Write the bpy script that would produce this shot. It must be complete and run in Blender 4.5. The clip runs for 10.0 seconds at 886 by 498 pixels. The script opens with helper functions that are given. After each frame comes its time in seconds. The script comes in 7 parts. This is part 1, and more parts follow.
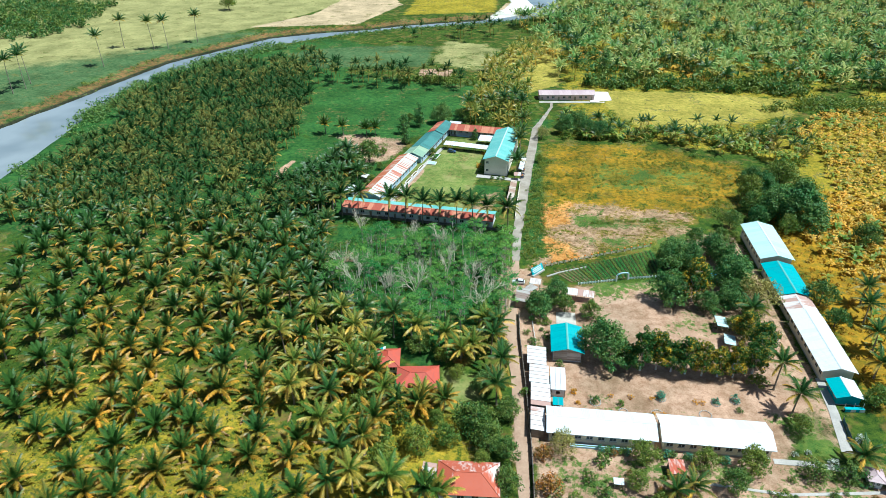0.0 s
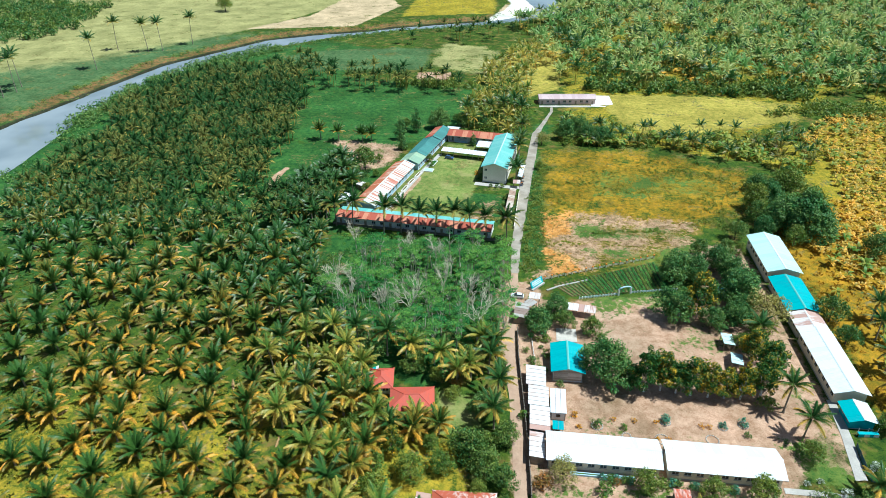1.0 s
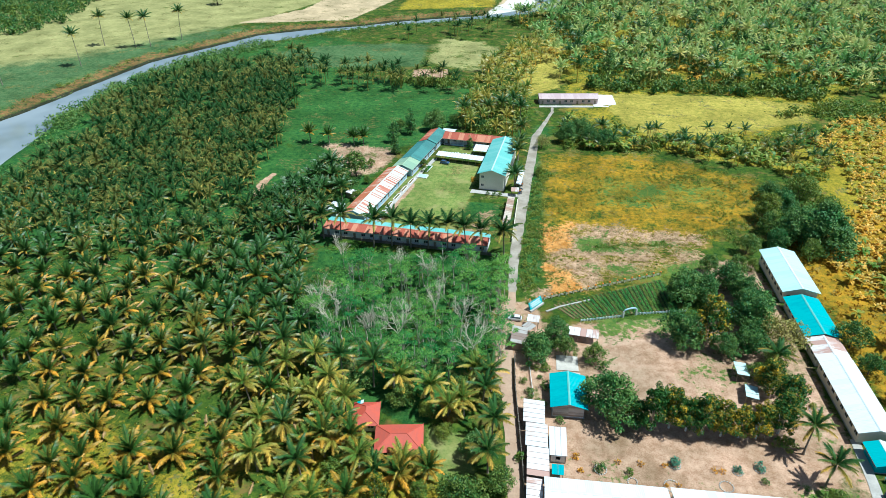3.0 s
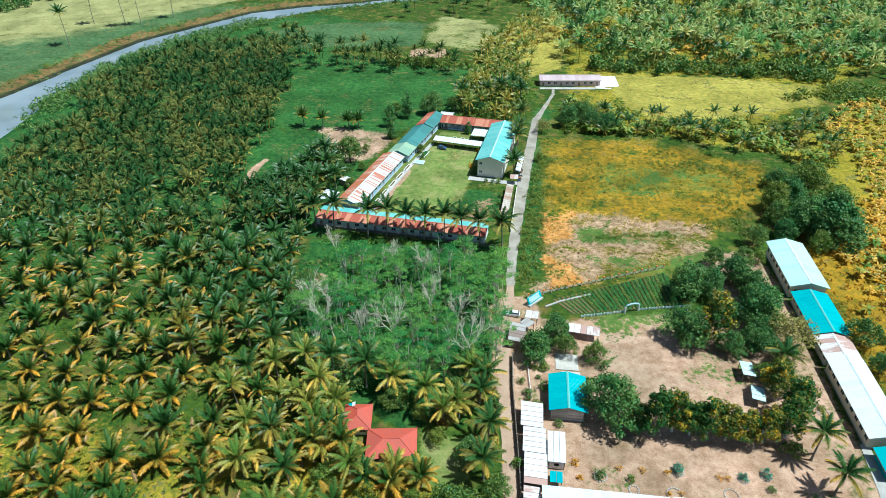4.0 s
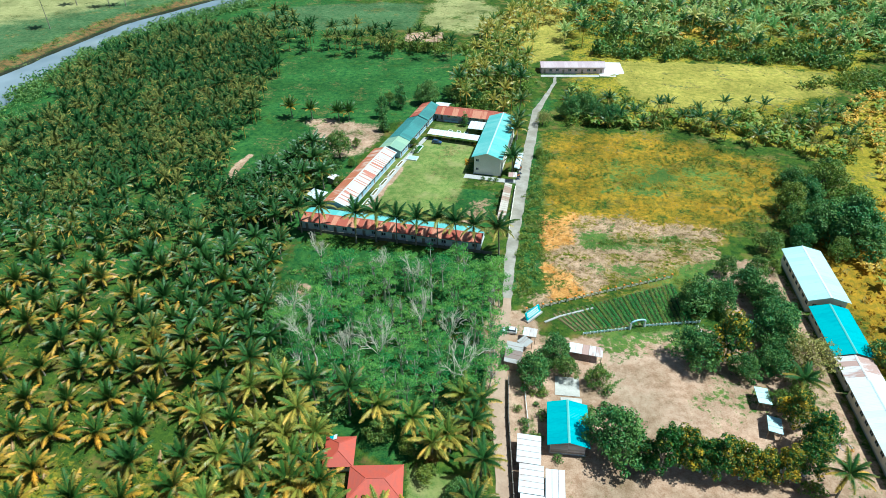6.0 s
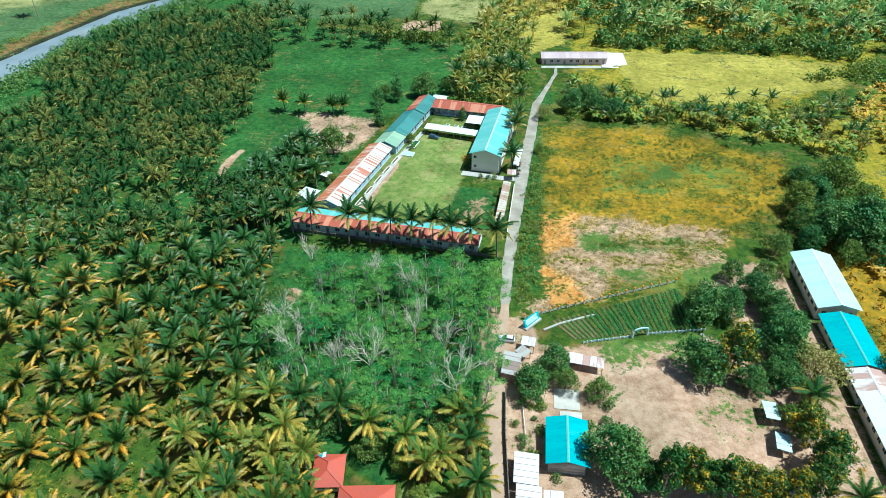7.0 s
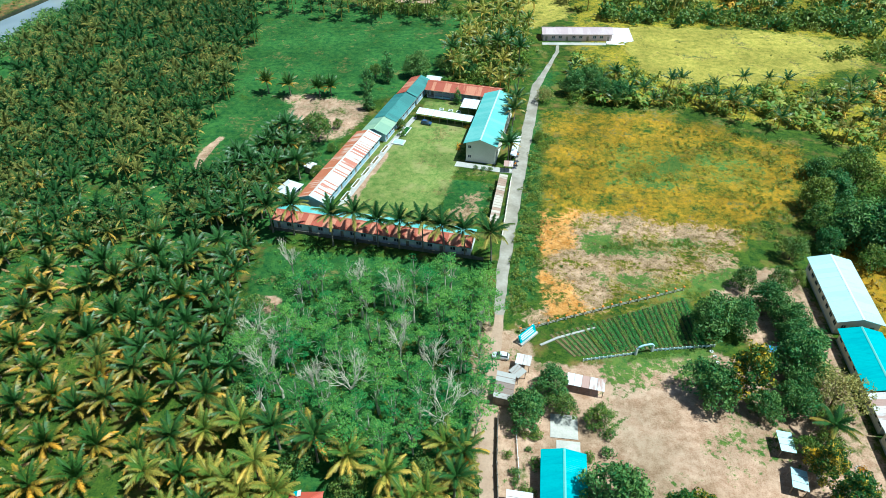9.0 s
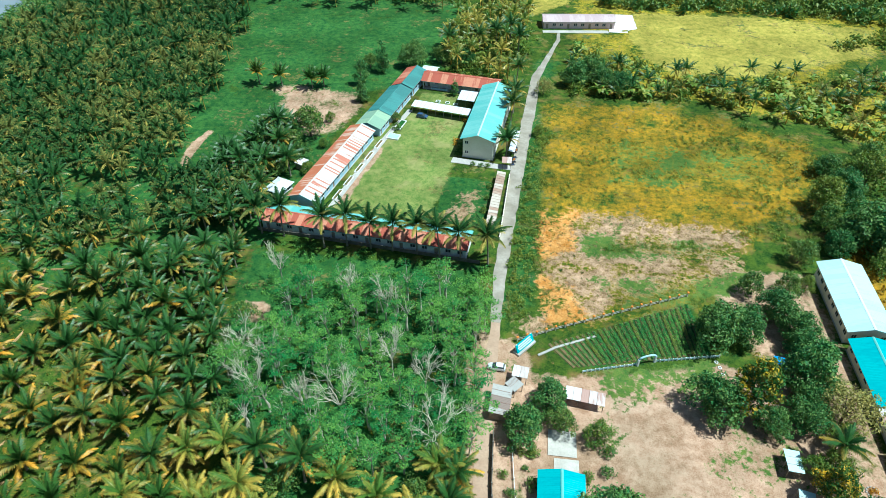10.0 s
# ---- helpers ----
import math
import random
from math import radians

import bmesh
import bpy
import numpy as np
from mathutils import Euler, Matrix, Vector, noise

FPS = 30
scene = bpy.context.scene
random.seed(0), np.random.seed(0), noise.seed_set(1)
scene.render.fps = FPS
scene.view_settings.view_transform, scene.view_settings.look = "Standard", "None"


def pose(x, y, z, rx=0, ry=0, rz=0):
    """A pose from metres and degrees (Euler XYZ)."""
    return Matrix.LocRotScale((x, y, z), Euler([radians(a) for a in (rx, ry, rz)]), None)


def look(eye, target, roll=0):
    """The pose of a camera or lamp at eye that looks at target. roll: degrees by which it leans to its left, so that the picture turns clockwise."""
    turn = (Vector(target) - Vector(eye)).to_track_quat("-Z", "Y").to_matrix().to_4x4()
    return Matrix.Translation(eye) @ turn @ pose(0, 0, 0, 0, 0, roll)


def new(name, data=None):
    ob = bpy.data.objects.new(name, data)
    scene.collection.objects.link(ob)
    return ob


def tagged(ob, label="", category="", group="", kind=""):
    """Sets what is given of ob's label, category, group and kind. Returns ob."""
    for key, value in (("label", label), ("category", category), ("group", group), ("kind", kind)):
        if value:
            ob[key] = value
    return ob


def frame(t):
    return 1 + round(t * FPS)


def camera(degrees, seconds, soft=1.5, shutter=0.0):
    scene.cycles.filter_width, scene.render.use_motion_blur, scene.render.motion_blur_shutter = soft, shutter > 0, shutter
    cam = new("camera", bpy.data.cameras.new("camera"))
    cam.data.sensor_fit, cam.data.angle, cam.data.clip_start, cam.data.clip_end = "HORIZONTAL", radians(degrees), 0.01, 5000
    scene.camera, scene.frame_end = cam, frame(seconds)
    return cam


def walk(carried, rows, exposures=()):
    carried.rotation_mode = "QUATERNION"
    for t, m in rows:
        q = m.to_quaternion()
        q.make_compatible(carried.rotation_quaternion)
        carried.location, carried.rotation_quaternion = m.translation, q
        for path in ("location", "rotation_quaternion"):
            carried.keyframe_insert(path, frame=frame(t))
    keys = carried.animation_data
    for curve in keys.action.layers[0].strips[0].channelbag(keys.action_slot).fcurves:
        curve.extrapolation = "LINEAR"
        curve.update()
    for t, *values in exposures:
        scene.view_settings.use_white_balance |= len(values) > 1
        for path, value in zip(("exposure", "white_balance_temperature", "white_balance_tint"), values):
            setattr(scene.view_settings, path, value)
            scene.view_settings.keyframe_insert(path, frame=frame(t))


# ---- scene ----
cam = camera(68.9, 10.0, soft=0.75)
METRES, EYE, TILT, LEAN, TURN = 82.3, 114.8, 0.0, 0.0, 7.3
ROWS = [
    (0.0, 0.0, 0.0, 0.0, -0.35, -30.79, 0.58),
    (0.5, 0.0077, 0.0468, -0.0003, -0.34, -30.8, 0.58),
    (1.0, 0.0155, 0.0968, -0.0005, -0.33, -30.81, 0.58),
    (1.5, 0.0229, 0.1433, -0.0003, -0.32, -30.82, 0.58),
    (2.0, 0.0309, 0.1922, -0.0003, -0.31, -30.81, 0.59),
    (2.5, 0.0383, 0.2379, -0.0008, -0.29, -30.96, 0.59),
    (4.0, 0.0627, 0.385, -0.0002, -0.24, -33.6, 0.6),
    (4.5, 0.0701, 0.432, -0.0002, -0.21, -34.37, 0.61),
    (5.0, 0.078, 0.4821, 0.0001, -0.19, -34.91, 0.63),
    (5.5, 0.0857, 0.5294, -0.0002, -0.17, -35.19, 0.64),
    (7.0, 0.1103, 0.6792, -0.0008, -0.09, -36.84, 0.64),
    (7.5, 0.1179, 0.7285, -0.0001, -0.08, -37.63, 0.62),
    (8.0, 0.1273, 0.7805, -0.0006, -0.04, -38.45, 0.62),
    (8.5, 0.1356, 0.8297, -0.0009, -0.01, -39.3, 0.62),
    (9.0, 0.1441, 0.8831, -0.0007, 0.02, -39.9, 0.59),
    (9.5, 0.152, 0.9334, -0.0006, 0.04, -40.66, 0.58),
    (10.0, 0.1614, 0.9868, -0.0014, 0.08, -41.5, 0.57),
]
walk(cam, [(t, pose(0, 0, EYE, TILT, LEAN, TURN) @ pose(METRES * x, METRES * y, METRES * z, 90 + pitch, roll, yaw)) for t, x, y, z, yaw, pitch, roll in ROWS],
     exposures=[(0.0, 0.36, 5440, 1), (2.5, 0.34, 5370, 0), (5.0, 0.36, 5220, -4), (7.5, 0.42, 5160, -7), (10.0, 0.43, 5210, -7)])

# ---- light ----
SUN_DIR = Vector((0.47, -0.02, 1.0)).normalized()  # towards the sun
world = bpy.data.worlds.new("sky")
scene.world = world
world.use_nodes = True
wn = world.node_tree
sky = wn.nodes.new("ShaderNodeTexSky")
sky.sky_type, sky.sun_disc = "NISHITA", False
sky.sun_elevation = math.asin(SUN_DIR.z)
sky.sun_rotation = math.atan2(SUN_DIR.x, SUN_DIR.y)
wn.links.new(sky.outputs[0], wn.nodes["Background"].inputs[0])
wn.nodes["Background"].inputs[1].default_value = 0.06
sun = new("sun", bpy.data.lights.new("sun", "SUN"))
sun.data.energy, sun.data.angle, sun.data.color = 5.0, radians(0.55), (1.0, 0.96, 0.88)
sun.matrix_world = look(SUN_DIR * 400, (0, 0, 0))

# ---- materials ----
TAU = math.tau


class Nodes:
    """Short hand for building a node material."""

    def __init__(self, name, rough=0.8, metal=0.0, spec=0.3):
        self.m = bpy.data.materials.new(name)
        self.m.use_nodes = True
        self.t = self.m.node_tree
        self.bsdf = self.t.nodes["Principled BSDF"]
        self.bsdf.inputs["Roughness"].default_value = rough
        self.bsdf.inputs["Metallic"].default_value = metal
        self.bsdf.inputs["Specular IOR Level"].default_value = spec

    def node(self, kind, **ins):
        n = self.t.nodes.new(kind)
        for k, v in ins.items():
            self.put(n.inputs[k.replace("_", " ")], v)
        return n

    def put(self, socket, v):
        if isinstance(v, bpy.types.NodeSocket):
            self.t.links.new(v, socket)
        elif isinstance(v, tuple) and len(v) == 3 and socket.type == "RGBA":
            socket.default_value = (*v, 1)
        else:
            socket.default_value = v

    def place(self):
        return self.node("ShaderNodeNewGeometry").outputs["Position"]

    def local(self):
        return self.node("ShaderNodeTexCoord").outputs["Object"]

    def noise(self, scale, where=None, detail=3.0, rough=0.6):
        n = self.node("ShaderNodeTexNoise", Scale=scale, Detail=detail, Roughness=rough)
        self.put(n.inputs["Vector"], where or self.place())
        return n.outputs[0]

    def span(self, v, a, b, lo=0.0, hi=1.0):
        n = self.node("ShaderNodeMapRange")
        for k, x in zip(("Value", "From Min", "From Max", "To Min", "To Max"), (v, a, b, lo, hi)):
            self.put(n.inputs[k], x)
        return n.outputs[0]

    def mix(self, f, a, b, how="MIX"):
        n = self.t.nodes.new("ShaderNodeMix")
        n.data_type, n.blend_type = "RGBA", how
        self.put(n.inputs[0], f), self.put(n.inputs[6], a), self.put(n.inputs[7], b)
        return n.outputs[2]

    def math(self, how, a, b=0.0):
        n = self.t.nodes.new("ShaderNodeMath")
        n.operation = how
        self.put(n.inputs[0], a), self.put(n.inputs[1], b)
        return n.outputs[0]

    def attr(self, name):
        n = self.t.nodes.new("ShaderNodeAttribute")
        n.attribute_name = name
        return n.outputs["Fac"]

    def chance(self):
        return self.node("ShaderNodeObjectInfo").outputs["Random"]

    def colour(self, v):
        self.put(self.bsdf.inputs["Base Color"], v)
        return self

    def bump(self, height, strength=0.5, distance=0.1):
        n = self.node("ShaderNodeBump", Strength=strength, Distance=distance, Height=height)
        self.put(self.bsdf.inputs["Normal"], n.outputs[0])
        return self


def plain(name, a, b, scale=0.6, fine=6.0, rough=0.8, metal=0.0, spec=0.3, stain=0.25, relief=0.03):
    """A surface that wanders between two colours at two scales."""
    k = Nodes(name, rough, metal, spec)
    base = k.mix(k.span(k.noise(scale), 0.35, 0.65), a, b)
    fine_n = k.noise(fine, detail=4.0)
    k.colour(k.mix(k.span(fine_n, 0.4, 0.75, 0.0, stain), base, tuple(c * 0.45 for c in a)))
    return k.bump(fine_n, 0.4, relief).m


def leafy(name, young, old, dark, tint=0.35, trans=0.25, rough=0.5, spec=0.35, ages=(0.15, 0.95)):
    """Foliage: colours by the leaf's own age, and varied from plant to plant and leaf to leaf."""
    k = Nodes(name, rough, 0.0, spec)
    age = k.math("ADD", k.attr("age"), k.math("MULTIPLY", k.math("SUBTRACT", k.noise(0.055), 0.5), tint * 2))
    age = k.math("ADD", age, k.math("MULTIPLY", k.math("SUBTRACT", k.chance(), 0.5), tint))
    c = k.mix(k.span(age, *ages), young, old)
    c = k.mix(k.span(k.noise(1.1, detail=2.0), 0.45, 0.72, 0.0, 0.65), c, dark)
    k.colour(c)
    if trans:
        out = k.t.nodes["Material Output"]
        back = k.node("ShaderNodeBsdfTranslucent", Color=c)
        both = k.node("ShaderNodeMixShader", Fac=trans)
        k.t.links.new(k.bsdf.outputs[0], both.inputs[1])
        k.t.links.new(back.outputs[0], both.inputs[2])
        k.t.links.new(both.outputs[0], out.inputs["Surface"])
    return k.m


def sheeting(name, clean, worn, dirt, wear=0.5, rough=0.45, metal=0.0, each=0.4):
    """Painted or rusting corrugated sheet: wear differs from sheet to sheet and runs down the slope."""
    k = Nodes(name, rough, metal, 0.4)
    q = k.local()
    sq = k.node("ShaderNodeMapping", Vector=q, Scale=(1.0, 0.22, 1.0)).outputs[0]
    big = k.noise(0.16)
    streak = k.noise(1.6, sq, 4.0)
    w = k.math("ADD", k.math("MULTIPLY", big, 0.5), k.math("MULTIPLY", streak, 0.5))
    w = k.math("ADD", w, k.math("MULTIPLY", k.math("SUBTRACT", k.chance(), 0.5), each))
    c = k.mix(k.span(w, 0.56 - wear * 0.3, 0.68 - wear * 0.3), clean, worn)
    c = k.mix(k.span(k.noise(2.6, detail=5.0), 0.52, 0.78, 0.0, 0.4), c, dirt)
    k.colour(c)
    k.put(k.bsdf.inputs["Roughness"], k.span(w, 0.3, 0.7, rough, min(0.95, rough + 0.35)))
    return k.bump(streak, 0.25, 0.02).m


def ground_material():
    k = Nodes("ground_cover", 0.95, 0.0, 0.1)
    mid, fine = k.noise(0.09, detail=5.0), k.noise(0.75, detail=6.0, rough=0.72)
    tuft, tiny = k.noise(0.42, detail=6.0, rough=0.75), k.noise(3.2, detail=4.0, rough=0.7)
    rag = k.span(k.math("ADD", k.math("MULTIPLY", mid, 0.55), k.math("MULTIPLY", fine, 0.45)), 0.34, 0.66)
    speck = k.span(k.math("ADD", k.math("MULTIPLY", tuft, 0.6), k.math("MULTIPLY", tiny, 0.4)), 0.41, 0.59)

    def lay(under, attr, a, b, hard=0.12, rough=0.9):
        f = k.math("ADD", k.attr(attr), k.math("MULTIPLY", k.math("SUBTRACT", rag, 0.5), rough))
        return k.mix(k.span(f, 0.5 - hard, 0.5 + hard), under, k.mix(speck, a, b))

    c = k.mix(speck, (0.012, 0.046, 0.008), (0.085, 0.130, 0.014))
    c = k.mix(k.span(k.noise(0.16, detail=5.0), 0.52, 0.65, 0.0, 0.6), c, k.mix(speck, (0.30, 0.15, 0.06), (0.18, 0.18, 0.03)))
    c = lay(c, "gold", (0.15, 0.165, 0.016), (0.46, 0.325, 0.028))
    c = lay(c, "meadow", (0.195, 0.20, 0.030), (0.48, 0.375, 0.075))
    c = lay(c, "dry", (0.160, 0.135, 0.012), (0.47, 0.245, 0.014), hard=0.26, rough=1.2)
    c = lay(c, "lush", (0.012, 0.066, 0.017), (0.066, 0.158, 0.030))
    c = lay(c, "lawn", (0.085, 0.155, 0.028), (0.25, 0.27, 0.075))
    c = k.mix(k.math("MULTIPLY", k.attr("lawn"), k.span(k.noise(0.11, detail=5.0), 0.52, 0.66, 0.0, 0.55)), c, (0.34, 0.29, 0.12))
    c = lay(c, "straw", (0.17, 0.105, 0.050), (0.56, 0.37, 0.23), rough=1.5)
    c = lay(c, "rust", (0.42, 0.155, 0.02), (0.72, 0.38, 0.12), rough=1.3)
    c = lay(c, "pale", (0.25, 0.25, 0.085), (0.36, 0.335, 0.135))
    c = lay(c, "tan", (0.42, 0.32, 0.18), (0.56, 0.43, 0.26))
    # Crop green, which also paints the cloud shade on the far fields.
    c = lay(c, "crop", (0.035, 0.095, 0.030), (0.12, 0.18, 0.07), hard=0.3)
    c = lay(c, "bank", (0.045, 0.085, 0.025), (0.29, 0.14, 0.055), rough=2.0)
    # Dark waterline strip: the bank's reflection painted in, over wet mud.
    c = lay(c, "wet_reflection", (0.016, 0.026, 0.014), (0.050, 0.046, 0.026), hard=0.25, rough=0.6)
    c = lay(c, "sand", (0.66, 0.63, 0.56), (0.78, 0.75, 0.68), hard=0.3, rough=0.3)
    c = lay(c, "dirt", (0.31, 0.182, 0.108), (0.55, 0.372, 0.252), rough=0.75)
    c = k.mix(k.math("MULTIPLY", k.span(k.attr("dirt"), 0.5, 0.9), k.span(k.noise(0.13, detail=6.0), 0.46, 0.62, 0.0, 0.5)), c, k.mix(speck, (0.24, 0.14, 0.075), (0.38, 0.24, 0.145)))
    c = lay(c, "worn", (0.48, 0.305, 0.20), (0.64, 0.45, 0.32), hard=0.25, rough=1.0)
    c = lay(c, "weeds", (0.05, 0.12, 0.022), (0.14, 0.185, 0.035), rough=1.6)
    c = k.mix(k.span(tiny, 0.50, 0.80, 0.0, 0.4), c, k.mix(0.6, c, (0.02, 0.03, 0.008)))
    c = k.mix(1.0, c, k.mix(k.span(k.noise(0.05, detail=6.0, rough=0.65), 0.36, 0.64), (0.68, 0.70, 0.66), (1.18, 1.16, 1.18)), "MULTIPLY")
    k.colour(c)
    return k.bump(k.math("ADD", tuft, tiny), 0.45, 0.2).m


M_GROUND = ground_material()
M_PALM = leafy("palm_frond", (0.050, 0.135, 0.026), (0.80, 0.47, 0.06), (0.013, 0.046, 0.012), 0.32, 0.28, 0.42, 0.4, ages=(0.28, 1.08))
M_PALM_GOLD = leafy("yellowing_palm_frond", (0.062, 0.150, 0.024), (0.98, 0.47, 0.04), (0.016, 0.055, 0.012), 0.34, 0.30, 0.45, 0.35, ages=(0.24, 1.0))
# Lighter copy of the palm frond, with sunlight put into its colour.
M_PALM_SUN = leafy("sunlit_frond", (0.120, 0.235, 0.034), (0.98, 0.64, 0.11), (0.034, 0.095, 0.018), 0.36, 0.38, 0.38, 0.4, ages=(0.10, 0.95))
# Mature green, darkened to put cloud shade over the plantation into the colour.
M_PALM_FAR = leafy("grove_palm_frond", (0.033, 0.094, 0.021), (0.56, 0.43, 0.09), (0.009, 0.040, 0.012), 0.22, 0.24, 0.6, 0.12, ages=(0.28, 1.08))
# Palest fronds: sunlit glints of the far crowns put into the colour.
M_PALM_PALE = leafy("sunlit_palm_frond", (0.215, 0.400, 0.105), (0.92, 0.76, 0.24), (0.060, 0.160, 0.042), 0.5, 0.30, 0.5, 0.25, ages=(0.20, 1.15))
M_TREE = leafy("dark_tree_leaf", (0.050, 0.175, 0.036), (0.26, 0.32, 0.05), (0.020, 0.080, 0.022), 0.35, 0.3)
M_YARD = leafy("yard_tree_leaf", (0.050, 0.160, 0.024), (0.92, 0.56, 0.02), (0.015, 0.072, 0.015), 0.35, 0.38, ages=(0.62, 1.2))
M_YARD_DARK = leafy("shade_tree_leaf", (0.050, 0.195, 0.046), (0.23, 0.34, 0.07), (0.020, 0.090, 0.026), 0.3, 0.3)
M_STRAW = leafy("dead_stalk", (0.26, 0.17, 0.07), (0.52, 0.33, 0.15), (0.15, 0.09, 0.04), 0.6, 0.1, 0.8, 0.1)
M_TREE_LIGHT = leafy("bright_tree_leaf", (0.085, 0.21, 0.028), (0.30, 0.32, 0.04), (0.03, 0.085, 0.018), 0.35, 0.28)
M_TREE_OLIVE = leafy("dry_tree_leaf", (0.22, 0.25, 0.05), (0.52, 0.42, 0.12), (0.09, 0.13, 0.03), 0.3, 0.3)
M_GROVE = leafy("feathery_leaf", (0.045, 0.245, 0.060), (0.25, 0.45, 0.078), (0.020, 0.125, 0.036), 0.58, 0.44, 0.6, 0.2)
M_BANANA = leafy("banana_leaf", (0.26, 0.25, 0.035), (0.95, 0.55, 0.07), (0.09, 0.13, 0.025), 0.6, 0.35, ages=(0.0, 0.75))
M_BANANA_GREEN = leafy("green_banana_leaf", (0.130, 0.27, 0.032), (0.48, 0.46, 0.08), (0.06, 0.15, 0.03), 0.5, 0.35)
M_FLOWER = leafy("marigold_bush_leaf", (0.55, 0.24, 0.01), (0.85, 0.42, 0.01), (0.30, 0.20, 0.01), 0.2, 0.1)
M_WHITE_FLOWER = leafy("white_blossom_leaf", (0.30, 0.38, 0.22), (0.82, 0.82, 0.76), (0.12, 0.22, 0.08), 0.4, 0.2, ages=(0.1, 0.7))
M_RUSSET = leafy("russet_leaf", (0.09, 0.14, 0.03), (0.50, 0.17, 0.02), (0.05, 0.06, 0.015), 0.4, 0.2)
M_BLUELEAF = leafy("bluish_shrub_leaf", (0.08, 0.26, 0.15), (0.15, 0.34, 0.21), (0.03, 0.12, 0.07), 0.2, 0.2)
M_WEED_GOLD = leafy("yellow_weed_leaf", (0.11, 0.19, 0.018), (0.50, 0.40, 0.03), (0.06, 0.12, 0.014), 0.8, 0.3)
M_WEED = leafy("weed_leaf", (0.032, 0.13, 0.020), (0.24, 0.22, 0.020), (0.018, 0.065, 0.012), 0.7, 0.25)
M_WEED_GREEN = leafy("field_weed_leaf", (0.10, 0.24, 0.03), (0.36, 0.36, 0.04), (0.05, 0.14, 0.02), 0.7, 0.3)
M_DRYGRASS = leafy("dry_grass_blade", (0.24, 0.20, 0.018), (0.56, 0.29, 0.018), (0.20, 0.18, 0.018), 0.6, 0.3)
M_BARK = plain("bark", (0.16, 0.12, 0.085), (0.10, 0.075, 0.05), 1.5, 9.0, 0.95)
M_BARE_BARK = plain("bare_grey_bark", (0.78, 0.70, 0.54), (0.60, 0.53, 0.39), 1.2, 9.0, 0.9)
M_PALE_BARK = plain("pale_bark", (0.68, 0.62, 0.50), (0.48, 0.43, 0.33), 1.2, 9.0, 0.9)
M_PALM_TRUNK = plain("palm_trunk", (0.30, 0.26, 0.20), (0.20, 0.165, 0.12), 1.5, 9.0, 0.95)
M_CREAM = plain("cream_paint", (0.88, 0.82, 0.66), (0.84, 0.77, 0.60), 0.5, 5.0, 0.75, stain=0.3)
M_WHITE_WALL = plain("white_paint", (0.78, 0.78, 0.75), (0.68, 0.68, 0.64), 0.5, 5.0, 0.7, stain=0.3)
M_BLUE_WALL = plain("pale_blue_paint", (0.45, 0.62, 0.70), (0.36, 0.54, 0.64), 0.5, 5.0, 0.7, stain=0.3)
M_PINK_WALL = plain("pink_paint", (0.74, 0.56, 0.55), (0.66, 0.48, 0.47), 0.5, 5.0, 0.7, stain=0.3)
M_TURQ_PAINT = plain("turquoise_paint", (0.03, 0.42, 0.45), (0.02, 0.33, 0.38), 0.5, 5.0, 0.55, stain=0.2)
M_CONCRETE = plain("concrete", (0.50, 0.47, 0.42), (0.38, 0.36, 0.32), 0.25, 3.0, 0.9, stain=0.45)
M_SLAB = plain("pale_concrete", (0.56, 0.52, 0.45), (0.44, 0.40, 0.34), 0.3, 3.0, 0.9, stain=0.4)
M_ROAD = plain("road_concrete", (0.40, 0.355, 0.29), (0.26, 0.225, 0.17), 0.2, 1.2, 0.92, stain=0.4)
M_TRACK = plain("earth_track", (0.46, 0.32, 0.22), (0.36, 0.235, 0.155), 0.2, 2.0, 0.95, stain=0.4)
M_WOOD = plain("weathered_wood", (0.36, 0.30, 0.23), (0.24, 0.19, 0.14), 1.0, 8.0, 0.9)
M_DARK = plain("dark_opening", (0.03, 0.03, 0.035), (0.02, 0.02, 0.022), 1.0, 6.0, 0.5)
M_GLASS = plain("louvre_glass", (0.06, 0.075, 0.08), (0.03, 0.04, 0.045), 0.8, 6.0, 0.15, spec=0.6)
# Stained blocks, darkened to put the walls' shadow into the colour.
M_SHADOW_WALL = plain("shadow_block_wall", (0.20, 0.17, 0.14), (0.12, 0.11, 0.09), 0.7, 5.0, 0.95, stain=0.5)
R_WHITE = sheeting("white_sheet", (0.68, 0.72, 0.73), (0.61, 0.67, 0.69), (0.62, 0.62, 0.60), 0.2, 0.4)
R_MINT = sheeting("mint_sheet", (0.48, 0.66, 0.65), (0.42, 0.60, 0.60), (0.40, 0.52, 0.50), 0.2, 0.4)
R_TURQ = sheeting("turquoise_sheet", (0.012, 0.36, 0.375), (0.014, 0.31, 0.34), (0.04, 0.22, 0.24), 0.3, 0.4, each=0.2)
R_TURQ_PALE = sheeting("faded_turquoise_sheet", (0.15, 0.43, 0.385), (0.21, 0.48, 0.43), (0.08, 0.30, 0.27), 0.4, 0.4, each=0.3)
R_RUSTRED = sheeting("rusting_red_sheet", (0.36, 0.085, 0.048), (0.52, 0.22, 0.13), (0.18, 0.07, 0.045), 0.18, 0.7, each=0.45)
R_TAN = sheeting("faded_tan_sheet", (0.52, 0.45, 0.36), (0.36, 0.24, 0.17), (0.3, 0.22, 0.16), 0.4, 0.7, each=0.4)
R_ORANGE = sheeting("orange_rust_sheet", (0.50, 0.17, 0.08), (0.66, 0.46, 0.35), (0.34, 0.12, 0.06), 0.16, 0.7, each=0.35)
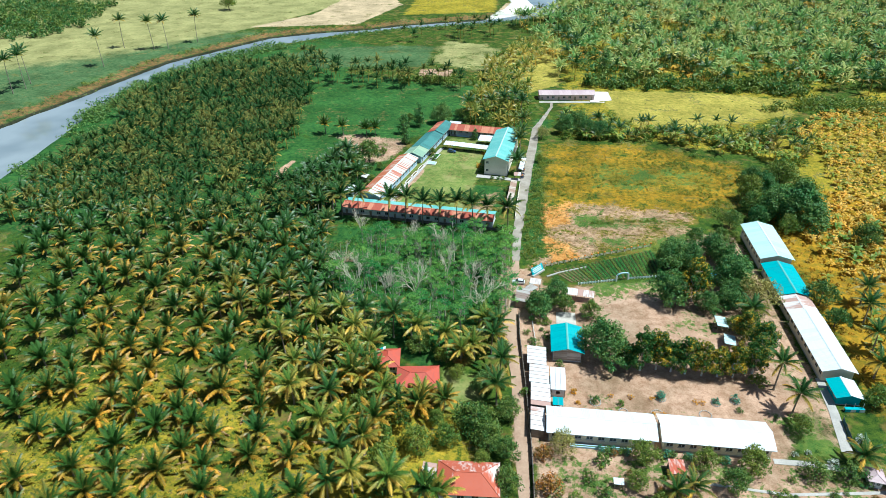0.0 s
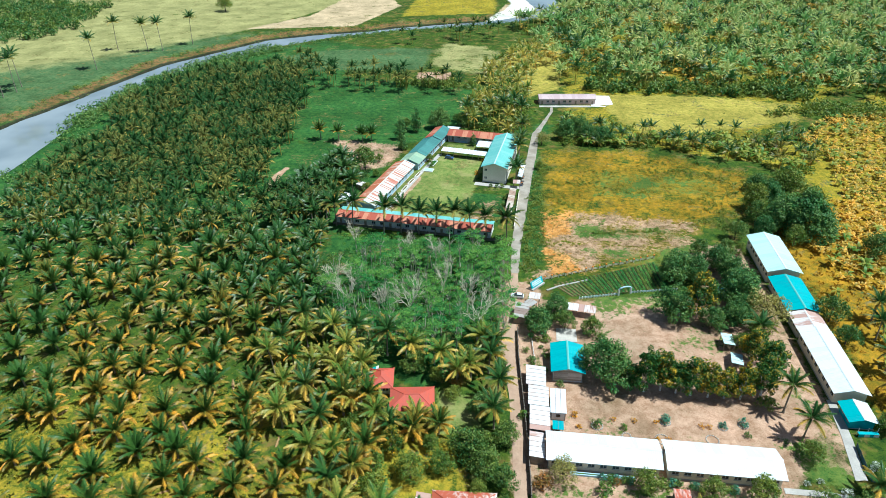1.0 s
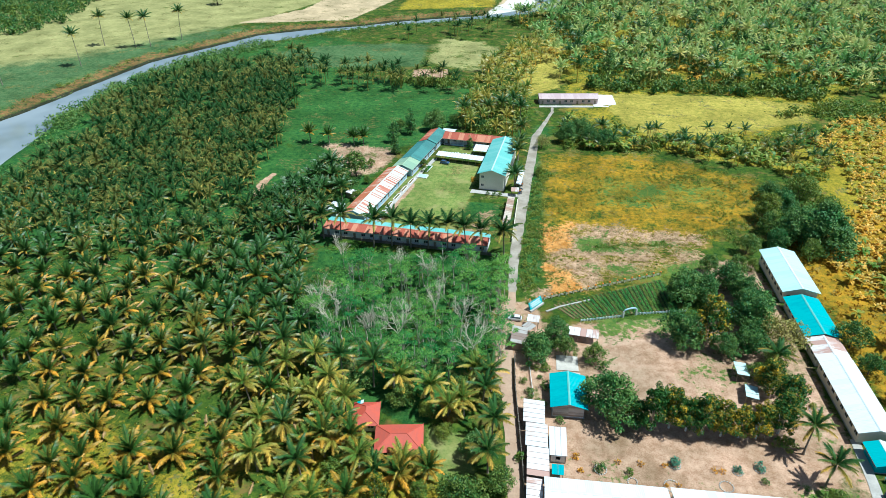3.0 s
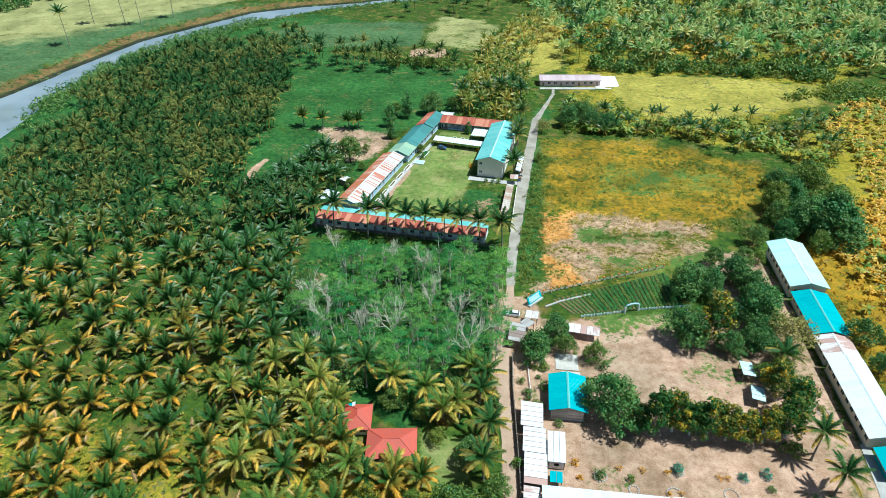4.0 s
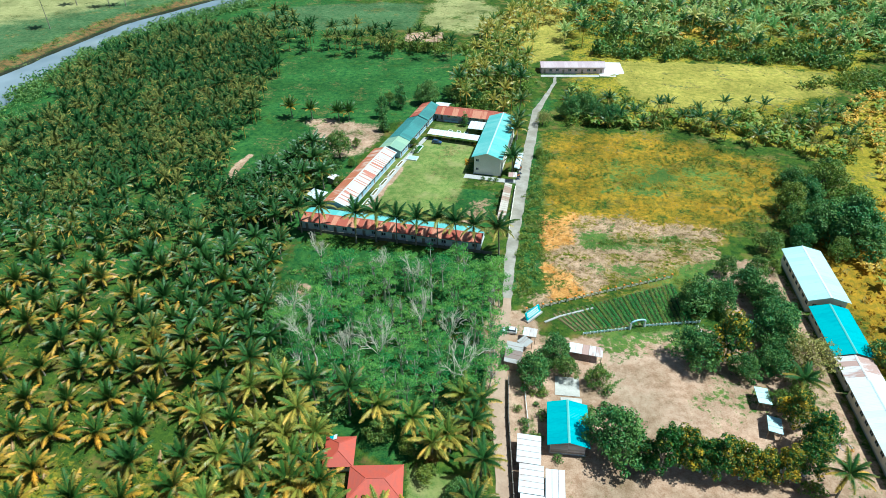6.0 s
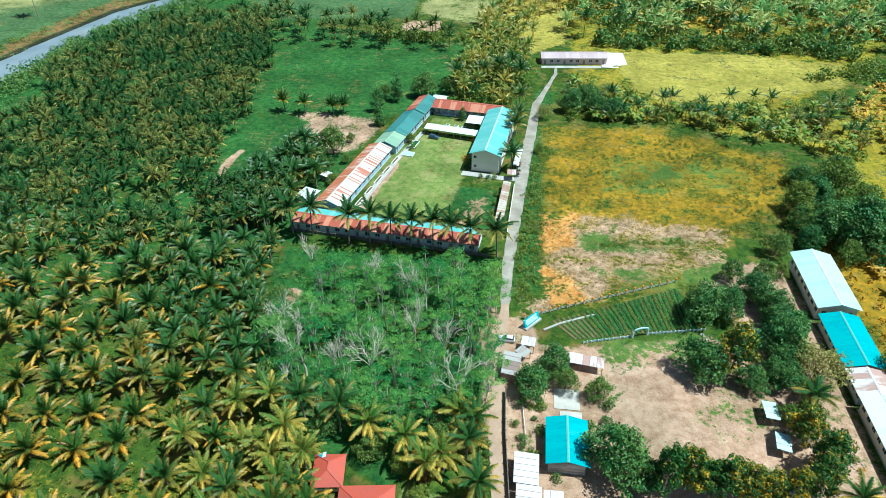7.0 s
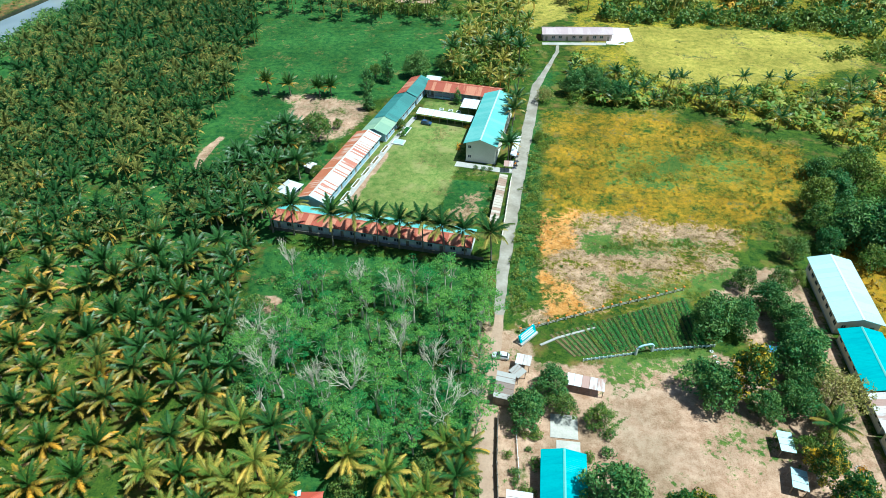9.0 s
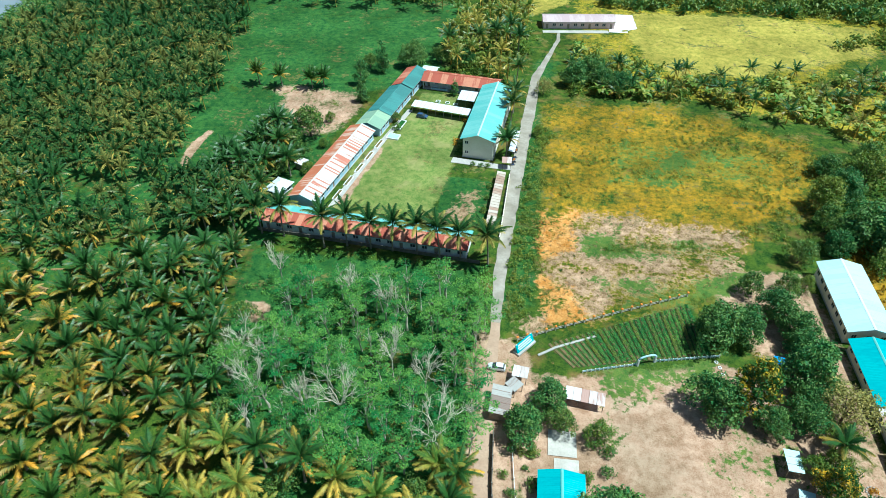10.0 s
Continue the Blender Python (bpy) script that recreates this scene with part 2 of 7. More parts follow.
R_WHITERUST = sheeting("rust_flecked_white_sheet", (0.64, 0.66, 0.65), (0.50, 0.42, 0.38), (0.40, 0.30, 0.25), 0.06, 0.5, each=0.25)
R_RED = sheeting("red_sheet", (0.48, 0.085, 0.05), (0.42, 0.09, 0.06), (0.26, 0.08, 0.06), 0.3, 0.5, each=0.15)
R_REDWHITE = sheeting("flaking_red_sheet", (0.44, 0.10, 0.05), (0.66, 0.58, 0.52), (0.28, 0.09, 0.06), 0.12, 0.6, each=0.2)
R_STREAK = sheeting("streaked_white_sheet", (0.58, 0.64, 0.57), (0.48, 0.19, 0.13), (0.44, 0.21, 0.15), 0.22, 0.6, each=0.50)
R_ZINC = sheeting("rust_streaked_zinc", (0.66, 0.64, 0.62), (0.44, 0.28, 0.23), (0.30, 0.21, 0.17), 0.30, 0.5, each=0.5)
R_OLDZINC = sheeting("weathered_zinc", (0.38, 0.36, 0.33), (0.24, 0.18, 0.15), (0.18, 0.14, 0.12), 0.3, 0.6, each=0.5)
R_GREEN = sheeting("dark_green_sheet", (0.05, 0.17, 0.155), (0.07, 0.22, 0.20), (0.03, 0.08, 0.07), 0.4, 0.5, each=0.3)
R_PALEGREEN = sheeting("pale_green_sheet", (0.30, 0.42, 0.27), (0.24, 0.36, 0.25), (0.14, 0.2, 0.12), 0.4, 0.5, each=0.3)
R_PINK = sheeting("pinkish_grey_sheet", (0.55, 0.43, 0.42), (0.48, 0.36, 0.36), (0.34, 0.26, 0.24), 0.4, 0.6, each=0.3)

# ---- mesh helpers ----


def mesh_from(name, verts, tris, material, age=None):
    """A mesh of triangles out of computed arrays, with the leaf's age kept on its points."""
    me = bpy.data.meshes.new(name)
    me.vertices.add(len(verts)), me.loops.add(len(tris) * 3), me.polygons.add(len(tris))
    me.vertices.foreach_set("co", np.asarray(verts, np.float32).ravel())
    me.loops.foreach_set("vertex_index", np.asarray(tris, np.int32).ravel())
    me.polygons.foreach_set("loop_start", np.arange(0, len(tris) * 3, 3, dtype=np.int32))
    me.update(calc_edges=True)
    if age is not None:
        me.attributes.new("age", "FLOAT", "POINT").data.foreach_set("value", np.asarray(age, np.float32))
    me.materials.append(material)
    return me


def finish(bm, name, material):
    bmesh.ops.recalc_face_normals(bm, faces=bm.faces)
    me = bpy.data.meshes.new(name)
    bm.to_mesh(me), bm.free()
    me.materials.append(material)
    return me


def part(name, me, parent, m=None, label=""):
    ob = new(name, me)
    ob.parent = parent
    if m is not None:
        ob.matrix_basis = m
    return tagged(ob, label)


def thing(name, label, category, m, group="", kind=""):
    ob = new(name)
    ob.matrix_basis = m
    return tagged(ob, label, category, group, kind)


def block(bm, x0, x1, y0, y1, z0, z1):
    v = [bm.verts.new(p) for p in ((x0, y0, z0), (x1, y0, z0), (x1, y1, z0), (x0, y1, z0), (x0, y0, z1), (x1, y0, z1), (x1, y1, z1), (x0, y1, z1))]
    for f in ((3, 2, 1, 0), (4, 5, 6, 7), (0, 1, 5, 4), (1, 2, 6, 5), (2, 3, 7, 6), (3, 0, 4, 7)):
        bm.faces.new([v[i] for i in f])


def slab(name, x0, x1, y0, y1, z0, z1, material, soft=0.0):
    bm = bmesh.new()
    block(bm, x0, x1, y0, y1, z0, z1)
    if soft:
        bmesh.ops.bevel(bm, geom=bm.edges[:], offset=soft, segments=1, affect="EDGES")
    return finish(bm, name, material)


def tube_arrays(path, radii, sides=6):
    """Vertices and triangles of a tapered tube along a path."""
    path = np.asarray(path, float)
    verts, tris = [], []
    for i, p in enumerate(path):
        d = path[min(i + 1, len(path) - 1)] - path[max(i - 1, 0)]
        d /= np.linalg.norm(d) + 1e-9
        u = np.cross(d, (0.3, 0.9, 0.1) if abs(d[2]) > 0.8 else (0, 0, 1.0))
        u /= np.linalg.norm(u) + 1e-9
        w = np.cross(d, u)
        for j in range(sides):
            a = TAU * j / sides
            verts.append(p + radii[i] * (math.cos(a) * u + math.sin(a) * w))
    for i in range(len(path) - 1):
        for j in range(sides):
            a, b = i * sides + j, i * sides + (j + 1) % sides
            tris += [(a, b, b + sides), (a, b + sides, a + sides)]
    return np.array(verts), np.array(tris)


def join(pieces):
    """Joins (verts, tris, age) pieces into one set of arrays."""
    vs, ts, ages, n = [], [], [], 0
    for v, t, a in pieces:
        vs.append(v), ts.append(t + n), ages.append(np.broadcast_to(a, len(v)))
        n += len(v)
    return np.concatenate(vs), np.concatenate(ts), np.concatenate(ages)


rng = np.random.default_rng(7)

# ---- ground, river, roads ----
RIVER_FAR = [(-330, 120), (-284, 230), (-272, 294), (-269, 314), (-264, 334), (-257, 376), (-246, 429), (-222, 470), (-201, 506), (-169, 526), (-130, 542), (-109, 556), (-82, 569), (-36, 587), (-14, 604), (4, 622), (10, 640), (6, 662), (0, 690), (-10, 770)]
RIVER_NEAR = [(-270, 60), (-224, 180), (-227, 235), (-228, 250), (-232, 281), (-238, 315), (-240, 348), (-231, 397), (-211, 442), (-183, 482), (-148, 516), (-107, 540), (-71, 554), (-30, 570), (2, 590), (24, 614), (30, 645), (28, 690), (20, 780)]


def inside(px, py, poly):
    """Signed distance to a polygon, positive inside."""
    d = np.full(px.shape, 1e9)
    odd = np.zeros(px.shape, bool)
    for (x0, y0), (x1, y1) in zip(poly, poly[1:] + poly[:1]):
        ex, ey = x1 - x0, y1 - y0
        s = np.clip(((px - x0) * ex + (py - y0) * ey) / (ex * ex + ey * ey + 1e-9), 0, 1)
        d = np.minimum(d, np.hypot(px - x0 - s * ex, py - y0 - s * ey))
        cross = (y0 > py) != (y1 > py)
        odd ^= cross & (px < ex * (py - y0) / (ey if ey else 1e-9) + x0)
    return np.where(odd, d, -d)


COVER = {
    "gold": [([(-44, 80), (-8, 80), (-6, 100), (-10, 116), (-24, 116), (-42, 122), (-52, 100)], 12, 0.66),
             ([(-110, 590), (-28, 610), (-30, 700), (-110, 690)], 8, 0.8),
             ([(-150, 50), (-20, 50), (-24, 98), (-46, 118), (-64, 132), (-84, 132), (-110, 132), (-140, 116), (-150, 90)], 44, 0.50),
             ([(105, 175), (330, 175), (420, 380), (200, 400), (120, 300)], 12, 0.68),
             ([(16, 304), (60, 300), (104, 286), (122, 270), (134, 300), (128, 322), (104, 322), (70, 318), (44, 332), (22, 346)], 8, 0.56),
             ([(20, 300), (110, 300), (200, 420), (330, 640), (60, 640), (20, 500)], 15, 0.55)],
    "meadow": [([(46, 352), (48, 380), (102, 383), (150, 372), (140, 345), (90, 322), (60, 320), (50, 335)], 8, 0.92), ([(4, 372), (22, 388), (26, 480), (6, 510), (-14, 450), (-4, 400)], 5, 0.72)],
    "worn": [([(22, 163.5), (36, 165), (52, 168.5), (52, 170.5), (34, 168), (21, 166.5)], 2, 0.75), ([(24, 161), (40, 160), (44, 148), (28, 146)], 8, 0.62), ([(20, 172.5), (48, 177.5), (48, 179), (20, 174)], 2, 0.5)],
    "dry": [([(10, 292), (56, 296), (98, 274), (92, 246), (68, 222), (58, 204), (14, 184), (9, 195), (10, 263)], 12, 0.64),
            ([(90, 222), (90, 125), (130, 120), (150, 190), (150, 240), (125, 255)], 8, 0.85)],
    "lush": [([(-245, 180), (-240, 330), (-236, 380), (-205, 450), (-150, 500), (-110, 480), (-110, 405), (-26, 384), (-28, 310), (-56, 292), (-60, 205), (-150, 200), (-200, 180)], 6, 0.7), ([(-18, 245), (-4, 243), (-5, 216), (-21, 216)], 1.5, 0.8), ([(14, 180.5), (47, 198), (50, 182), (18, 174)], 3, 0.85), ([(-118, 364), (-26, 368), (-29, 348), (-52, 318), (-56, 292), (-108, 296), (-116, 326)], 8, 0.85),
             ([(-120, 283), (-80, 290), (-66, 266), (-78, 250), (-96, 240), (-112, 262)], 7, 0.85),
             ([(-208, 200), (-205, 300), (-233, 320), (-236, 290), (-222, 230), (-215, 200)], 6, 1.0),
             ([(-66, 205), (-3, 206), (-1, 150), (-20, 128), (-46, 140), (-64, 165)], 6, 0.9),
             ([(-2, 190), (12, 190), (10, 300), (20, 330), (7, 330), (3, 290), (3, 200)], 7, 0.72),
             ([(-150, 150), (-60, 190), (-70, 235), (-150, 220), (-205, 290), (-208, 200)], 20, 0.55)],
    "lawn": [([(-17, 129), (-6, 129), (-5, 116), (-16, 115)], 3, 0.95), ([(-34, 283), (-15, 279), (-17, 250), (-18, 244), (-21, 216), (-50, 219), (-47, 262)], 3, 0.95),
             ([(-34, 297), (-16, 294), (-16, 284), (-34, 287)], 2, 0.9)],
    "straw": [([(12, 231), (66, 229), (64, 208), (24, 190), (12, 184), (6, 182), (10, 200)], 10, 0.66),
              ([(-15, 236), (-8, 237), (-8, 221), (-18, 220)], 5, 0.58)],
    "rust": [([(9, 230), (22, 232), (20, 214), (10, 208)], 5, 0.66), ([(10, 205), (20, 200), (23, 188), (14, 186), (9, 192)], 4, 0.66)],
    "pale": [([(-1500, 150), (-420, 260), (-320, 330), (-262, 470), (-215, 545), (-170, 660), (-300, 1500), (-1500, 1500)], 10, 1.0),
             ([(-64, 428), (-24, 416), (-10, 455), (-26, 490), (-64, 502)], 14, 0.66)],
    "tan": [([(-46, 576), (-20, 592), (-12, 610), (-11, 645), (-20, 655), (-26, 612)], 4, 0.9), ([(-140, 690), (-118, 640), (-140, 552), (-185, 540), (-228, 532), (-190, 590), (-180, 690)], 5, 1.0)],
    "sand": [([(-36, 586), (-14, 603), (3, 622), (9, 640), (6, 662), (-1, 692), (-22, 690), (-15, 659), (-20, 625), (-30, 604)], 3, 0.95)],
    "crop": [([(-168, 448), (-136, 415), (-64, 424), (-66, 478), (-93, 480), (-150, 465)], 6, 0.95),
             # No crop here: soft-edged cloud shade painted on the fields beyond the river.
             ([(-420, 250), (-272, 280), (-262, 380), (-240, 450), (-200, 520), (-240, 510), (-300, 430), (-420, 340)], 34, 0.95)],
    "weeds": [([(26, 176), (50, 181), (50, 170), (34, 166), (22, 170)], 4, 0.62), ([(44, 158), (60, 160), (60, 146), (46, 146)], 5, 0.45), ([(64, 122), (76, 124), (76, 110), (64, 110)], 4, 0.7), ([(16, 122), (32, 122), (32, 117), (16, 117)], 3, 0.45),
              ([(22, 222), (62, 222), (62, 214), (22, 212)], 4, 0.52), ([(24, 204), (64, 212), (60, 202), (30, 192)], 5, 0.5), ([(30, 270), (80, 275), (80, 250), (30, 245)], 12, 0.48), ([(8, 106), (80, 106), (80, 94), (8, 90)], 5, 0.36)],
    "dirt": [([(12, 172), (28, 174), (52, 180), (66, 176), (74, 130), (72, 116), (60, 106), (9, 106), (8, 140), (10, 160)], 4, 0.9),
             ([(52, 205), (64, 212), (80, 212), (79, 112), (70, 112), (60, 178)], 4, 0.62),
             ([(7, 107), (82, 107), (84, 100), (60, 92), (7, 84)], 4, 0.8),
             ([(-86, 292), (-58, 294), (-52, 283), (-60, 262), (-70, 262), (-72, 276)], 6, 0.66),
             ([(-66, 402), (-44, 402), (-46, 420), (-67, 418)], 3, 0.9),
             ([(-102.4, 262), (-104, 255), (-104.4, 249), (-102.8, 237), (-100, 237), (-101.4, 249), (-100.8, 256), (-99.4, 262)], 1.5, 0.95), ([(-98, 294), (-85, 297), (-60, 294), (-58, 284), (-63, 260), (-70, 262), (-77, 271), (-84, 280), (-84, 288)], 6, 0.64),
             ([(-50, 226), (-46, 226), (-40, 258), (-44, 260)], 1.5, 0.8),
             ([(2, 100), (9, 100), (8, 140), (11, 168), (9, 178), (-3, 186), (-5, 170), (-3, 150), (1, 135)], 2.5, 0.72),
             ([(-62, 178), (-52, 180), (-54, 186), (-62, 186)], 2, 0.8)],
}


def steps(*runs):
    out = []
    for a, b, n in runs:
        out += list(np.linspace(a, b, n, endpoint=False))
    return np.array(out + [runs[-1][1]])


def beyond(px, py):
    """Distance past the far waterline, positive on the far fields."""
    return inside(px, py, RIVER_FAR + [(-20, 5000), (-5000, 5000), (-5000, -5000), (-360, 0)])


def river_bed(px, py):
    """Height of the ground by the river: a steep near bank, a long worn far bank."""
    far = -beyond(px, py)
    near = inside(px, py, [(-5000, -5000)] + RIVER_NEAR + [(20, 5000), (-5000, 5000)])
    fall = np.interp(far, [-15, -13, -6, -1, 1, 8], [0, -0.5, -1.9, -2.8, -3.3, -5.6])
    return np.maximum(fall, -5.6 * np.clip((near + 4.5) / 8, 0, 1))


def build_ground():
    xs = steps((-5000, -900, 8), (-900, -420, 16), (-420, -190, 95), (-190, -120, 24), (-120, 110, 140), (110, 400, 60), (400, 1000, 16), (1000, 5000, 8))
    ys = steps((-4500, -200, 8), (-200, 60, 20), (60, 320, 170), (320, 720, 110), (720, 1200, 16), (1200, 5000, 8))
    gx, gy = np.meshgrid(xs, ys)
    px, py = gx.ravel(), gy.ravel()
    h = river_bed(px, py)
    wild = 1 - np.clip((inside(px, py, [(-2, 20), (95, 20), (95, 215), (5, 215), (5, 310), (-66, 312), (-66, 205), (-2, 205)]) + 4) / 5, 0, 1)
    lumps = np.array([noise.noise((x * 0.11, y * 0.11, 3)) + 0.6 * noise.noise((x * 0.4, y * 0.4, 9)) for x, y in zip(px, py)])
    h += 0.28 * lumps * wild
    nx, ny = len(xs), len(ys)
    i = (np.arange(ny - 1)[:, None] * nx + np.arange(nx - 1)).ravel()
    quads = np.stack([i, i + 1, i + nx + 1, i + nx], 1)
    tris = np.concatenate([quads[:, [0, 1, 2]], quads[:, [0, 2, 3]]])
    me = mesh_from("ground", np.stack([px, py, h - 0.02], 1), tris, M_GROUND)
    me.polygons.foreach_set("use_smooth", np.ones(len(me.polygons), bool))
    for key, zones in COVER.items():
        w = np.zeros(px.shape)
        for poly, soft, top in zones:
            w = np.maximum(w, top * np.clip(inside(px, py, poly) / soft + 0.5, 0, 1))
        me.attributes.new(key, "FLOAT", "POINT").data.foreach_set("value", w.astype(np.float32))
    out = beyond(px, py)
    # The second mask paints the bank's dark reflection along the far waterline.
    for key, w in (("bank", np.clip(1.15 - np.abs(out - 7.5) / 6.5, 0, 1)), ("wet_reflection", np.clip(1.3 - np.abs(out - 1.0) / 3.4, 0, 1))):
        me.attributes.new(key, "FLOAT", "POINT").data.foreach_set("value", w.astype(np.float32))
    return tagged(new("ground", me), "grassy and earthy farmland with dry patches, reaching the horizon", "ground", kind="structure")


build_ground()


def water_material():
    k = Nodes("river_water", 0.05, 0.0, 1.0)
    k.bsdf.inputs["IOR"].default_value = 1.6
    # Silty base, paled to put reflected cloud brightness into the colour.
    k.colour(k.mix(k.span(k.noise(0.02), 0.4, 0.6), (0.20, 0.235, 0.24), (0.30, 0.335, 0.335)))
    return k.bump(k.noise(0.5, detail=4.0), 0.06, 0.3).m


def sheet_of(name, outline, z, material):
    bm = bmesh.new()
    bm.faces.new([bm.verts.new((x, y, z)) for x, y in outline])
    bmesh.ops.triangulate(bm, faces=bm.faces[:])
    return finish(bm, name, material)


def grown(side, by):
    out = []
    for i, (x, y) in enumerate(side):
        a, b = side[max(i - 1, 0)], side[min(i + 1, len(side) - 1)]
        tx, ty = b[0] - a[0], b[1] - a[1]
        n = math.hypot(tx, ty)
        out.append((x - by * ty / n, y + by * tx / n))
    return out


tagged(new("water", sheet_of("water", grown(RIVER_FAR, 3) + grown(RIVER_NEAR, -3)[::-1], -3.0, water_material())),
       "calm pale river water reflecting the sky", "river", kind="structure")


def ribbon(name, middle, widths, thick, material, label, category, wobble=0.25):
    """A road or path along a middle line, with slightly ragged edges and real thickness."""
    pts = []
    for (a, wa), (b, wb) in zip(zip(middle, widths), zip(middle[1:], widths[1:])):
        n = max(2, int(math.dist(a, b) / 2))
        pts += [(a[0] + (b[0] - a[0]) * i / n, a[1] + (b[1] - a[1]) * i / n, wa + (wb - wa) * i / n) for i in range(n)]
    pts.append((*middle[-1], widths[-1]))
    bm = bmesh.new()
    rows = []
    for i, (x, y, w) in enumerate(pts):
        a, b = pts[max(i - 1, 0)], pts[min(i + 1, len(pts) - 1)]
        tx, ty = b[0] - a[0], b[1] - a[1]
        n = math.hypot(tx, ty)
        nx, ny = -ty / n, tx / n
        l = w / 2 + wobble * noise.noise((x * 0.3, y * 0.3, 1))
        r = w / 2 + wobble * noise.noise((x * 0.3, y * 0.3, 5))
        rows.append([bm.verts.new(p) for p in ((x + nx * l, y + ny * l, -0.15), (x + nx * l, y + ny * l, thick), (x, y, thick + 0.03), (x - nx * r, y - ny * r, thick), (x - nx * r, y - ny * r, -0.15))])
    for a, b in zip(rows, rows[1:]):
        for k in range(4):
            bm.faces.new((a[k], a[k + 1], b[k + 1], b[k]))
    return tagged(new(name, finish(bm, name, material)), label, category, kind="structure")


ribbon("road", [(5.4, 30), (5.0, 91), (3.2, 120), (0.6, 147), (0.6, 166), (0.9, 186)], [2.8, 2.6, 3.0, 3.0, 2.6, 2.4], 0.05, M_TRACK, "brown earth track between trees and a compound wall", "road", 0.35)
ribbon("road", [(0.9, 186), (0.8, 202), (2.3, 237), (6.6, 296), (7.6, 313), (12.6, 333), (16.2, 348), (16.4, 355)], [2.4, 3.2, 4.3, 3.9, 3.2, 1.9, 1.5, 1.4], 0.07, M_ROAD, "narrow pale concrete village road with worn edges", "road", 0.42)
ribbon("pavement", [(79.8, 136.5), (78.8, 124), (77.0, 111.5)], [2.0, 2.2, 2.5], 0.08, M_CONCRETE, "pale concrete footpath beside the classrooms", "path", 0.08)
ribbon("pavement", [(59.8, 107.2), (68, 107.2), (77, 106.2)], [1.5, 1.6, 1.4], 0.08, M_CONCRETE, "pale concrete footpath through the garden", "path", 0.08)
ribbon("pavement", [(44, 99.3), (60, 98.2), (84, 101.6)], [0.7, 0.7, 0.8], 0.07, M_CONCRETE, "narrow concrete kerb path in the garden", "path", 0.08)
ribbon("pavement", [(-50.8, 219.5), (-41.5, 262.5), (-36.0, 283)], [1.8, 1.8, 1.8], 0.1, M_CONCRETE, "concrete corridor walkway beside the classroom row", "path", 0.05)
ribbon("pavement", [(-17.6, 253.4), (-3, 251.2), (1.2, 251.0)], [3.0, 2.6, 2.6], 0.08, M_CONCRETE, "pale concrete forecourt in front of the school", "path", 0.15)
ribbon("pavement", [(44, 358), (44, 378)], [12.5, 10.5], 0.1, plain("bright_concrete", (0.72, 0.70, 0.66), (0.62, 0.60, 0.56), 0.2, 3.0, 0.85), "bright bare concrete court beside the far building", "court", 0.2)
ribbon("pavement", [(9.6, 356.0), (24, 357.2), (37.6, 358.4)], [2.6, 2.8, 2.8], 0.09, M_CONCRETE, "bright bare concrete apron in front of the far building", "apron", 0.15)
ribbon("pavement", [(16.2, 152.4), (16.2, 158.2)], [5.7, 5.6], 0.12, M_SLAB, "square of weathered pale concrete on the earth yard", "slab", 0.05)
ribbon("pavement", [(17.0, 148.6), (17.0, 151.9)], [4.8, 4.8], 0.10, M_SLAB, "square of weathered pale concrete on the earth yard", "slab", 0.05)

# ---- plants ----


def frond_arrays(length, lift, droop, leaves, age, r, slim=0.62, blush=0.15):
    """One feathery frond: a drooping midrib with leaflets hanging off both sides. It grows along +x from the crown."""
    n = 6
    seg = length / (n - 1)
    a, p, path = lift, np.zeros(3), []
    for i in range(n):
        path.append(p.copy())
        p = p + seg * np.array([math.cos(a), 0, math.sin(a)])
        a -= droop / (n - 1) * (0.5 + i / n)
    path = np.array(path)
    verts, tris, ages = [], [], []
    w = 0.055 * length / 4.5
    for i, q in enumerate(path):
        k = w * (1.15 - i / n)
        verts += [q + (0, k, 0), q + (0, -k, 0)]
    for i in range(n - 1):
        b = 2 * i
        tris += [(b, b + 1, b + 3), (b, b + 3, b + 2)]
    ages += [min(1, age + 0.25)] * len(verts)
    half = length * 0.92 / leaves * slim
    for side in (1, -1):
        for j in range(leaves):
            f = 0.10 + 0.90 * (j + 0.5) / leaves
            x = f * (n - 1)
            i = min(int(x), n - 2)
            base = path[i] + (path[i + 1] - path[i]) * (x - i)
            d = path[i + 1] - path[i]
            d = d / np.linalg.norm(d)
            reach = length * 0.138 * (0.45 + 1.1 * math.sin(math.pi * min(1, f * 0.9 + 0.08))) * r.uniform(0.8, 1.15)
            out = np.array([0.62 * d[0], side * 0.70, 0.62 * d[2] - 0.40 - 0.35 * r.random()])
            out /= np.linalg.norm(out)
            b = len(verts)
            verts += [base - d * half, base + d * half, base + out * reach]
            here = age + blush * f
            ages += [here, here, min(1.3, here + 0.35 * r.random() + 0.10)]
            tris.append((b, b + 1, b + 2) if side < 0 else (b + 1, b, b + 2))
    return np.array(verts), np.array(tris), np.array(ages)


def turned(v, az, tilt=0.0, scale=1.0, shift=(0, 0, 0)):
    c, s = math.cos(az), math.sin(az)
    m = np.array([[c, -s, 0], [s, c, 0], [0, 0, 1]])
    if tilt:
        ct, st = math.cos(tilt), math.sin(tilt)
        m = m @ np.array([[ct, 0, st], [0, 1, 0], [-st, 0, ct]])
    return v @ m.T * scale + np.asarray(shift)


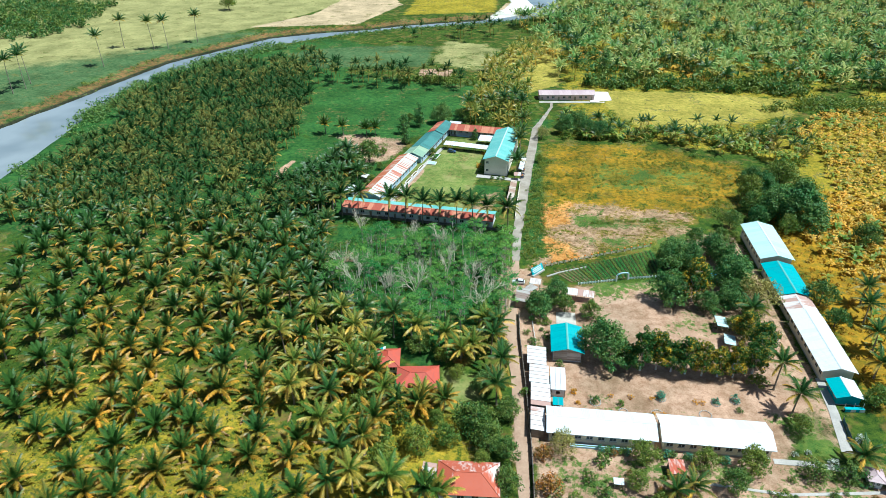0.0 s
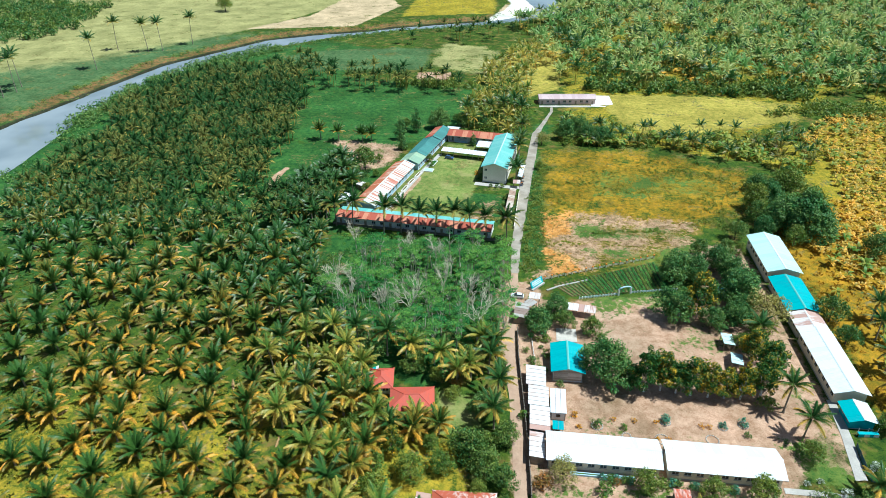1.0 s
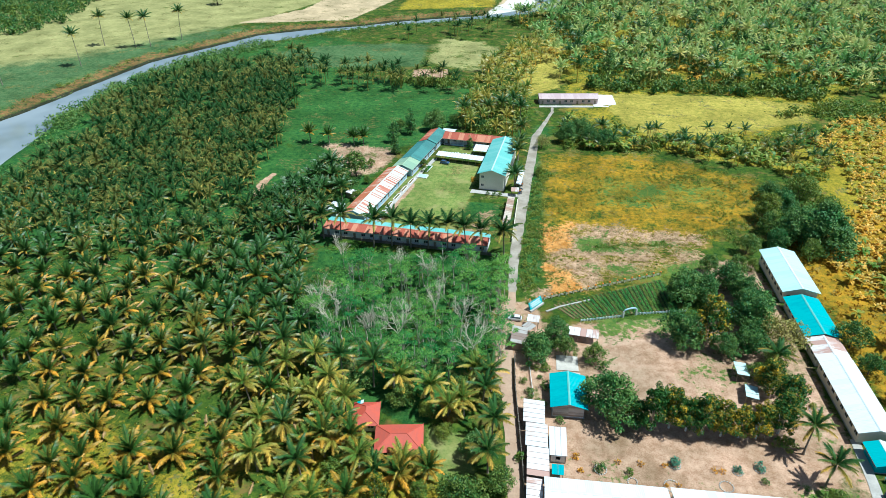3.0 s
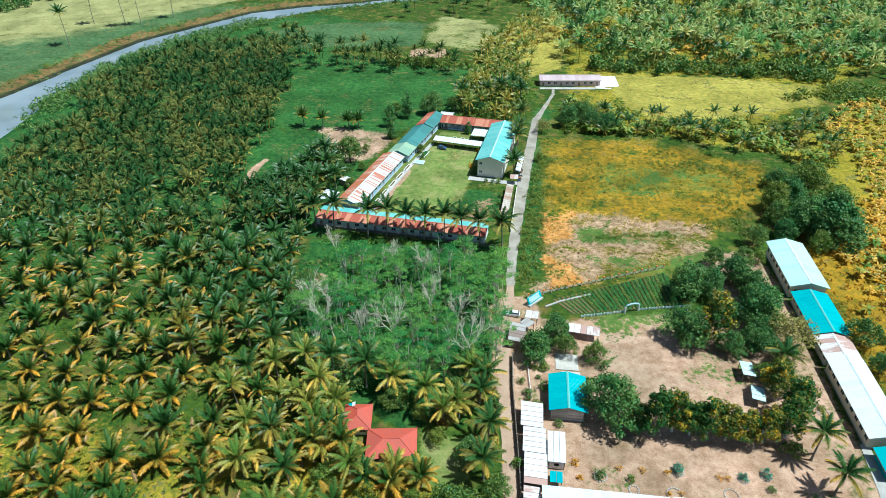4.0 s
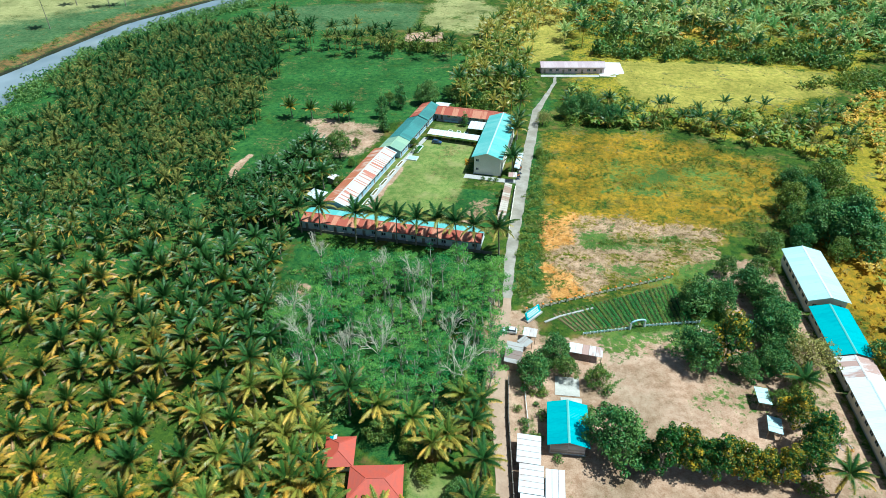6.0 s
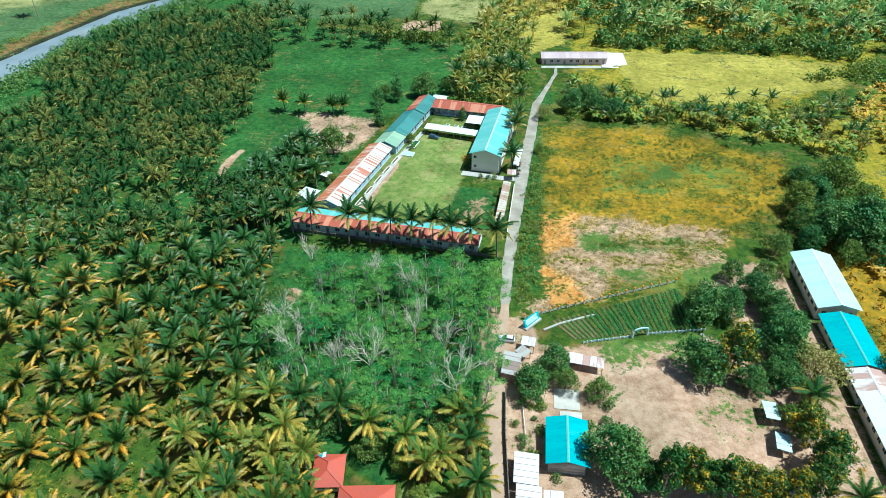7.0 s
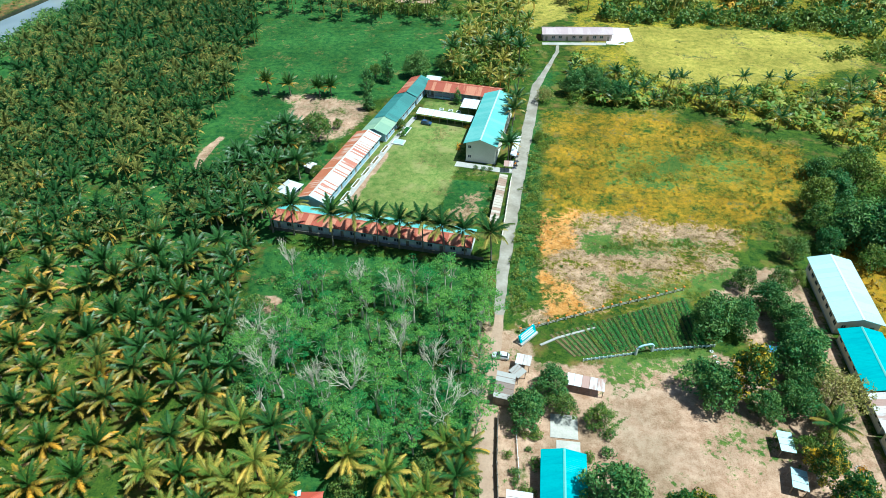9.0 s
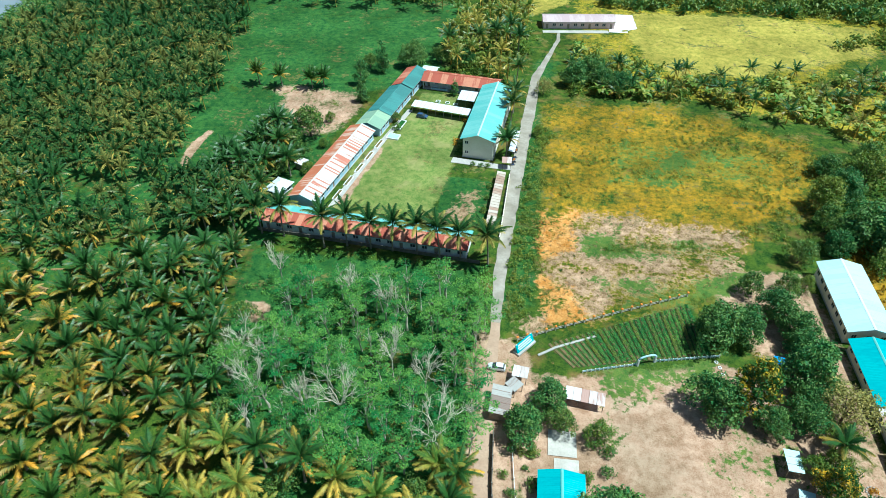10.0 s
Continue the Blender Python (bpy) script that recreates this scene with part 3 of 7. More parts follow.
def crown_plan(fronds, length, r, young=False):
    """Azimuth, lift, droop, length and age of each frond of a crown, young upright ones first."""
    plan = []
    for i in range(fronds):
        f = i / (fronds - 1)
        lift, droop = (84 - 56 * f, 28 + 84 * f ** 1.2) if young else (82 - 74 * f ** 0.8, 48 + 46 * f)
        plan.append((i * 2.4 + r.uniform(-0.25, 0.25), radians(lift + r.uniform(-9, 9)), radians(droop + r.uniform(-12, 14)),
                     length * (0.72 + 0.28 * math.sin(math.pi * min(1, 0.25 + f * 0.75))) * r.uniform(0.9, 1.08), max(0, -0.15 + 0.85 * f ** 2.8 + r.uniform(-0.12, 0.12))))
    return plan


def crown_arrays(fronds, length, leaves, r, young=False, slim=0.62):
    return join([(turned(v, az), t, a) for az, lift, droop, ln, age in crown_plan(fronds, length, r, young) for v, t, a in [frond_arrays(ln, lift, droop, leaves, age, r, slim)]])


def trunk_mesh(name, height, r0, r1, material, lean=0.0, sides=6):
    path = [(lean * (i / 5) ** 2, 0, height * i / 5 - 0.3) for i in range(6)]
    radii = [r0 * (1.5 if i == 0 else 1) * (1 - i / 5) + r1 * i / 5 for i in range(6)]
    v, t = tube_arrays(path, radii, sides)
    return mesh_from(name, v, t, material)



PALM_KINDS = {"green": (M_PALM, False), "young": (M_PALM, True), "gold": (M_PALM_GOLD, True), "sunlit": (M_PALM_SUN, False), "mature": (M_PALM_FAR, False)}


def crown_mesh(key, fronds):
    mat, young = PALM_KINDS[key]
    v, t, a = crown_arrays(fronds, 5.1, 22, rng, young, 0.75)
    return mesh_from("crown", v, t, mat, a)


FINE_CROWNS = {key: [crown_mesh(key, n) for n in (19, 21, 22, 20)] for key in PALM_KINDS}
# single fronds by tier (upright to hanging), shared by all palms that are built frond by frond
TIERS = [(74, 46, 0.0, 0.85), (56, 60, 0.02, 1.0), (40, 74, 0.10, 1.05), (24, 82, 0.36, 1.02), (6, 84, 0.80, 0.95)]
YOUNG_TIERS = [(82, 26, 0.0, 0.90), (70, 42, 0.0, 1.0), (56, 68, 0.05, 1.05), (42, 98, 0.26, 1.0), (26, 112, 0.62, 0.92)]
FRONDS = {}
for key, (mat, young) in PALM_KINDS.items():
    for tier, (lift, droop, age, ln) in enumerate(YOUNG_TIERS if young else TIERS):
        for k in range(3):
            v, t, a = frond_arrays(5.2 * ln, radians(lift), radians(droop + 9 * k), 28, age * (1.0, 0.5, 0.1)[k], rng, 0.8, (0.28, 0.45, 0.6)[k] if tier > 1 else 0.12)
            FRONDS[key, tier, k] = mesh_from("frond", v, t, mat, a)
TRUNKS = {h: trunk_mesh("trunk", h, 0.24, 0.15, M_PALM_TRUNK, 0.06 * h) for h in (2.4, 3, 3.6, 4, 5, 6, 7, 9, 10, 11, 12, 16, 20)}
PALM_LABEL = {"green": "green coconut palm with drooping feathery fronds", "gold": "young coconut palm with yellowing lower fronds", "young": "young green coconut palm with upright central fronds", "sunlit": "tall coconut palm with long sunlit drooping fronds", "mature": "mature dark green coconut palm with arching fronds"}


def coconut_palm(x, y, height, scale=1.0, key="green", detail=False, group="coconut plantation", label=""):
    h = min(TRUNKS, key=lambda k: abs(k - height))
    rz = rng.uniform(0, TAU)
    ob = thing("coconut_palm", label or PALM_LABEL[key], "palm tree", Matrix.Translation((x, y, 0)) @ Matrix.Rotation(rz, 4, "Z"), group)
    part("trunk", TRUNKS[h], ob)
    top = Vector((0.06 * h, 0, h - 0.35))
    if detail:
        n = int(rng.integers(18, 22))
        for i in range(n):
            tier = min(4, int(5 * (i + 0.3) / n))
            ln = scale * rng.uniform(0.88, 1.1)
            part("frond", FRONDS[key, tier, int(rng.integers(3))], ob, Matrix.Translation(top) @ Matrix.Rotation(i * 2.4 + rng.uniform(-0.2, 0.2), 4, "Z") @ Matrix.Rotation(rng.uniform(-0.12, 0.12), 4, "Y") @ Matrix.Scale(ln, 4))
    else:
        part("crown", FINE_CROWNS[key][int(rng.integers(4))], ob, Matrix.Translation(top) @ Matrix.Scale(scale, 4))
    return ob


def leaf_cloud(centres, radii, per, size, r, flat=0.0, up=0.35, tips=0.0):
    """Many small folded leaves spread through clumps; each clump's shell is denser than its heart."""
    n = len(centres) * per
    c = np.repeat(centres, per, 0)
    rad = np.repeat(radii, per)
    d = r.normal(size=(n, 3))
    d /= np.linalg.norm(d, axis=1)[:, None]
    p = c + d * (rad * r.uniform(0.45, 1.0, n) ** 0.6)[:, None] * np.array([1, 1, 1 - flat])
    nrm = d * 0.75 + r.normal(size=(n, 3)) * 0.45 + np.array([0, 0, up])
    nrm /= np.linalg.norm(nrm, axis=1)[:, None]
    u = np.cross(nrm, r.normal(size=(n, 3)))
    u /= np.linalg.norm(u, axis=1)[:, None]
    w = np.cross(nrm, u)
    s = (size * r.uniform(0.6, 1.35, n))[:, None]
    fold = nrm * s * 0.18
    verts = np.stack([p - u * s, p - w * s * 0.48 + fold, p + u * s - fold, p + w * s * 0.48 + fold], 1).reshape(-1, 3)
    b = (np.arange(n) * 4)[:, None]
    tris = np.concatenate([b + [0, 1, 2], b + [0, 2, 3]])
    age = np.repeat(r.uniform(0, 0.55, n) + np.repeat(r.uniform(0, 0.45, len(centres)), per), 4)
    if tips:
        age = age + np.repeat(tips * np.clip(d[:, 2], 0, 1) ** 2 * (r.random(n) < 0.55), 4)
    return verts, tris, age


def tree_protos(mat, bark, count, height, spread, clumps, per, size, flat=0.25, base=0.35, clump=0.28, trunk_r=0.22, stems=1, up=0.35, tips=0.0):
    """A few trees of one kind, of crown radius 1 scaled out to spread: (trunk mesh, crown mesh)."""
    out = []
    for _ in range(count):
        r = np.random.default_rng(int(rng.integers(1e9)))
        k = int(clumps * r.uniform(0.85, 1.15))
        a = np.arange(k) * 2.399 + r.uniform(0, TAU)
        q = np.sqrt((np.arange(k) + 0.5) / k)
        lobe = 1 + 0.22 * np.sin(a * 2 + r.uniform(0, TAU)) + 0.16 * np.sin(a * 3 + r.uniform(0, TAU))
        z = (1 - q ** 2) ** 0.6 * r.uniform(0.65, 1.0, k)
        low = r.random(k) < 0.3
        z = np.where(low, z * r.uniform(0, 0.5, k), z)
        cen = np.stack([np.cos(a) * q * spread * lobe * 0.82, np.sin(a) * q * spread * lobe * 0.82, height * (base + (1 - base) * 0.86 * z)], 1)
        cen += r.normal(size=cen.shape) * spread * 0.06
        rad = spread * clump * r.uniform(0.7, 1.25, k)
        v, t, age = leaf_cloud(cen, rad, per, size, r, flat, up, tips)
        crown = mesh_from("crown", v, t, mat, age)
        pieces = []
        fork = np.array([r.normal() * 0.03 * height, r.normal() * 0.03 * height, height * base * 0.75])
        for s in range(stems):
            off = np.array([r.normal(), r.normal(), 0]) * 0.12 * (stems > 1)
            pieces.append((*tube_arrays([off + (0, 0, -0.3), off * 1.5 + fork * 0.5, fork], [trunk_r * 1.25, trunk_r, trunk_r * 0.8], 7), 0))
        for c in cen[r.permutation(k)[:min(k, 11)]]:
            mid = (fork + c) / 2 + np.array([0, 0, 0.06 * height])
            pieces.append((*tube_arrays([fork, mid, c], [trunk_r * 0.5, trunk_r * 0.3, trunk_r * 0.1], 5), 0))
        v, t, _ = join(pieces)
        out.append((mesh_from("trunk", v, t, bark), crown))
    return out


TREES = {
    "mango": tree_protos(M_TREE, M_BARK, 4, 7.6, 4.6, 60, 42, 0.28, clump=0.25),
    "bright": tree_protos(M_TREE_LIGHT, M_BARK, 3, 7.0, 3.8, 52, 44, 0.24),
    "olive": tree_protos(M_TREE_OLIVE, M_BARK, 2, 8.0, 4.5, 56, 44, 0.22),
    "yardtree": tree_protos(M_YARD, M_PALE_BARK, 5, 10.8, 3.5, 62, 62, 0.25, base=0.28, clump=0.26, trunk_r=0.16, tips=0.38),
    "shade": tree_protos(M_YARD_DARK, M_BARK, 4, 8.4, 4.7, 80, 56, 0.27, base=0.24, clump=0.24),
    "giant": tree_protos(M_YARD_DARK, M_BARK, 2, 18.0, 11.5, 150, 90, 0.46, flat=0.1, clump=0.19, base=0.12, trunk_r=0.6),
    "feather": tree_protos(M_GROVE, M_PALE_BARK, 8, 12.5, 3.6, 13, 70, 0.22, flat=0.86, base=0.55, clump=0.34, trunk_r=0.17, up=1.3),
    "thin": tree_protos(M_GROVE, M_PALE_BARK, 5, 12.0, 2.6, 11, 26, 0.20, flat=0.8, base=0.5, clump=0.36, trunk_r=0.2, stems=2, up=1.0),
    "shrub": tree_protos(M_TREE, M_BARK, 3, 2.2, 1.3, 14, 22, 0.20, base=0.15, clump=0.4, trunk_r=0.06),
    "brightshrub": tree_protos(M_TREE_LIGHT, M_BARK, 3, 2.2, 1.4, 14, 22, 0.20, base=0.15, clump=0.4, trunk_r=0.06),
    "flower": tree_protos(M_FLOWER, M_BARK, 2, 1.2, 0.75, 9, 18, 0.14, base=0.15, clump=0.45, trunk_r=0.04),
    "whiteflower": tree_protos(M_WHITE_FLOWER, M_BARK, 2, 1.9, 1.1, 12, 22, 0.16, base=0.12, clump=0.4, trunk_r=0.05),
    "russet": tree_protos(M_RUSSET, M_BARK, 2, 4.6, 2.5, 26, 26, 0.24, base=0.2, clump=0.34),
    "round": tree_protos(M_TREE, M_BARK, 2, 4.8, 2.9, 34, 34, 0.22, base=0.08, clump=0.3),
    "blue": tree_protos(M_BLUELEAF, M_BARK, 2, 2.4, 1.3, 14, 22, 0.2, base=0.15, clump=0.4, trunk_r=0.06),
    "pine": tree_protos(M_YARD_DARK, M_BARK, 3, 11.0, 2.3, 44, 36, 0.28, base=0.12, clump=0.40, trunk_r=0.18),
}
TREE_LABEL = {
    "mango": ("broadleaf_tree", "dense dark green broadleaf tree with a rounded crown", "tree"),
    "bright": ("broadleaf_tree", "bright green leafy tree with an uneven crown", "tree"),
    "shade": ("shade_tree", "large dense green shade tree with a domed crown", "tree"),
    "olive": ("broadleaf_tree", "tree with dry olive and straw coloured leaves", "tree"),
    "yardtree": ("yard_tree", "leafy green tree with a pale trunk on bare earth", "tree"),
    "giant": ("giant_tree", "huge dark green spreading tree beside the dry field", "tree"),
    "feather": ("grove_tree", "slender pale-stemmed tree with flat feathery green foliage", "tree"),
    "thin": ("grove_tree", "thin grove tree with pale stems showing through sparse leaves", "tree"),
    "shrub": ("shrub", "low dark green leafy shrub", "bush"),
    "brightshrub": ("shrub", "low bright green leafy shrub", "bush"),
    "flower": ("flower_bush", "small bush covered in orange-yellow flowers", "bush"),
    "whiteflower": ("flower_bush", "small bush covered in white blossom", "bush"),
    "russet": ("russet_tree", "small tree with russet and orange leaves", "tree"),
    "round": ("clipped_tree", "round clipped dark green tree in the garden", "tree"),
    "blue": ("shrub", "bluish green feathery shrub in the earth yard", "bush"),
    "pine": ("tall_tree", "tall narrow dark green tree behind the school", "tree"),
}


def tree(kind, x, y, scale=1.0, group="", tall=1.0):
    name, label, cat = TREE_LABEL[kind]
    trunk, crown = TREES[kind][int(rng.integers(len(TREES[kind])))]
    s = scale * rng.uniform(0.93, 1.07)
    tall *= {"mango": 1.22, "shade": 1.15, "yardtree": 1.15, "bright": 1.12, "pine": 1.1}.get(kind, 1.0)
    ob = thing(name, label, cat, Matrix.Translation((x, y, 0)) @ Matrix.Rotation(rng.uniform(0, TAU), 4, "Z") @ Matrix.Diagonal((s, s, s * tall, 1)), group)
    part("trunk", trunk, ob), part("crown", crown, ob)
    return ob


def scatter(poly, gap, jitter=0.35, keep=1.0, slant=0.5, patch=None):
    """Points of a jittered triangular planting inside a polygon; patch: (size, share of the ground kept) of irregular stands."""
    xs, ys = [p[0] for p in poly], [p[1] for p in poly]
    pts = []
    y, row = min(ys), 0
    while y < max(ys):
        x = min(xs) + (row % 2) * gap * slant
        while x < max(xs):
            pts.append((x + rng.normal() * gap * jitter * 0.5, y + rng.normal() * gap * jitter * 0.5))
            x += gap
        y += gap * 0.87
        row += 1
    p = np.array(pts)
    ok = (inside(p[:, 0], p[:, 1], poly) > 0) & (rng.random(len(p)) < keep)
    if patch:
        ok &= np.array([noise.noise((x / patch[0], y / patch[0], 4.0)) * 0.5 + 0.5 for x, y in p]) < patch[1]
    return p[ok]


def mass(name, label, category, protos, pts, scales, heights, material, kind="stuff"):
    """A stand too large to count, joined into one mesh: each plant is a copy of one of the prototypes, turned and scaled."""
    vs, ts, ages, n = [], [], [], 0
    for (x, y), s, h in zip(pts, scales, heights):
        v, t, a = protos[int(rng.integers(len(protos)))]
        v2 = turned(v, rng.uniform(0, TAU), 0.0, s, (x, y, h))
        vs.append(v2), ts.append(t + n), ages.append(a + rng.uniform(-0.2, 0.3))
        n += len(v)
    me = mesh_from(name, np.concatenate(vs), np.concatenate(ts), material, np.concatenate(ages))
    return tagged(new(name, me), label, category, kind=kind)


def with_trunk(crown, h, lean=0.3):
    v, t = tube_arrays([(0, 0, -h - 0.3), (lean * 0.3, 0, -h * 0.4), (0, 0, 0.1)], [0.22, 0.16, 0.13], 4)
    return join([crown, (v, t, 0.9)])


MID_PALMS = [with_trunk(crown_arrays(13, 5.0, 6, rng), 7.0) for _ in range(6)]
FAR_PALMS = [with_trunk(crown_arrays(13, 5.2, 5, rng), 8.0) for _ in range(6)]


def simple_clump(size, leaves, leaf, r):
    k = 7
    cen = r.normal(size=(k, 3)) * size * np.array([0.5, 0.5, 0.3]) + np.array([0, 0, size * 0.55])
    return leaf_cloud(cen, np.full(k, size * 0.45), leaves // k, leaf, r, 0.2)


def banana_arrays(r, leaves=7):
    pieces = []
    for i in range(leaves):
        ln, a = r.uniform(1.6, 2.6), radians(r.uniform(20, 75))
        path, p = [], np.array([0, 0, 1.6])
        for j in range(4):
            path.append(p.copy())
            p = p + ln / 3 * np.array([math.cos(a), 0, math.sin(a)])
            a -= 0.55
        wide = (0.10, 0.34, 0.32, 0.05)
        v = np.array([q + np.array([0, s * w, 0.08 * s]) for q, w in zip(path, wide) for s in (-1, 1)])
        t = np.array([f for j in range(3) for b in [j * 2] for f in ((b, b + 1, b + 3), (b, b + 3, b + 2))])
        pieces.append((turned(v, i * 2.4 + r.uniform(-0.3, 0.3)), t, r.uniform(0, 0.9)))
    v, t = tube_arrays([(0, 0, -0.2), (0, 0, 1.7)], [0.14, 0.09], 3)
    return join(pieces + [(v, t, 0.3)])


BANANAS = [banana_arrays(rng) for _ in range(5)]
CLUMPS = [simple_clump(2.4, 70, 0.42, rng) for _ in range(5)]
BIG_CLUMPS = [simple_clump(4.2, 84, 0.84, rng) for _ in range(5)]
WEEDS = [simple_clump(0.6, 14, 0.30, rng) for _ in range(6)]

# ---- building helpers ----
CACHE = {}


def once(key, build):
    if key not in CACHE:
        CACHE[key] = build()
    return CACHE[key]


def roof_sheet(wide, long, material):
    """One corrugated sheet, along +y up the slope, with four raised ribs."""
    def build():
        bm = bmesh.new()
        prof = []
        for i in range(4):
            x = wide * i / 4
            prof += [(x, 0.0), (x + wide * 0.15, 0.0), (x + wide * 0.19, 0.022), (x + wide * 0.23, 0.0)]
        prof.append((wide, 0.0))
        rows = [[bm.verts.new((x, y, z)) for x, z in prof] for y in (0, long)]
        for i in range(len(prof) - 1):
            bm.faces.new((rows[0][i], rows[0][i + 1], rows[1][i + 1], rows[1][i]))
        low = [bm.verts.new(p) for p in ((0, 0, -0.04), (wide, 0, -0.04), (wide, long, -0.04), (0, long, -0.04))]
        bm.faces.new(low[::-1])
        bm.faces.new([low[0], low[1]] + rows[0][::-1]), bm.faces.new([low[2], low[3]] + rows[1])
        bm.faces.new((low[1], low[2], rows[1][-1], rows[0][-1])), bm.faces.new((low[3], low[0], rows[0][0], rows[1][0]))
        return finish(bm, "roof_sheet", material)
    return once(("sheet", round(wide, 2), round(long, 2), material.name), build)


def wall_mesh(length, height, thick, holes, material):
    """A wall along x, from z 0, with real openings (x0, x1, z0, z1), as one closed mesh."""
    xs = sorted({-length / 2, length / 2, *[h[0] for h in holes], *[h[1] for h in holes]})
    zs = sorted({0.0, height, *[h[2] for h in holes], *[h[3] for h in holes]})
    bm, made = bmesh.new(), {}

    def solid(i, k):
        if not (0 <= i < len(xs) - 1 and 0 <= k < len(zs) - 1):
            return False
        x, z = (xs[i] + xs[i + 1]) / 2, (zs[k] + zs[k + 1]) / 2
        return not any(h[0] < x < h[1] and h[2] < z < h[3] for h in holes)

    def v(i, s, k):
        if (i, s, k) not in made:
            made[i, s, k] = bm.verts.new((xs[i], (s - 0.5) * thick, zs[k]))
        return made[i, s, k]

    for i in range(len(xs) - 1):
        for k in range(len(zs) - 1):
            if not solid(i, k):
                continue
            for s in (0, 1):
                bm.faces.new((v(i, s, k), v(i + 1, s, k), v(i + 1, s, k + 1), v(i, s, k + 1)))
            for di, dk, a, c in ((-1, 0, (i, k), (i, k + 1)), (1, 0, (i + 1, k), (i + 1, k + 1)), (0, -1, (i, k), (i + 1, k)), (0, 1, (i, k + 1), (i + 1, k + 1))):
                if not solid(i + di, k + dk):
                    bm.faces.new((v(a[0], 0, a[1]), v(c[0], 0, c[1]), v(c[0], 1, c[1]), v(a[0], 1, a[1])))
    return finish(bm, "wall", material)


def window_meshes(w, h):
    def build():
        bm = bmesh.new()
        t = 0.07
        block(bm, -w / 2, w / 2, -0.06, 0.06, 0, t), block(bm, -w / 2, w / 2, -0.06, 0.06, h - t, h)
        block(bm, -w / 2, -w / 2 + t, -0.06, 0.06, t, h - t), block(bm, w / 2 - t, w / 2, -0.06, 0.06, t, h - t)
        block(bm, -t / 2, t / 2, -0.05, 0.05, t, h - t)
        pane = bmesh.new()
        n = 6
        for i in range(n):
            z = t + (h - 2 * t) * i / n
            block(pane, -w / 2 + t, w / 2 - t, -0.01 + 0.02 * (i % 2), 0.02 + 0.02 * (i % 2), z, z + (h - 2 * t) / n)
        sill = bmesh.new()
        block(sill, -w / 2 - 0.1, w / 2 + 0.1, -0.2, 0.05, -0.09, -0.005)
        return finish(bm, "window_frame", M_WHITE_WALL), finish(pane, "pane", M_GLASS), finish(sill, "sill", M_CONCRETE)
    return once(("window", round(w, 2), round(h, 2)), build)


def door_mesh(w, h, material):
    def build():
        bm = bmesh.new()
        block(bm, -w / 2, w / 2, -0.03, 0.03, 0.02, h)
        for x in (-w / 4, w / 4):
            for z in (0.15, h * 0.55):
                block(bm, x - w * 0.17, x + w * 0.17, -0.05, 0.05, z, z + h * 0.34)
        return finish(bm, "door", material)
    return once(("door", round(w, 2), material.name), build)


def put_window(parent, w, h, m):
    frame_me, pane_me, sill_me = window_meshes(w, h)
    f = part("window", frame_me, parent, m)
    part("pane", pane_me, f), part("sill", sill_me, f)


def facade(parent, length, height, m, material, bays, storeys=1, doors=True, win=(1.5, 1.2), thick=0.2):
    """One long wall with its windows and doors, bay by bay."""
    holes, wins, drs = [], [], []
    sh = height / storeys
    for s in range(storeys):
        z0 = s * sh
        for b in range(bays):
            x = -length / 2 + length * (b + 0.5) / bays
            if doors and b % 3 == 0 and sh > 2.4:
                holes.append((x - 0.5, x + 0.5, z0 + (0.0 if s == 0 else 0.15), z0 + 2.1)), drs.append((x, z0 + (0 if s == 0 else 0.15)))
            else:
                ww, wh = min(win[0], length / bays * 0.7), min(win[1], sh * 0.42)
                z = z0 + sh * 0.36
                holes.append((x - ww / 2, x + ww / 2, z, z + wh)), wins.append((x, z, ww, wh))
    part("wall", wall_mesh(length, height, thick, holes, material), parent, m)
    for x, z, ww, wh in wins:
        put_window(parent, ww, wh, m @ Matrix.Translation((x, 0, z)))
    for x, z in drs:
        part("door", door_mesh(0.98, 2.08 if z == 0 else 1.93, M_WOOD), parent, m @ Matrix.Translation((x, 0.02, z)), "brown wooden door")


def gable_mesh(width, height, rise, thick, material, holes=()):
    bm = bmesh.new()
    a = [bm.verts.new(p) for y in (-thick / 2, thick / 2) for p in ((-width / 2, y, height), (width / 2, y, height), (0, y, height + rise))]
    bm.faces.new(a[:3]), bm.faces.new(a[3:][::-1])
    for i in range(3):
        j = (i + 1) % 3
        bm.faces.new((a[i], a[j], a[3 + j], a[3 + i]))
    return finish(bm, "gable", material)


RIDGE = {"turquoise_sheet": R_TURQ_PALE, "faded_turquoise_sheet": R_MINT, "mint_sheet": R_WHITE}


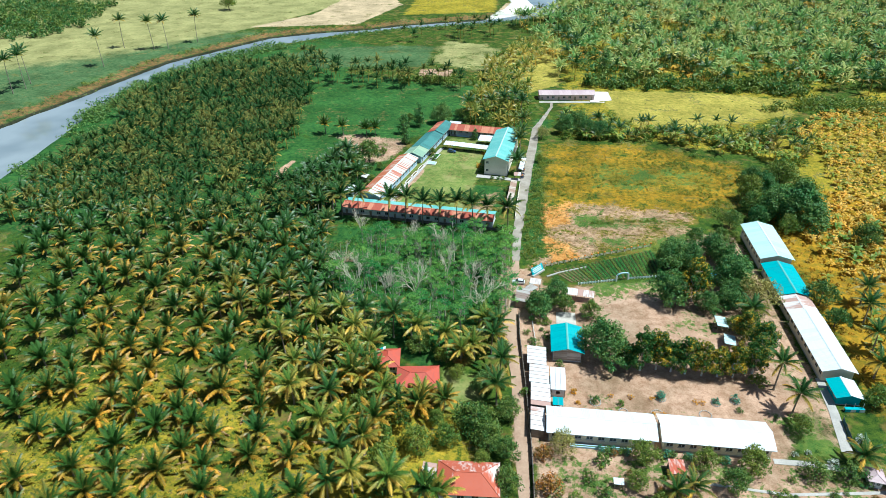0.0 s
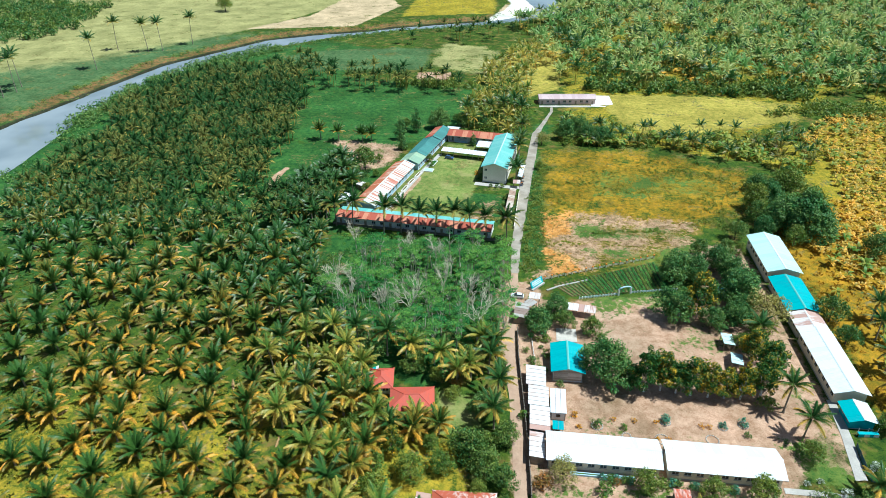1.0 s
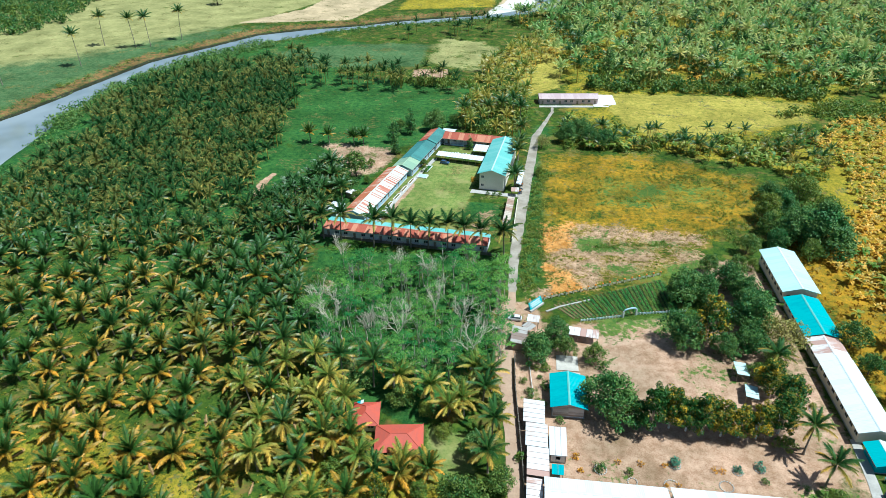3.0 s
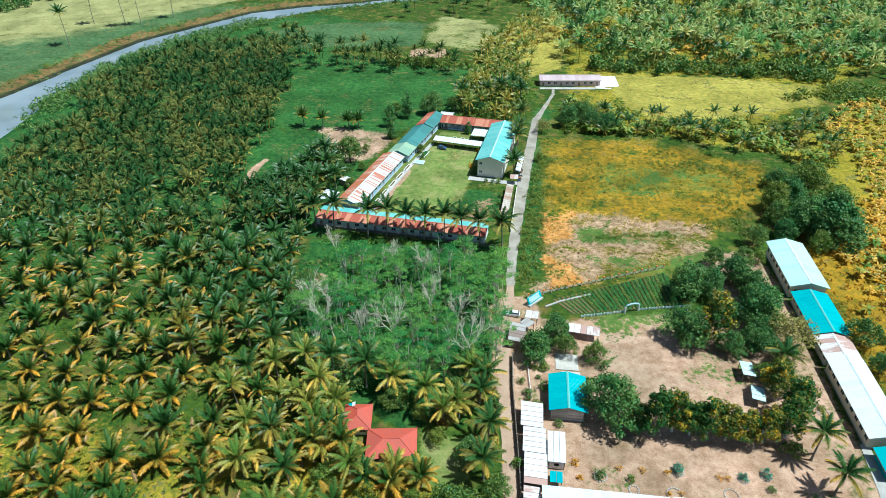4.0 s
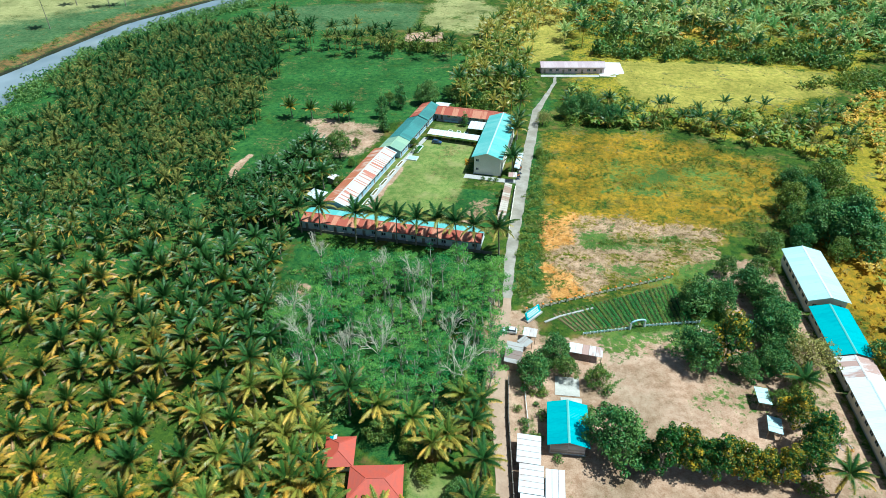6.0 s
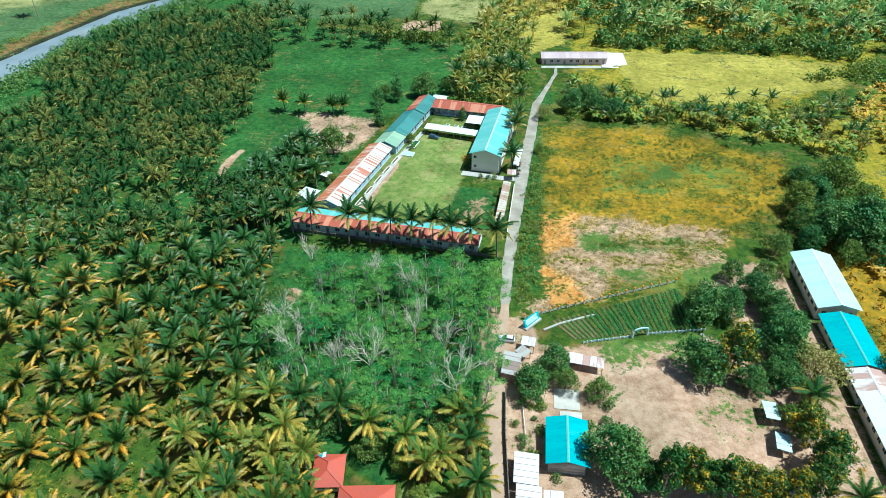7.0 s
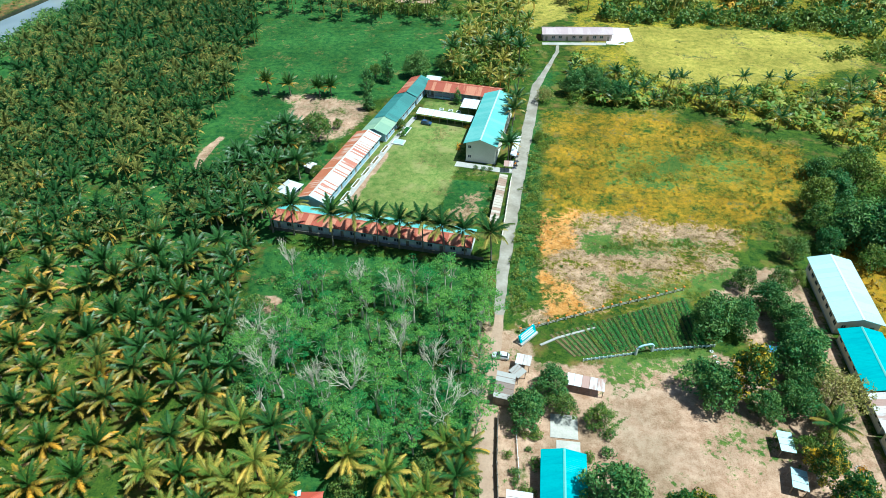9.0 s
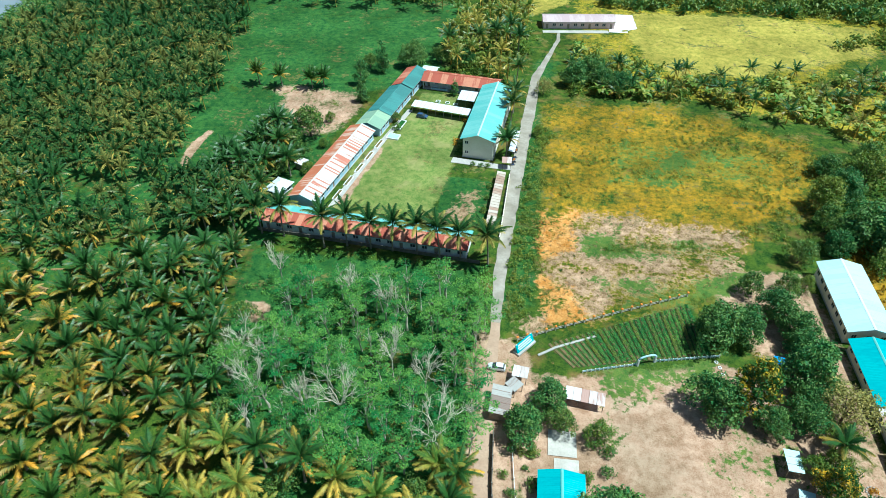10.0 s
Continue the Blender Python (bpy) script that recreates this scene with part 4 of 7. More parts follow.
def gable_roof(ob, L, W, eave, rise, mats, sheet=1.7, name="roof_sheet"):
    """Sheets, ridge cap and barge boards of a pitched roof along local x. mats: one material, or one for each slope."""
    mats = mats if isinstance(mats, (list, tuple)) else (mats, mats)
    hw = W / 2
    ang, long = math.atan2(rise, hw), math.hypot(hw, rise)
    n = max(2, round(L / sheet))
    w = L / n
    for side in (0, 1):
        rot = Matrix.Rotation(math.pi * side, 4, "Z")
        for i in range(n):
            x = -L / 2 + w * i
            m = rot @ Matrix.Translation((x, -hw, eave)) @ Matrix.Rotation(ang, 4, "X") @ Matrix.Translation((0, 0, rng.uniform(-0.006, 0.014)))
            part(name, roof_sheet(w * 0.995, long, mats[side]), ob, m)
    bm = bmesh.new()
    v = [bm.verts.new((x, y, z)) for x in (-L / 2 - 0.03, L / 2 + 0.03) for y, z in ((-0.28, -0.28 * math.tan(ang) + 0.06), (0, 0.09), (0.28, -0.28 * math.tan(ang) + 0.06), (0, 0.02))]
    for i in range(4):
        j = (i + 1) % 4
        bm.faces.new((v[i], v[j], v[4 + j], v[4 + i]))
    bm.faces.new(v[:4]), bm.faces.new(v[4:])
    part("ridge_cap", finish(bm, "ridge_cap", RIDGE.get(mats[0].name, mats[0])), ob, Matrix.Translation((0, 0, eave + rise)))


def hall(name, label, x, y, rz, L, W, eave, rise, roof, wall, over=0.7, bays=6, storeys=1, group="", trim=None, front=-1, corridor=0.0, category="building", gable_windows=0, sheet=1.7):
    """A pitched-roof building: local x is its length. corridor: depth of an open gallery on the front, with posts."""
    ob = thing(name, label, category, Matrix.Translation((x, y, 0)) @ Matrix.Rotation(radians(rz), 4, "Z"), group)
    wl, ww = L - 2 * over, W - 2 * over - corridor
    cy = corridor / 2 * -front
    h = eave + 0.05
    if corridor:
        h = eave + rise * (over + corridor) / (W / 2) - 0.05
    part("base", slab("base", -wl / 2 - 0.15, wl / 2 + 0.15, -W / 2 + over * 0.7, W / 2 - over * 0.7, -0.2, 0.12, M_CONCRETE), ob)
    gable_roof(ob, L, W, eave, rise, roof, sheet)
    eh = eave + rise * over / (W / 2) - 0.06
    hf, hb = (h, eh) if front < 0 else (eh, h)
    for side, hh in ((-1, hf), (1, hb)):
        facade(ob, wl, hh, Matrix.Translation((0, cy + side * (ww / 2 - 0.1), 0)), wall, bays, storeys, doors=(side == front))
    for side in (-1, 1):
        m = Matrix.Translation((side * (wl / 2 - 0.1), cy, 0)) @ Matrix.Rotation(radians(90), 4, "Z")
        low = min(hf, hb)
        holes = []
        for s in range(storeys):
            for k in range(gable_windows - 1 if storeys > 1 else 0, gable_windows):
                gx = -ww / 2 + ww * (k + 0.5) / gable_windows
                z = low / storeys * (s + 0.4)
                holes.append((gx - 0.55, gx + 0.55, z, z + 1.1))
        part("end_wall", wall_mesh(ww - 0.4, low, 0.2, holes, wall), ob, m)
        for hx0, hx1, z0, z1 in holes:
            put_window(ob, 1.1, 1.1, m @ Matrix.Translation(((hx0 + hx1) / 2, 0, z0)))
        if not corridor:
            part("gable", gable_mesh(ww - 0.02, low, rise * (ww / 2) / (W / 2) - 0.06, 0.19, wall), ob, m)
        else:
            bm = bmesh.new()
            def top(yy):
                return eave + rise * (1 - abs(yy + cy) / (W / 2)) - 0.07
            pts = [(-ww / 2, low), (ww / 2, low), (ww / 2, top(ww / 2)), (-cy, eave + rise - 0.07), (-ww / 2, top(-ww / 2))]
            a = [bm.verts.new((px_, yy, pz)) for yy in (-0.09, 0.09) for px_, pz in pts]
            bm.faces.new(a[:5]), bm.faces.new(a[5:][::-1])
            for i in range(5):
                j = (i + 1) % 5
                bm.faces.new((a[i], a[j], a[5 + j], a[5 + i]))
            part("gable", finish(bm, "gable", wall), ob, m)
    if corridor:
        n = max(3, bays)
        post = once(("post", round(eave, 2)), lambda: slab("post", -0.11, 0.11, -0.11, 0.11, -0.1, eave + 0.1, M_WHITE_WALL, 0.02))
        rail = once(("rail", round(wl / n, 2)), lambda: slab("railing", -wl / n / 2 + 0.12, wl / n / 2 - 0.12, -0.05, 0.05, 0.1, 0.75, trim or M_BLUE_WALL, 0.015))
        for i in range(n + 1):
            for s in range(1):
                part("post", post, ob, Matrix.Translation((-wl / 2 + wl * i / n, front * (W / 2 - over), 0)))
            if i < n and i % 3:
                part("railing", rail, ob, Matrix.Translation((-wl / 2 + wl * (i + 0.5) / n, front * (W / 2 - over), 0)))
        if storeys > 1:
            part("gallery", slab("gallery", -wl / 2, wl / 2, -0.05, corridor + 0.05, eave / 2 - 0.1, eave / 2 + 0.05, M_CONCRETE), ob, Matrix.Translation((0, front * (W / 2 - over) - (corridor if front > 0 else 0), 0)))
    bm = bmesh.new()
    block(bm, -L / 2, L / 2, -0.02, 0.02, -0.2, -0.045)
    fas = finish(bm, "fascia", trim or M_WHITE_WALL)
    for s in (-1, 1):
        part("fascia", fas, ob, Matrix.Translation((0, s * (W / 2 - 0.05), eave)))
    return ob


M_RUST_SEAM = plain("rusty_lap", (0.34, 0.20, 0.15), (0.24, 0.14, 0.11), 1.0, 8.0, 0.8)


def lean_to(name, label, x, y, rz, L, W, low, high, roof, category="shed", posts=True, wall=None, sheet=1.5, group=""):
    """A single-slope roof on posts, or on plank walls."""
    ob = thing(name, label, category, Matrix.Translation((x, y, 0)) @ Matrix.Rotation(radians(rz), 4, "Z"), group)
    ang, long = math.atan2(high - low, W), math.hypot(W, high - low)
    n = max(2, round(L / sheet))
    w = L / n
    for i in range(n):
        part("roof_sheet", roof_sheet(w * 0.99, long, roof), ob, Matrix.Translation((-L / 2 + w * i, -W / 2, low + rng.uniform(0, 0.03))) @ Matrix.Rotation(ang, 4, "X"))
    for i in range(1, n):
        part("seam", once(("seam", round(long, 2)), lambda: slab("seam", -0.03, 0.03, 0.02, long - 0.02, 0.03, 0.055, M_RUST_SEAM)), ob, Matrix.Translation((-L / 2 + w * i, -W / 2, low + 0.03)) @ Matrix.Rotation(ang, 4, "X"))
    k = max(2, round(L / 3) + 1)
    for i in range(k):
        for s, h in ((-1, low), (1, high)):
            me = once(("pole", round(h, 2)), lambda: slab("post", -0.07, 0.07, -0.07, 0.07, -0.2, h - 0.02, M_WOOD, 0.015))
            part("post", me, ob, Matrix.Translation((-L / 2 + 0.25 + (L - 0.5) * i / (k - 1), s * (W / 2 - 0.2), 0)))
    if wall:
        for s, h in ((-1, low), (1, high)):
            part("wall", wall_mesh(L - 0.5, h - 0.12, 0.1, [(-0.5, 0.5, 0.9, min(1.8, h - 0.4))], wall), ob, Matrix.Translation((0, s * (W / 2 - 0.35), 0)))
        for s in (-1, 1):
            part("end_wall", wall_mesh(W - 0.9, low - 0.1, 0.1, [], wall), ob, Matrix.Translation((s * (L / 2 - 0.35), 0, 0)) @ Matrix.Rotation(radians(90), 4, "Z"))
    return ob


def hip_house(name, label, x, y, rz, L, W, eave, rise, roof, wall, bays=3, over=0.6):
    """A house under a hipped roof: four slopes, ridge and hip caps, walls with windows."""
    ob = thing(name, label, "house", Matrix.Translation((x, y, 0)) @ Matrix.Rotation(radians(rz), 4, "Z"))
    a, b = L / 2, W / 2
    r = max(0.3, a - b * 0.9)
    slopes = [[(-a, -b, 0), (a, -b, 0), (r, 0, rise), (-r, 0, rise)], [(a, b, 0), (-a, b, 0), (-r, 0, rise), (r, 0, rise)], [(a, -b, 0), (a, b, 0), (r, 0, rise)], [(-a, b, 0), (-a, -b, 0), (-r, 0, rise)]]
    for s in slopes:
        bm = bmesh.new()
        top = [bm.verts.new(p) for p in s]
        low = [bm.verts.new((p[0], p[1], p[2] - 0.06)) for p in s]
        bm.faces.new(top), bm.faces.new(low[::-1])
        for i in range(len(s)):
            j = (i + 1) % len(s)
            bm.faces.new((low[i], low[j], top[j], top[i]))
        part("roof_slope", finish(bm, "roof_slope", roof), ob, Matrix.Translation((0, 0, eave)))
    for p, q in (((-r, 0, rise), (r, 0, rise)), ((a, -b, 0), (r, 0, rise)), ((a, b, 0), (r, 0, rise)), ((-a, -b, 0), (-r, 0, rise)), ((-a, b, 0), (-r, 0, rise))):
        v, t = tube_arrays([p, q], [0.11, 0.11], 6)
        part("ridge_cap", mesh_from("ridge_cap", v, t, roof), ob, Matrix.Translation((0, 0, eave)))
    part("base", slab("base", -a + over, a - over, -b + over, b - over, -0.2, 0.1, M_CONCRETE), ob)
    for s in (-1, 1):
        facade(ob, L - 2 * over, eave, Matrix.Translation((0, s * (b - over - 0.1), 0)), wall, bays, doors=s < 0)
        facade(ob, W - 2 * over - 0.42, eave, Matrix.Translation((s * (a - over - 0.1), 0, 0)) @ Matrix.Rotation(radians(90), 4, "Z"), wall, 2, doors=False)
    return ob


# ---- earth-yard school: two white classroom blocks, the eastern row, the sheds along the track ----
hall("classroom_block", "long white-roofed classroom block with cream walls", 22.1, 111.5, 0, 25.0, 8.6, 3.1, 1.3, R_WHITE, M_CREAM, bays=9, corridor=1.6, front=1, group="white classroom blocks")
hall("classroom_block", "long white-roofed classroom block with cream walls", 47.6, 111.6, 0, 24.6, 8.8, 3.1, 1.3, R_WHITE, M_CREAM, bays=9, corridor=1.6, front=1, group="white classroom blocks")
hall("classroom_block", "long classroom block under a pale mint roof", 84.6, 200.5, 90, 23.6, 10.8, 4.2, 1.5, R_MINT, M_CREAM, bays=8, gable_windows=3, group="eastern classroom row")
hall("classroom_block", "classroom block under a bright turquoise roof", 84.2, 178.7, 90, 18.2, 9.8, 3.1, 1.3, R_TURQ, M_CREAM, bays=6, group="eastern classroom row")
hall("classroom_block", "small classroom block under a rust-streaked zinc roof", 83.7, 165.0, 90, 8.6, 8.8, 3.0, 1.1, R_ZINC, M_WHITE_WALL, bays=3, group="eastern classroom row")
hall("classroom_block", "long white-roofed classroom block in the eastern row", 83.4, 147.7, 90, 25.4, 8.8, 3.6, 1.3, R_WHITE, M_CREAM, bays=9, group="eastern classroom row")
hall("canteen", "small building with half turquoise half white roof", 83.0, 130.2, 90, 7.0, 6.8, 2.5, 1.0, (R_WHITE, R_TURQ), M_TURQ_PAINT, bays=2, group="eastern classroom row")
STILTED = hall("stilted_house", "house with a bright turquoise roof and pale plank walls", 15.6, 141.2, 90, 11.6, 8.8, 3.6, 1.2, R_TURQ, M_WHITE_WALL, bays=3, over=0.8)
lean_to("shed", "open shed with white rust-flecked roof beside the wall", 7.5, 134.5, 90, 7.2, 5.0, 2.7, 3.1, R_WHITERUST, wall=M_WOOD, group="sheds along the track")
lean_to("shed", "open shed with white rust-flecked roof beside the wall", 8.1, 127.4, 90, 6.8, 5.0, 2.6, 3.0, R_WHITERUST, wall=M_WOOD, group="sheds along the track")
lean_to("shed", "shed with a rust-striped zinc roof beside the wall", 8.4, 120.0, 90, 7.8, 4.8, 2.5, 2.9, R_ZINC, wall=M_WOOD, group="sheds along the track")
lean_to("shed", "shed with a worn white zinc roof beside the wall", 7.7, 111.9, 90, 7.4, 3.4, 2.4, 2.8, R_ZINC, wall=M_WOOD, group="sheds along the track")
lean_to("shed", "small white-roofed shed joined to the roadside sheds", 12.8, 126.0, 0, 3.8, 7.8, 2.6, 3.1, R_WHITE, wall=M_WHITE_WALL)
lean_to("shelter", "little open shelter with a turquoise sheet roof", 12.7, 119.2, 0, 2.6, 2.6, 1.5, 1.7, R_TURQ)
lean_to("shelter", "open waiting shelter with a rust-streaked zinc roof", 20.8, 165.6, -8, 8.2, 3.0, 2.3, 2.7, R_ZINC)
lean_to("shed", "rusty grey roadside shed at the track bend", 3.4, 162.4, 86, 7.2, 4.2, 2.5, 3.0, R_OLDZINC, wall=M_WOOD)
lean_to("shelter", "small pale-roofed gate shelter by the road", 7.2, 170.1, -8, 3.4, 2.8, 2.6, 2.9, R_WHITERUST)
lean_to("shed", "slanting weathered zinc roof between shed and gate", 6.0, 166.9, -42, 3.0, 2.8, 2.4, 2.6, R_OLDZINC)
lean_to("picnic_shelter", "small open picnic shelter with a pale mint sheet roof", 59.6, 155.4, 88, 4.8, 3.0, 2.3, 2.6, R_MINT, group="picnic shelters")
lean_to("picnic_shelter", "small open picnic shelter with a pale mint sheet roof", 59.9, 147.2, 80, 4.4, 3.0, 2.3, 2.6, R_MINT, group="picnic shelters")
lean_to("picnic_shelter", "small open picnic shelter half hidden under the trees", 58.9, 136.6, 80, 4.0, 3.0, 2.2, 2.5, R_MINT, group="picnic shelters")
lean_to("garden_hut", "tiny garden hut with a red and white striped roof", 37.6, 101.3, 0, 3.4, 3.8, 2.0, 2.4, R_REDWHITE, wall=M_WOOD)
lean_to("shelter", "low white-roofed shelter among garden shrubs", 24.8, 96.4, 0, 2.2, 1.6, 1.6, 1.8, R_WHITE)
hip_house("house", "small house with a faded red roof beside the garden", 78.9, 103.6, 80, 4.2, 3.6, 2.3, 0.9, R_PINK, M_WHITE_WALL, 2)
hip_house("house", "small house with a pinkish red roof at the garden edge", 83.4, 102.8, 75, 5.6, 4.6, 2.5, 1.0, R_RED, M_WHITE_WALL, 2)

# ---- farm houses west of the track ----
hip_house("house", "bungalow wing with a red sheet roof among palms", -22.6, 123.2, 8, 11.0, 8.2, 2.4, 1.5, R_RED, M_CREAM)
hip_house("house", "bungalow wing with a steep red roof among palms", -31.6, 129.6, 98, 7.6, 6.4, 2.4, 1.6, R_RED, M_CREAM)
hip_house("house", "house under a rusty red roof with flaked white patches", -7.0, 92.6, 3, 13.4, 9.0, 2.9, 1.9, R_REDWHITE, M_WHITE_WALL, 4)
lean_to("shed", "rust-striped lean-to beside the red-roofed house", -15.6, 92.8, 90, 6.8, 3.2, 2.3, 2.7, R_ZINC, wall=M_WOOD)

# ---- green-lawn school ----
hall("classroom_row", "long classroom row under a rust-striped white roof", -53.2, 243.8, 77.3, 41.5, 9.4, 3.2, 1.7, (R_STREAK, R_ORANGE), M_BLUE_WALL, bays=12, group="western classroom row", sheet=0.62)
hall("classroom_row", "classroom block under a pale green roof", -46.2, 269.2, 77.3, 9.0, 9.3, 3.2, 1.6, R_PALEGREEN, M_BLUE_WALL, bays=3, group="western classroom row")
hall("classroom_row", "classroom block under a dark green roof", -43.0, 283.4, 77.3, 19.6, 9.0, 3.2, 1.6, R_GREEN, M_BLUE_WALL, bays=6, group="western classroom row")
hall("classroom_row", "classroom block with green and rusty red roof slopes", -38.9, 300.6, 77.3, 15.2, 8.6, 3.4, 1.6, (R_GREEN, R_RUSTRED), M_BLUE_WALL, bays=5, group="western classroom row")
hall("classroom_row", "classroom block under a rusting red roof", -19.6, 301.2, -9, 29.0, 9.0, 3.3, 1.7, R_RUSTRED, M_WHITE_WALL, bays=9, corridor=1.8, front=-1, sheet=1.2)
hall("school_building", "two-storey cream school building with turquoise roof", -7.7, 272.3, 83.6, 36.4, 11.2, 7.0, 1.9, R_TURQ_PALE, M_CREAM, bays=12, storeys=2, over=0.8, gable_windows=4)
lean_to("covered_walk", "white-roofed covered walkway across the school lawn", -24.6, 281.0, -12, 21.0, 3.8, 2.6, 3.1, R_WHITE)
lean_to("stage_shelter", "small white-roofed stage shelter on the lawn", -16.2, 289.6, -8, 6.2, 6.2, 3.0, 3.5, R_WHITE)
hall("classroom_row", "long low block with rusty red and turquoise roof", -36.8, 214.6, -6.2, 58.6, 8.6, 2.9, 0.75, (R_RUSTRED, R_TURQ_PALE), M_WHITE_WALL, bays=18, trim=M_TURQ_PAINT, over=0.4)
lean_to("covered_walk", "narrow covered walk with a faded rusty roof", -2.2, 232.2, 86.4, 25.6, 2.6, 2.4, 2.7, R_TAN, sheet=1.3)
hip_house("hut", "white-roofed hut behind the classroom row", -66.4, 230.2, 70, 7.0, 6.0, 2.6, 1.2, R_WHITE, M_WHITE_WALL, 2)
lean_to("hut", "tiny grey sheet-roofed hut among bushes", -63.6, 243.8, 70, 3.4, 3.0, 2.2, 2.5, R_ZINC, wall=M_WOOD)
lean_to("guard_shelter", "small thatch-coloured guard shelter beside the road", -0.2, 251.4, 0, 3.0, 3.0, 2.4, 2.7, R_ZINC)
hall("outbuilding", "small white-roofed outbuilding behind the school", -32.4, 309.4, -10, 6.0, 5.0, 3.0, 0.9, R_WHITE, M_WHITE_WALL, bays=2)

# ---- far building ----
hall("far_school", "long single-storey building with pinkish roof and pink walls", 24.6, 364.5, 5.4, 31.5, 9.0, 3.2, 1.5, R_PINK, M_PINK_WALL, bays=10, trim=M_WHITE_WALL, over=0.5)

# ---- plantations and woods ----
NEAR = [(-130, 62), (-24, 62), (-26, 100), (-38, 112), (-48, 132), (-64, 170), (-68, 196), (-165, 196), (-178, 130)]
PLANTED_WEST = [(-143.3, 169.4), (-133.2, 165.2), (-128.5, 176.7), (-124.9, 166.9), (-137.8, 175.7), (-132.3, 157.7), (-122.1, 158.8), (-119.1, 180.6), (-114.8, 171.8), (-104.6, 182.2), (-101, 171.9), (-110.4, 161.4), (-101, 162.4), (-109.5, 153.2), (-99.8, 154.3), (-127.6, 146.7), (-108.8, 144.5), (-117.5, 142.5), (-98.9, 144.6), (-91.4, 147.5), (-115.8, 134.7), (-105.6, 134.9), (-96.7, 136), (-87.2, 137), (-77, 138.2), (-110.5, 125.4), (-102.7, 126.3), (-94.9, 127.2), (-85.2, 128.3), (-76.9, 131), (-100.9, 116.8), (-92.3, 117.7), (-73.4, 121.5), (-90.6, 109.2), (-81.1, 113.1), (-71.3, 113.6), (-96.1, 107.2), (-89.2, 104.4), (-78.5, 105.7), (-86.3, 177.1)]
PLANTED_EAST = [(-84.1, 163.1), (-76.8, 155.7), (-72.6, 164.4), (-64.8, 162.8), (-76.4, 178.2), (-66.3, 173.9), (-79.4, 147.8), (-66.3, 152.5), (-58.7, 150.2), (-67.4, 137.4), (-61.7, 140.9), (-55.2, 142.6), (-60, 134.7), (-50.8, 133.9), (-63.6, 124.2), (-56.4, 125.8), (-49.9, 127.4), (-61.6, 116.8), (-51.8, 118.7), (-43.5, 112.7), (-44, 119.6), (-59, 108.5), (-123.6, 196.2), (-112.4, 196.4), (-102.3, 199.9), (-118.6, 187.4), (-98.1, 185.2), (-113.5, 178.5), (-86.2, 183.7), (-89.3, 202.6), (-84.2, 205.6), (-76, 203), (-92.1, 195.5), (-80.4, 193.6), (-70.9, 192.6), (-78.9, 173.4), (-68.4, 182.9), (-123.8, 205.8), (-134.1, 203.3), (-107.7, 108.8)]
PLANTED_SOUTH = [(-97, 101.2), (-66.7, 98.3), (-74.8, 87.7), (-64.7, 89.6), (-56.1, 93.7), (-83.6, 85.9), (-93.2, 85.6), (-86.4, 80.1), (-61.9, 83.5), (-46.8, 93.2), (-56.6, 100.3), (-47, 99.7), (-61, 111.9)]
TALL = [(-41.4, 102.6), (-36.2, 86.5), (-31.3, 88.5), (-31.3, 98.6), (-23, 88.7), (-42.1, 135), (-32.4, 141.1), (-60.4, 130.5), (-48.3, 121.5), (-52.1, 112.7), (-42, 111.8), (-35.5, 122.9), (-38.7, 118.3), (-20.7, 112.3), (-15, 114.8), (-15.4, 85.4), (-41.4, 82.4), (-29.9, 103.9), (-35.4, 94.9), (-40.9, 143.1), (-31.9, 119.3), (-47.5, 142.3)]
spots = []


def free(x, y, gap):
    """Takes a spot for a palm if none stands within that many metres."""
    if any(math.hypot(x - a, y - b) < gap for a, b in spots):
        return False
    spots.append((x, y))
    return True


for x, y in TALL:
    if free(x, y, 3.5):
        coconut_palm(x, y, 3.6 if -29 < x < -13 and 105 < y < 119 else rng.uniform(6, 8) if y < 125 else rng.uniform(8, 9.5), rng.uniform(0.95, 1.1), ("sunlit", "green", "gold")[int(rng.integers(3))] if y < 128 else ("green", "sunlit")[int(rng.integers(2))], detail=True, group="tall palms round the farm houses", label="tall coconut palm with long drooping fronds")
STRIP = [(-96, 206), (-90, 168), (-84, 150), (-66, 132), (-50, 110), (-38, 108), (-46, 138), (-60, 165), (-66, 206)]
fine = 0
for x, y in PLANTED_EAST + PLANTED_SOUTH + PLANTED_WEST + [tuple(q) for q in scatter(NEAR, 7.4, 0.42, 0.95)]:
    if free(x, y, 3.5 if fine < 93 else 6.3) and y < 197:
        fine += 1
        golden = y + 0.30 * (x + 60) < 138 + rng.normal() * 24
        east = x > -84 and y > 140
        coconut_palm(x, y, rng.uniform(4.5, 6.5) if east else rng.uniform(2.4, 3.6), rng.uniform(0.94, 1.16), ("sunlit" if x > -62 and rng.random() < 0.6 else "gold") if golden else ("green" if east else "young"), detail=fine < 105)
for x, y in scatter(STRIP, 5.4, 0.5, 0.92):
    if free(x, y, 4.4) and not (x > -40 and 110 < y < 137):
        coconut_palm(x, y, rng.uniform(4.5, 7.5), rng.uniform(0.85, 1.05), ("gold", "sunlit", "sunlit")[int(rng.integers(3))] if y < 140 and rng.random() < 0.9 else "green")
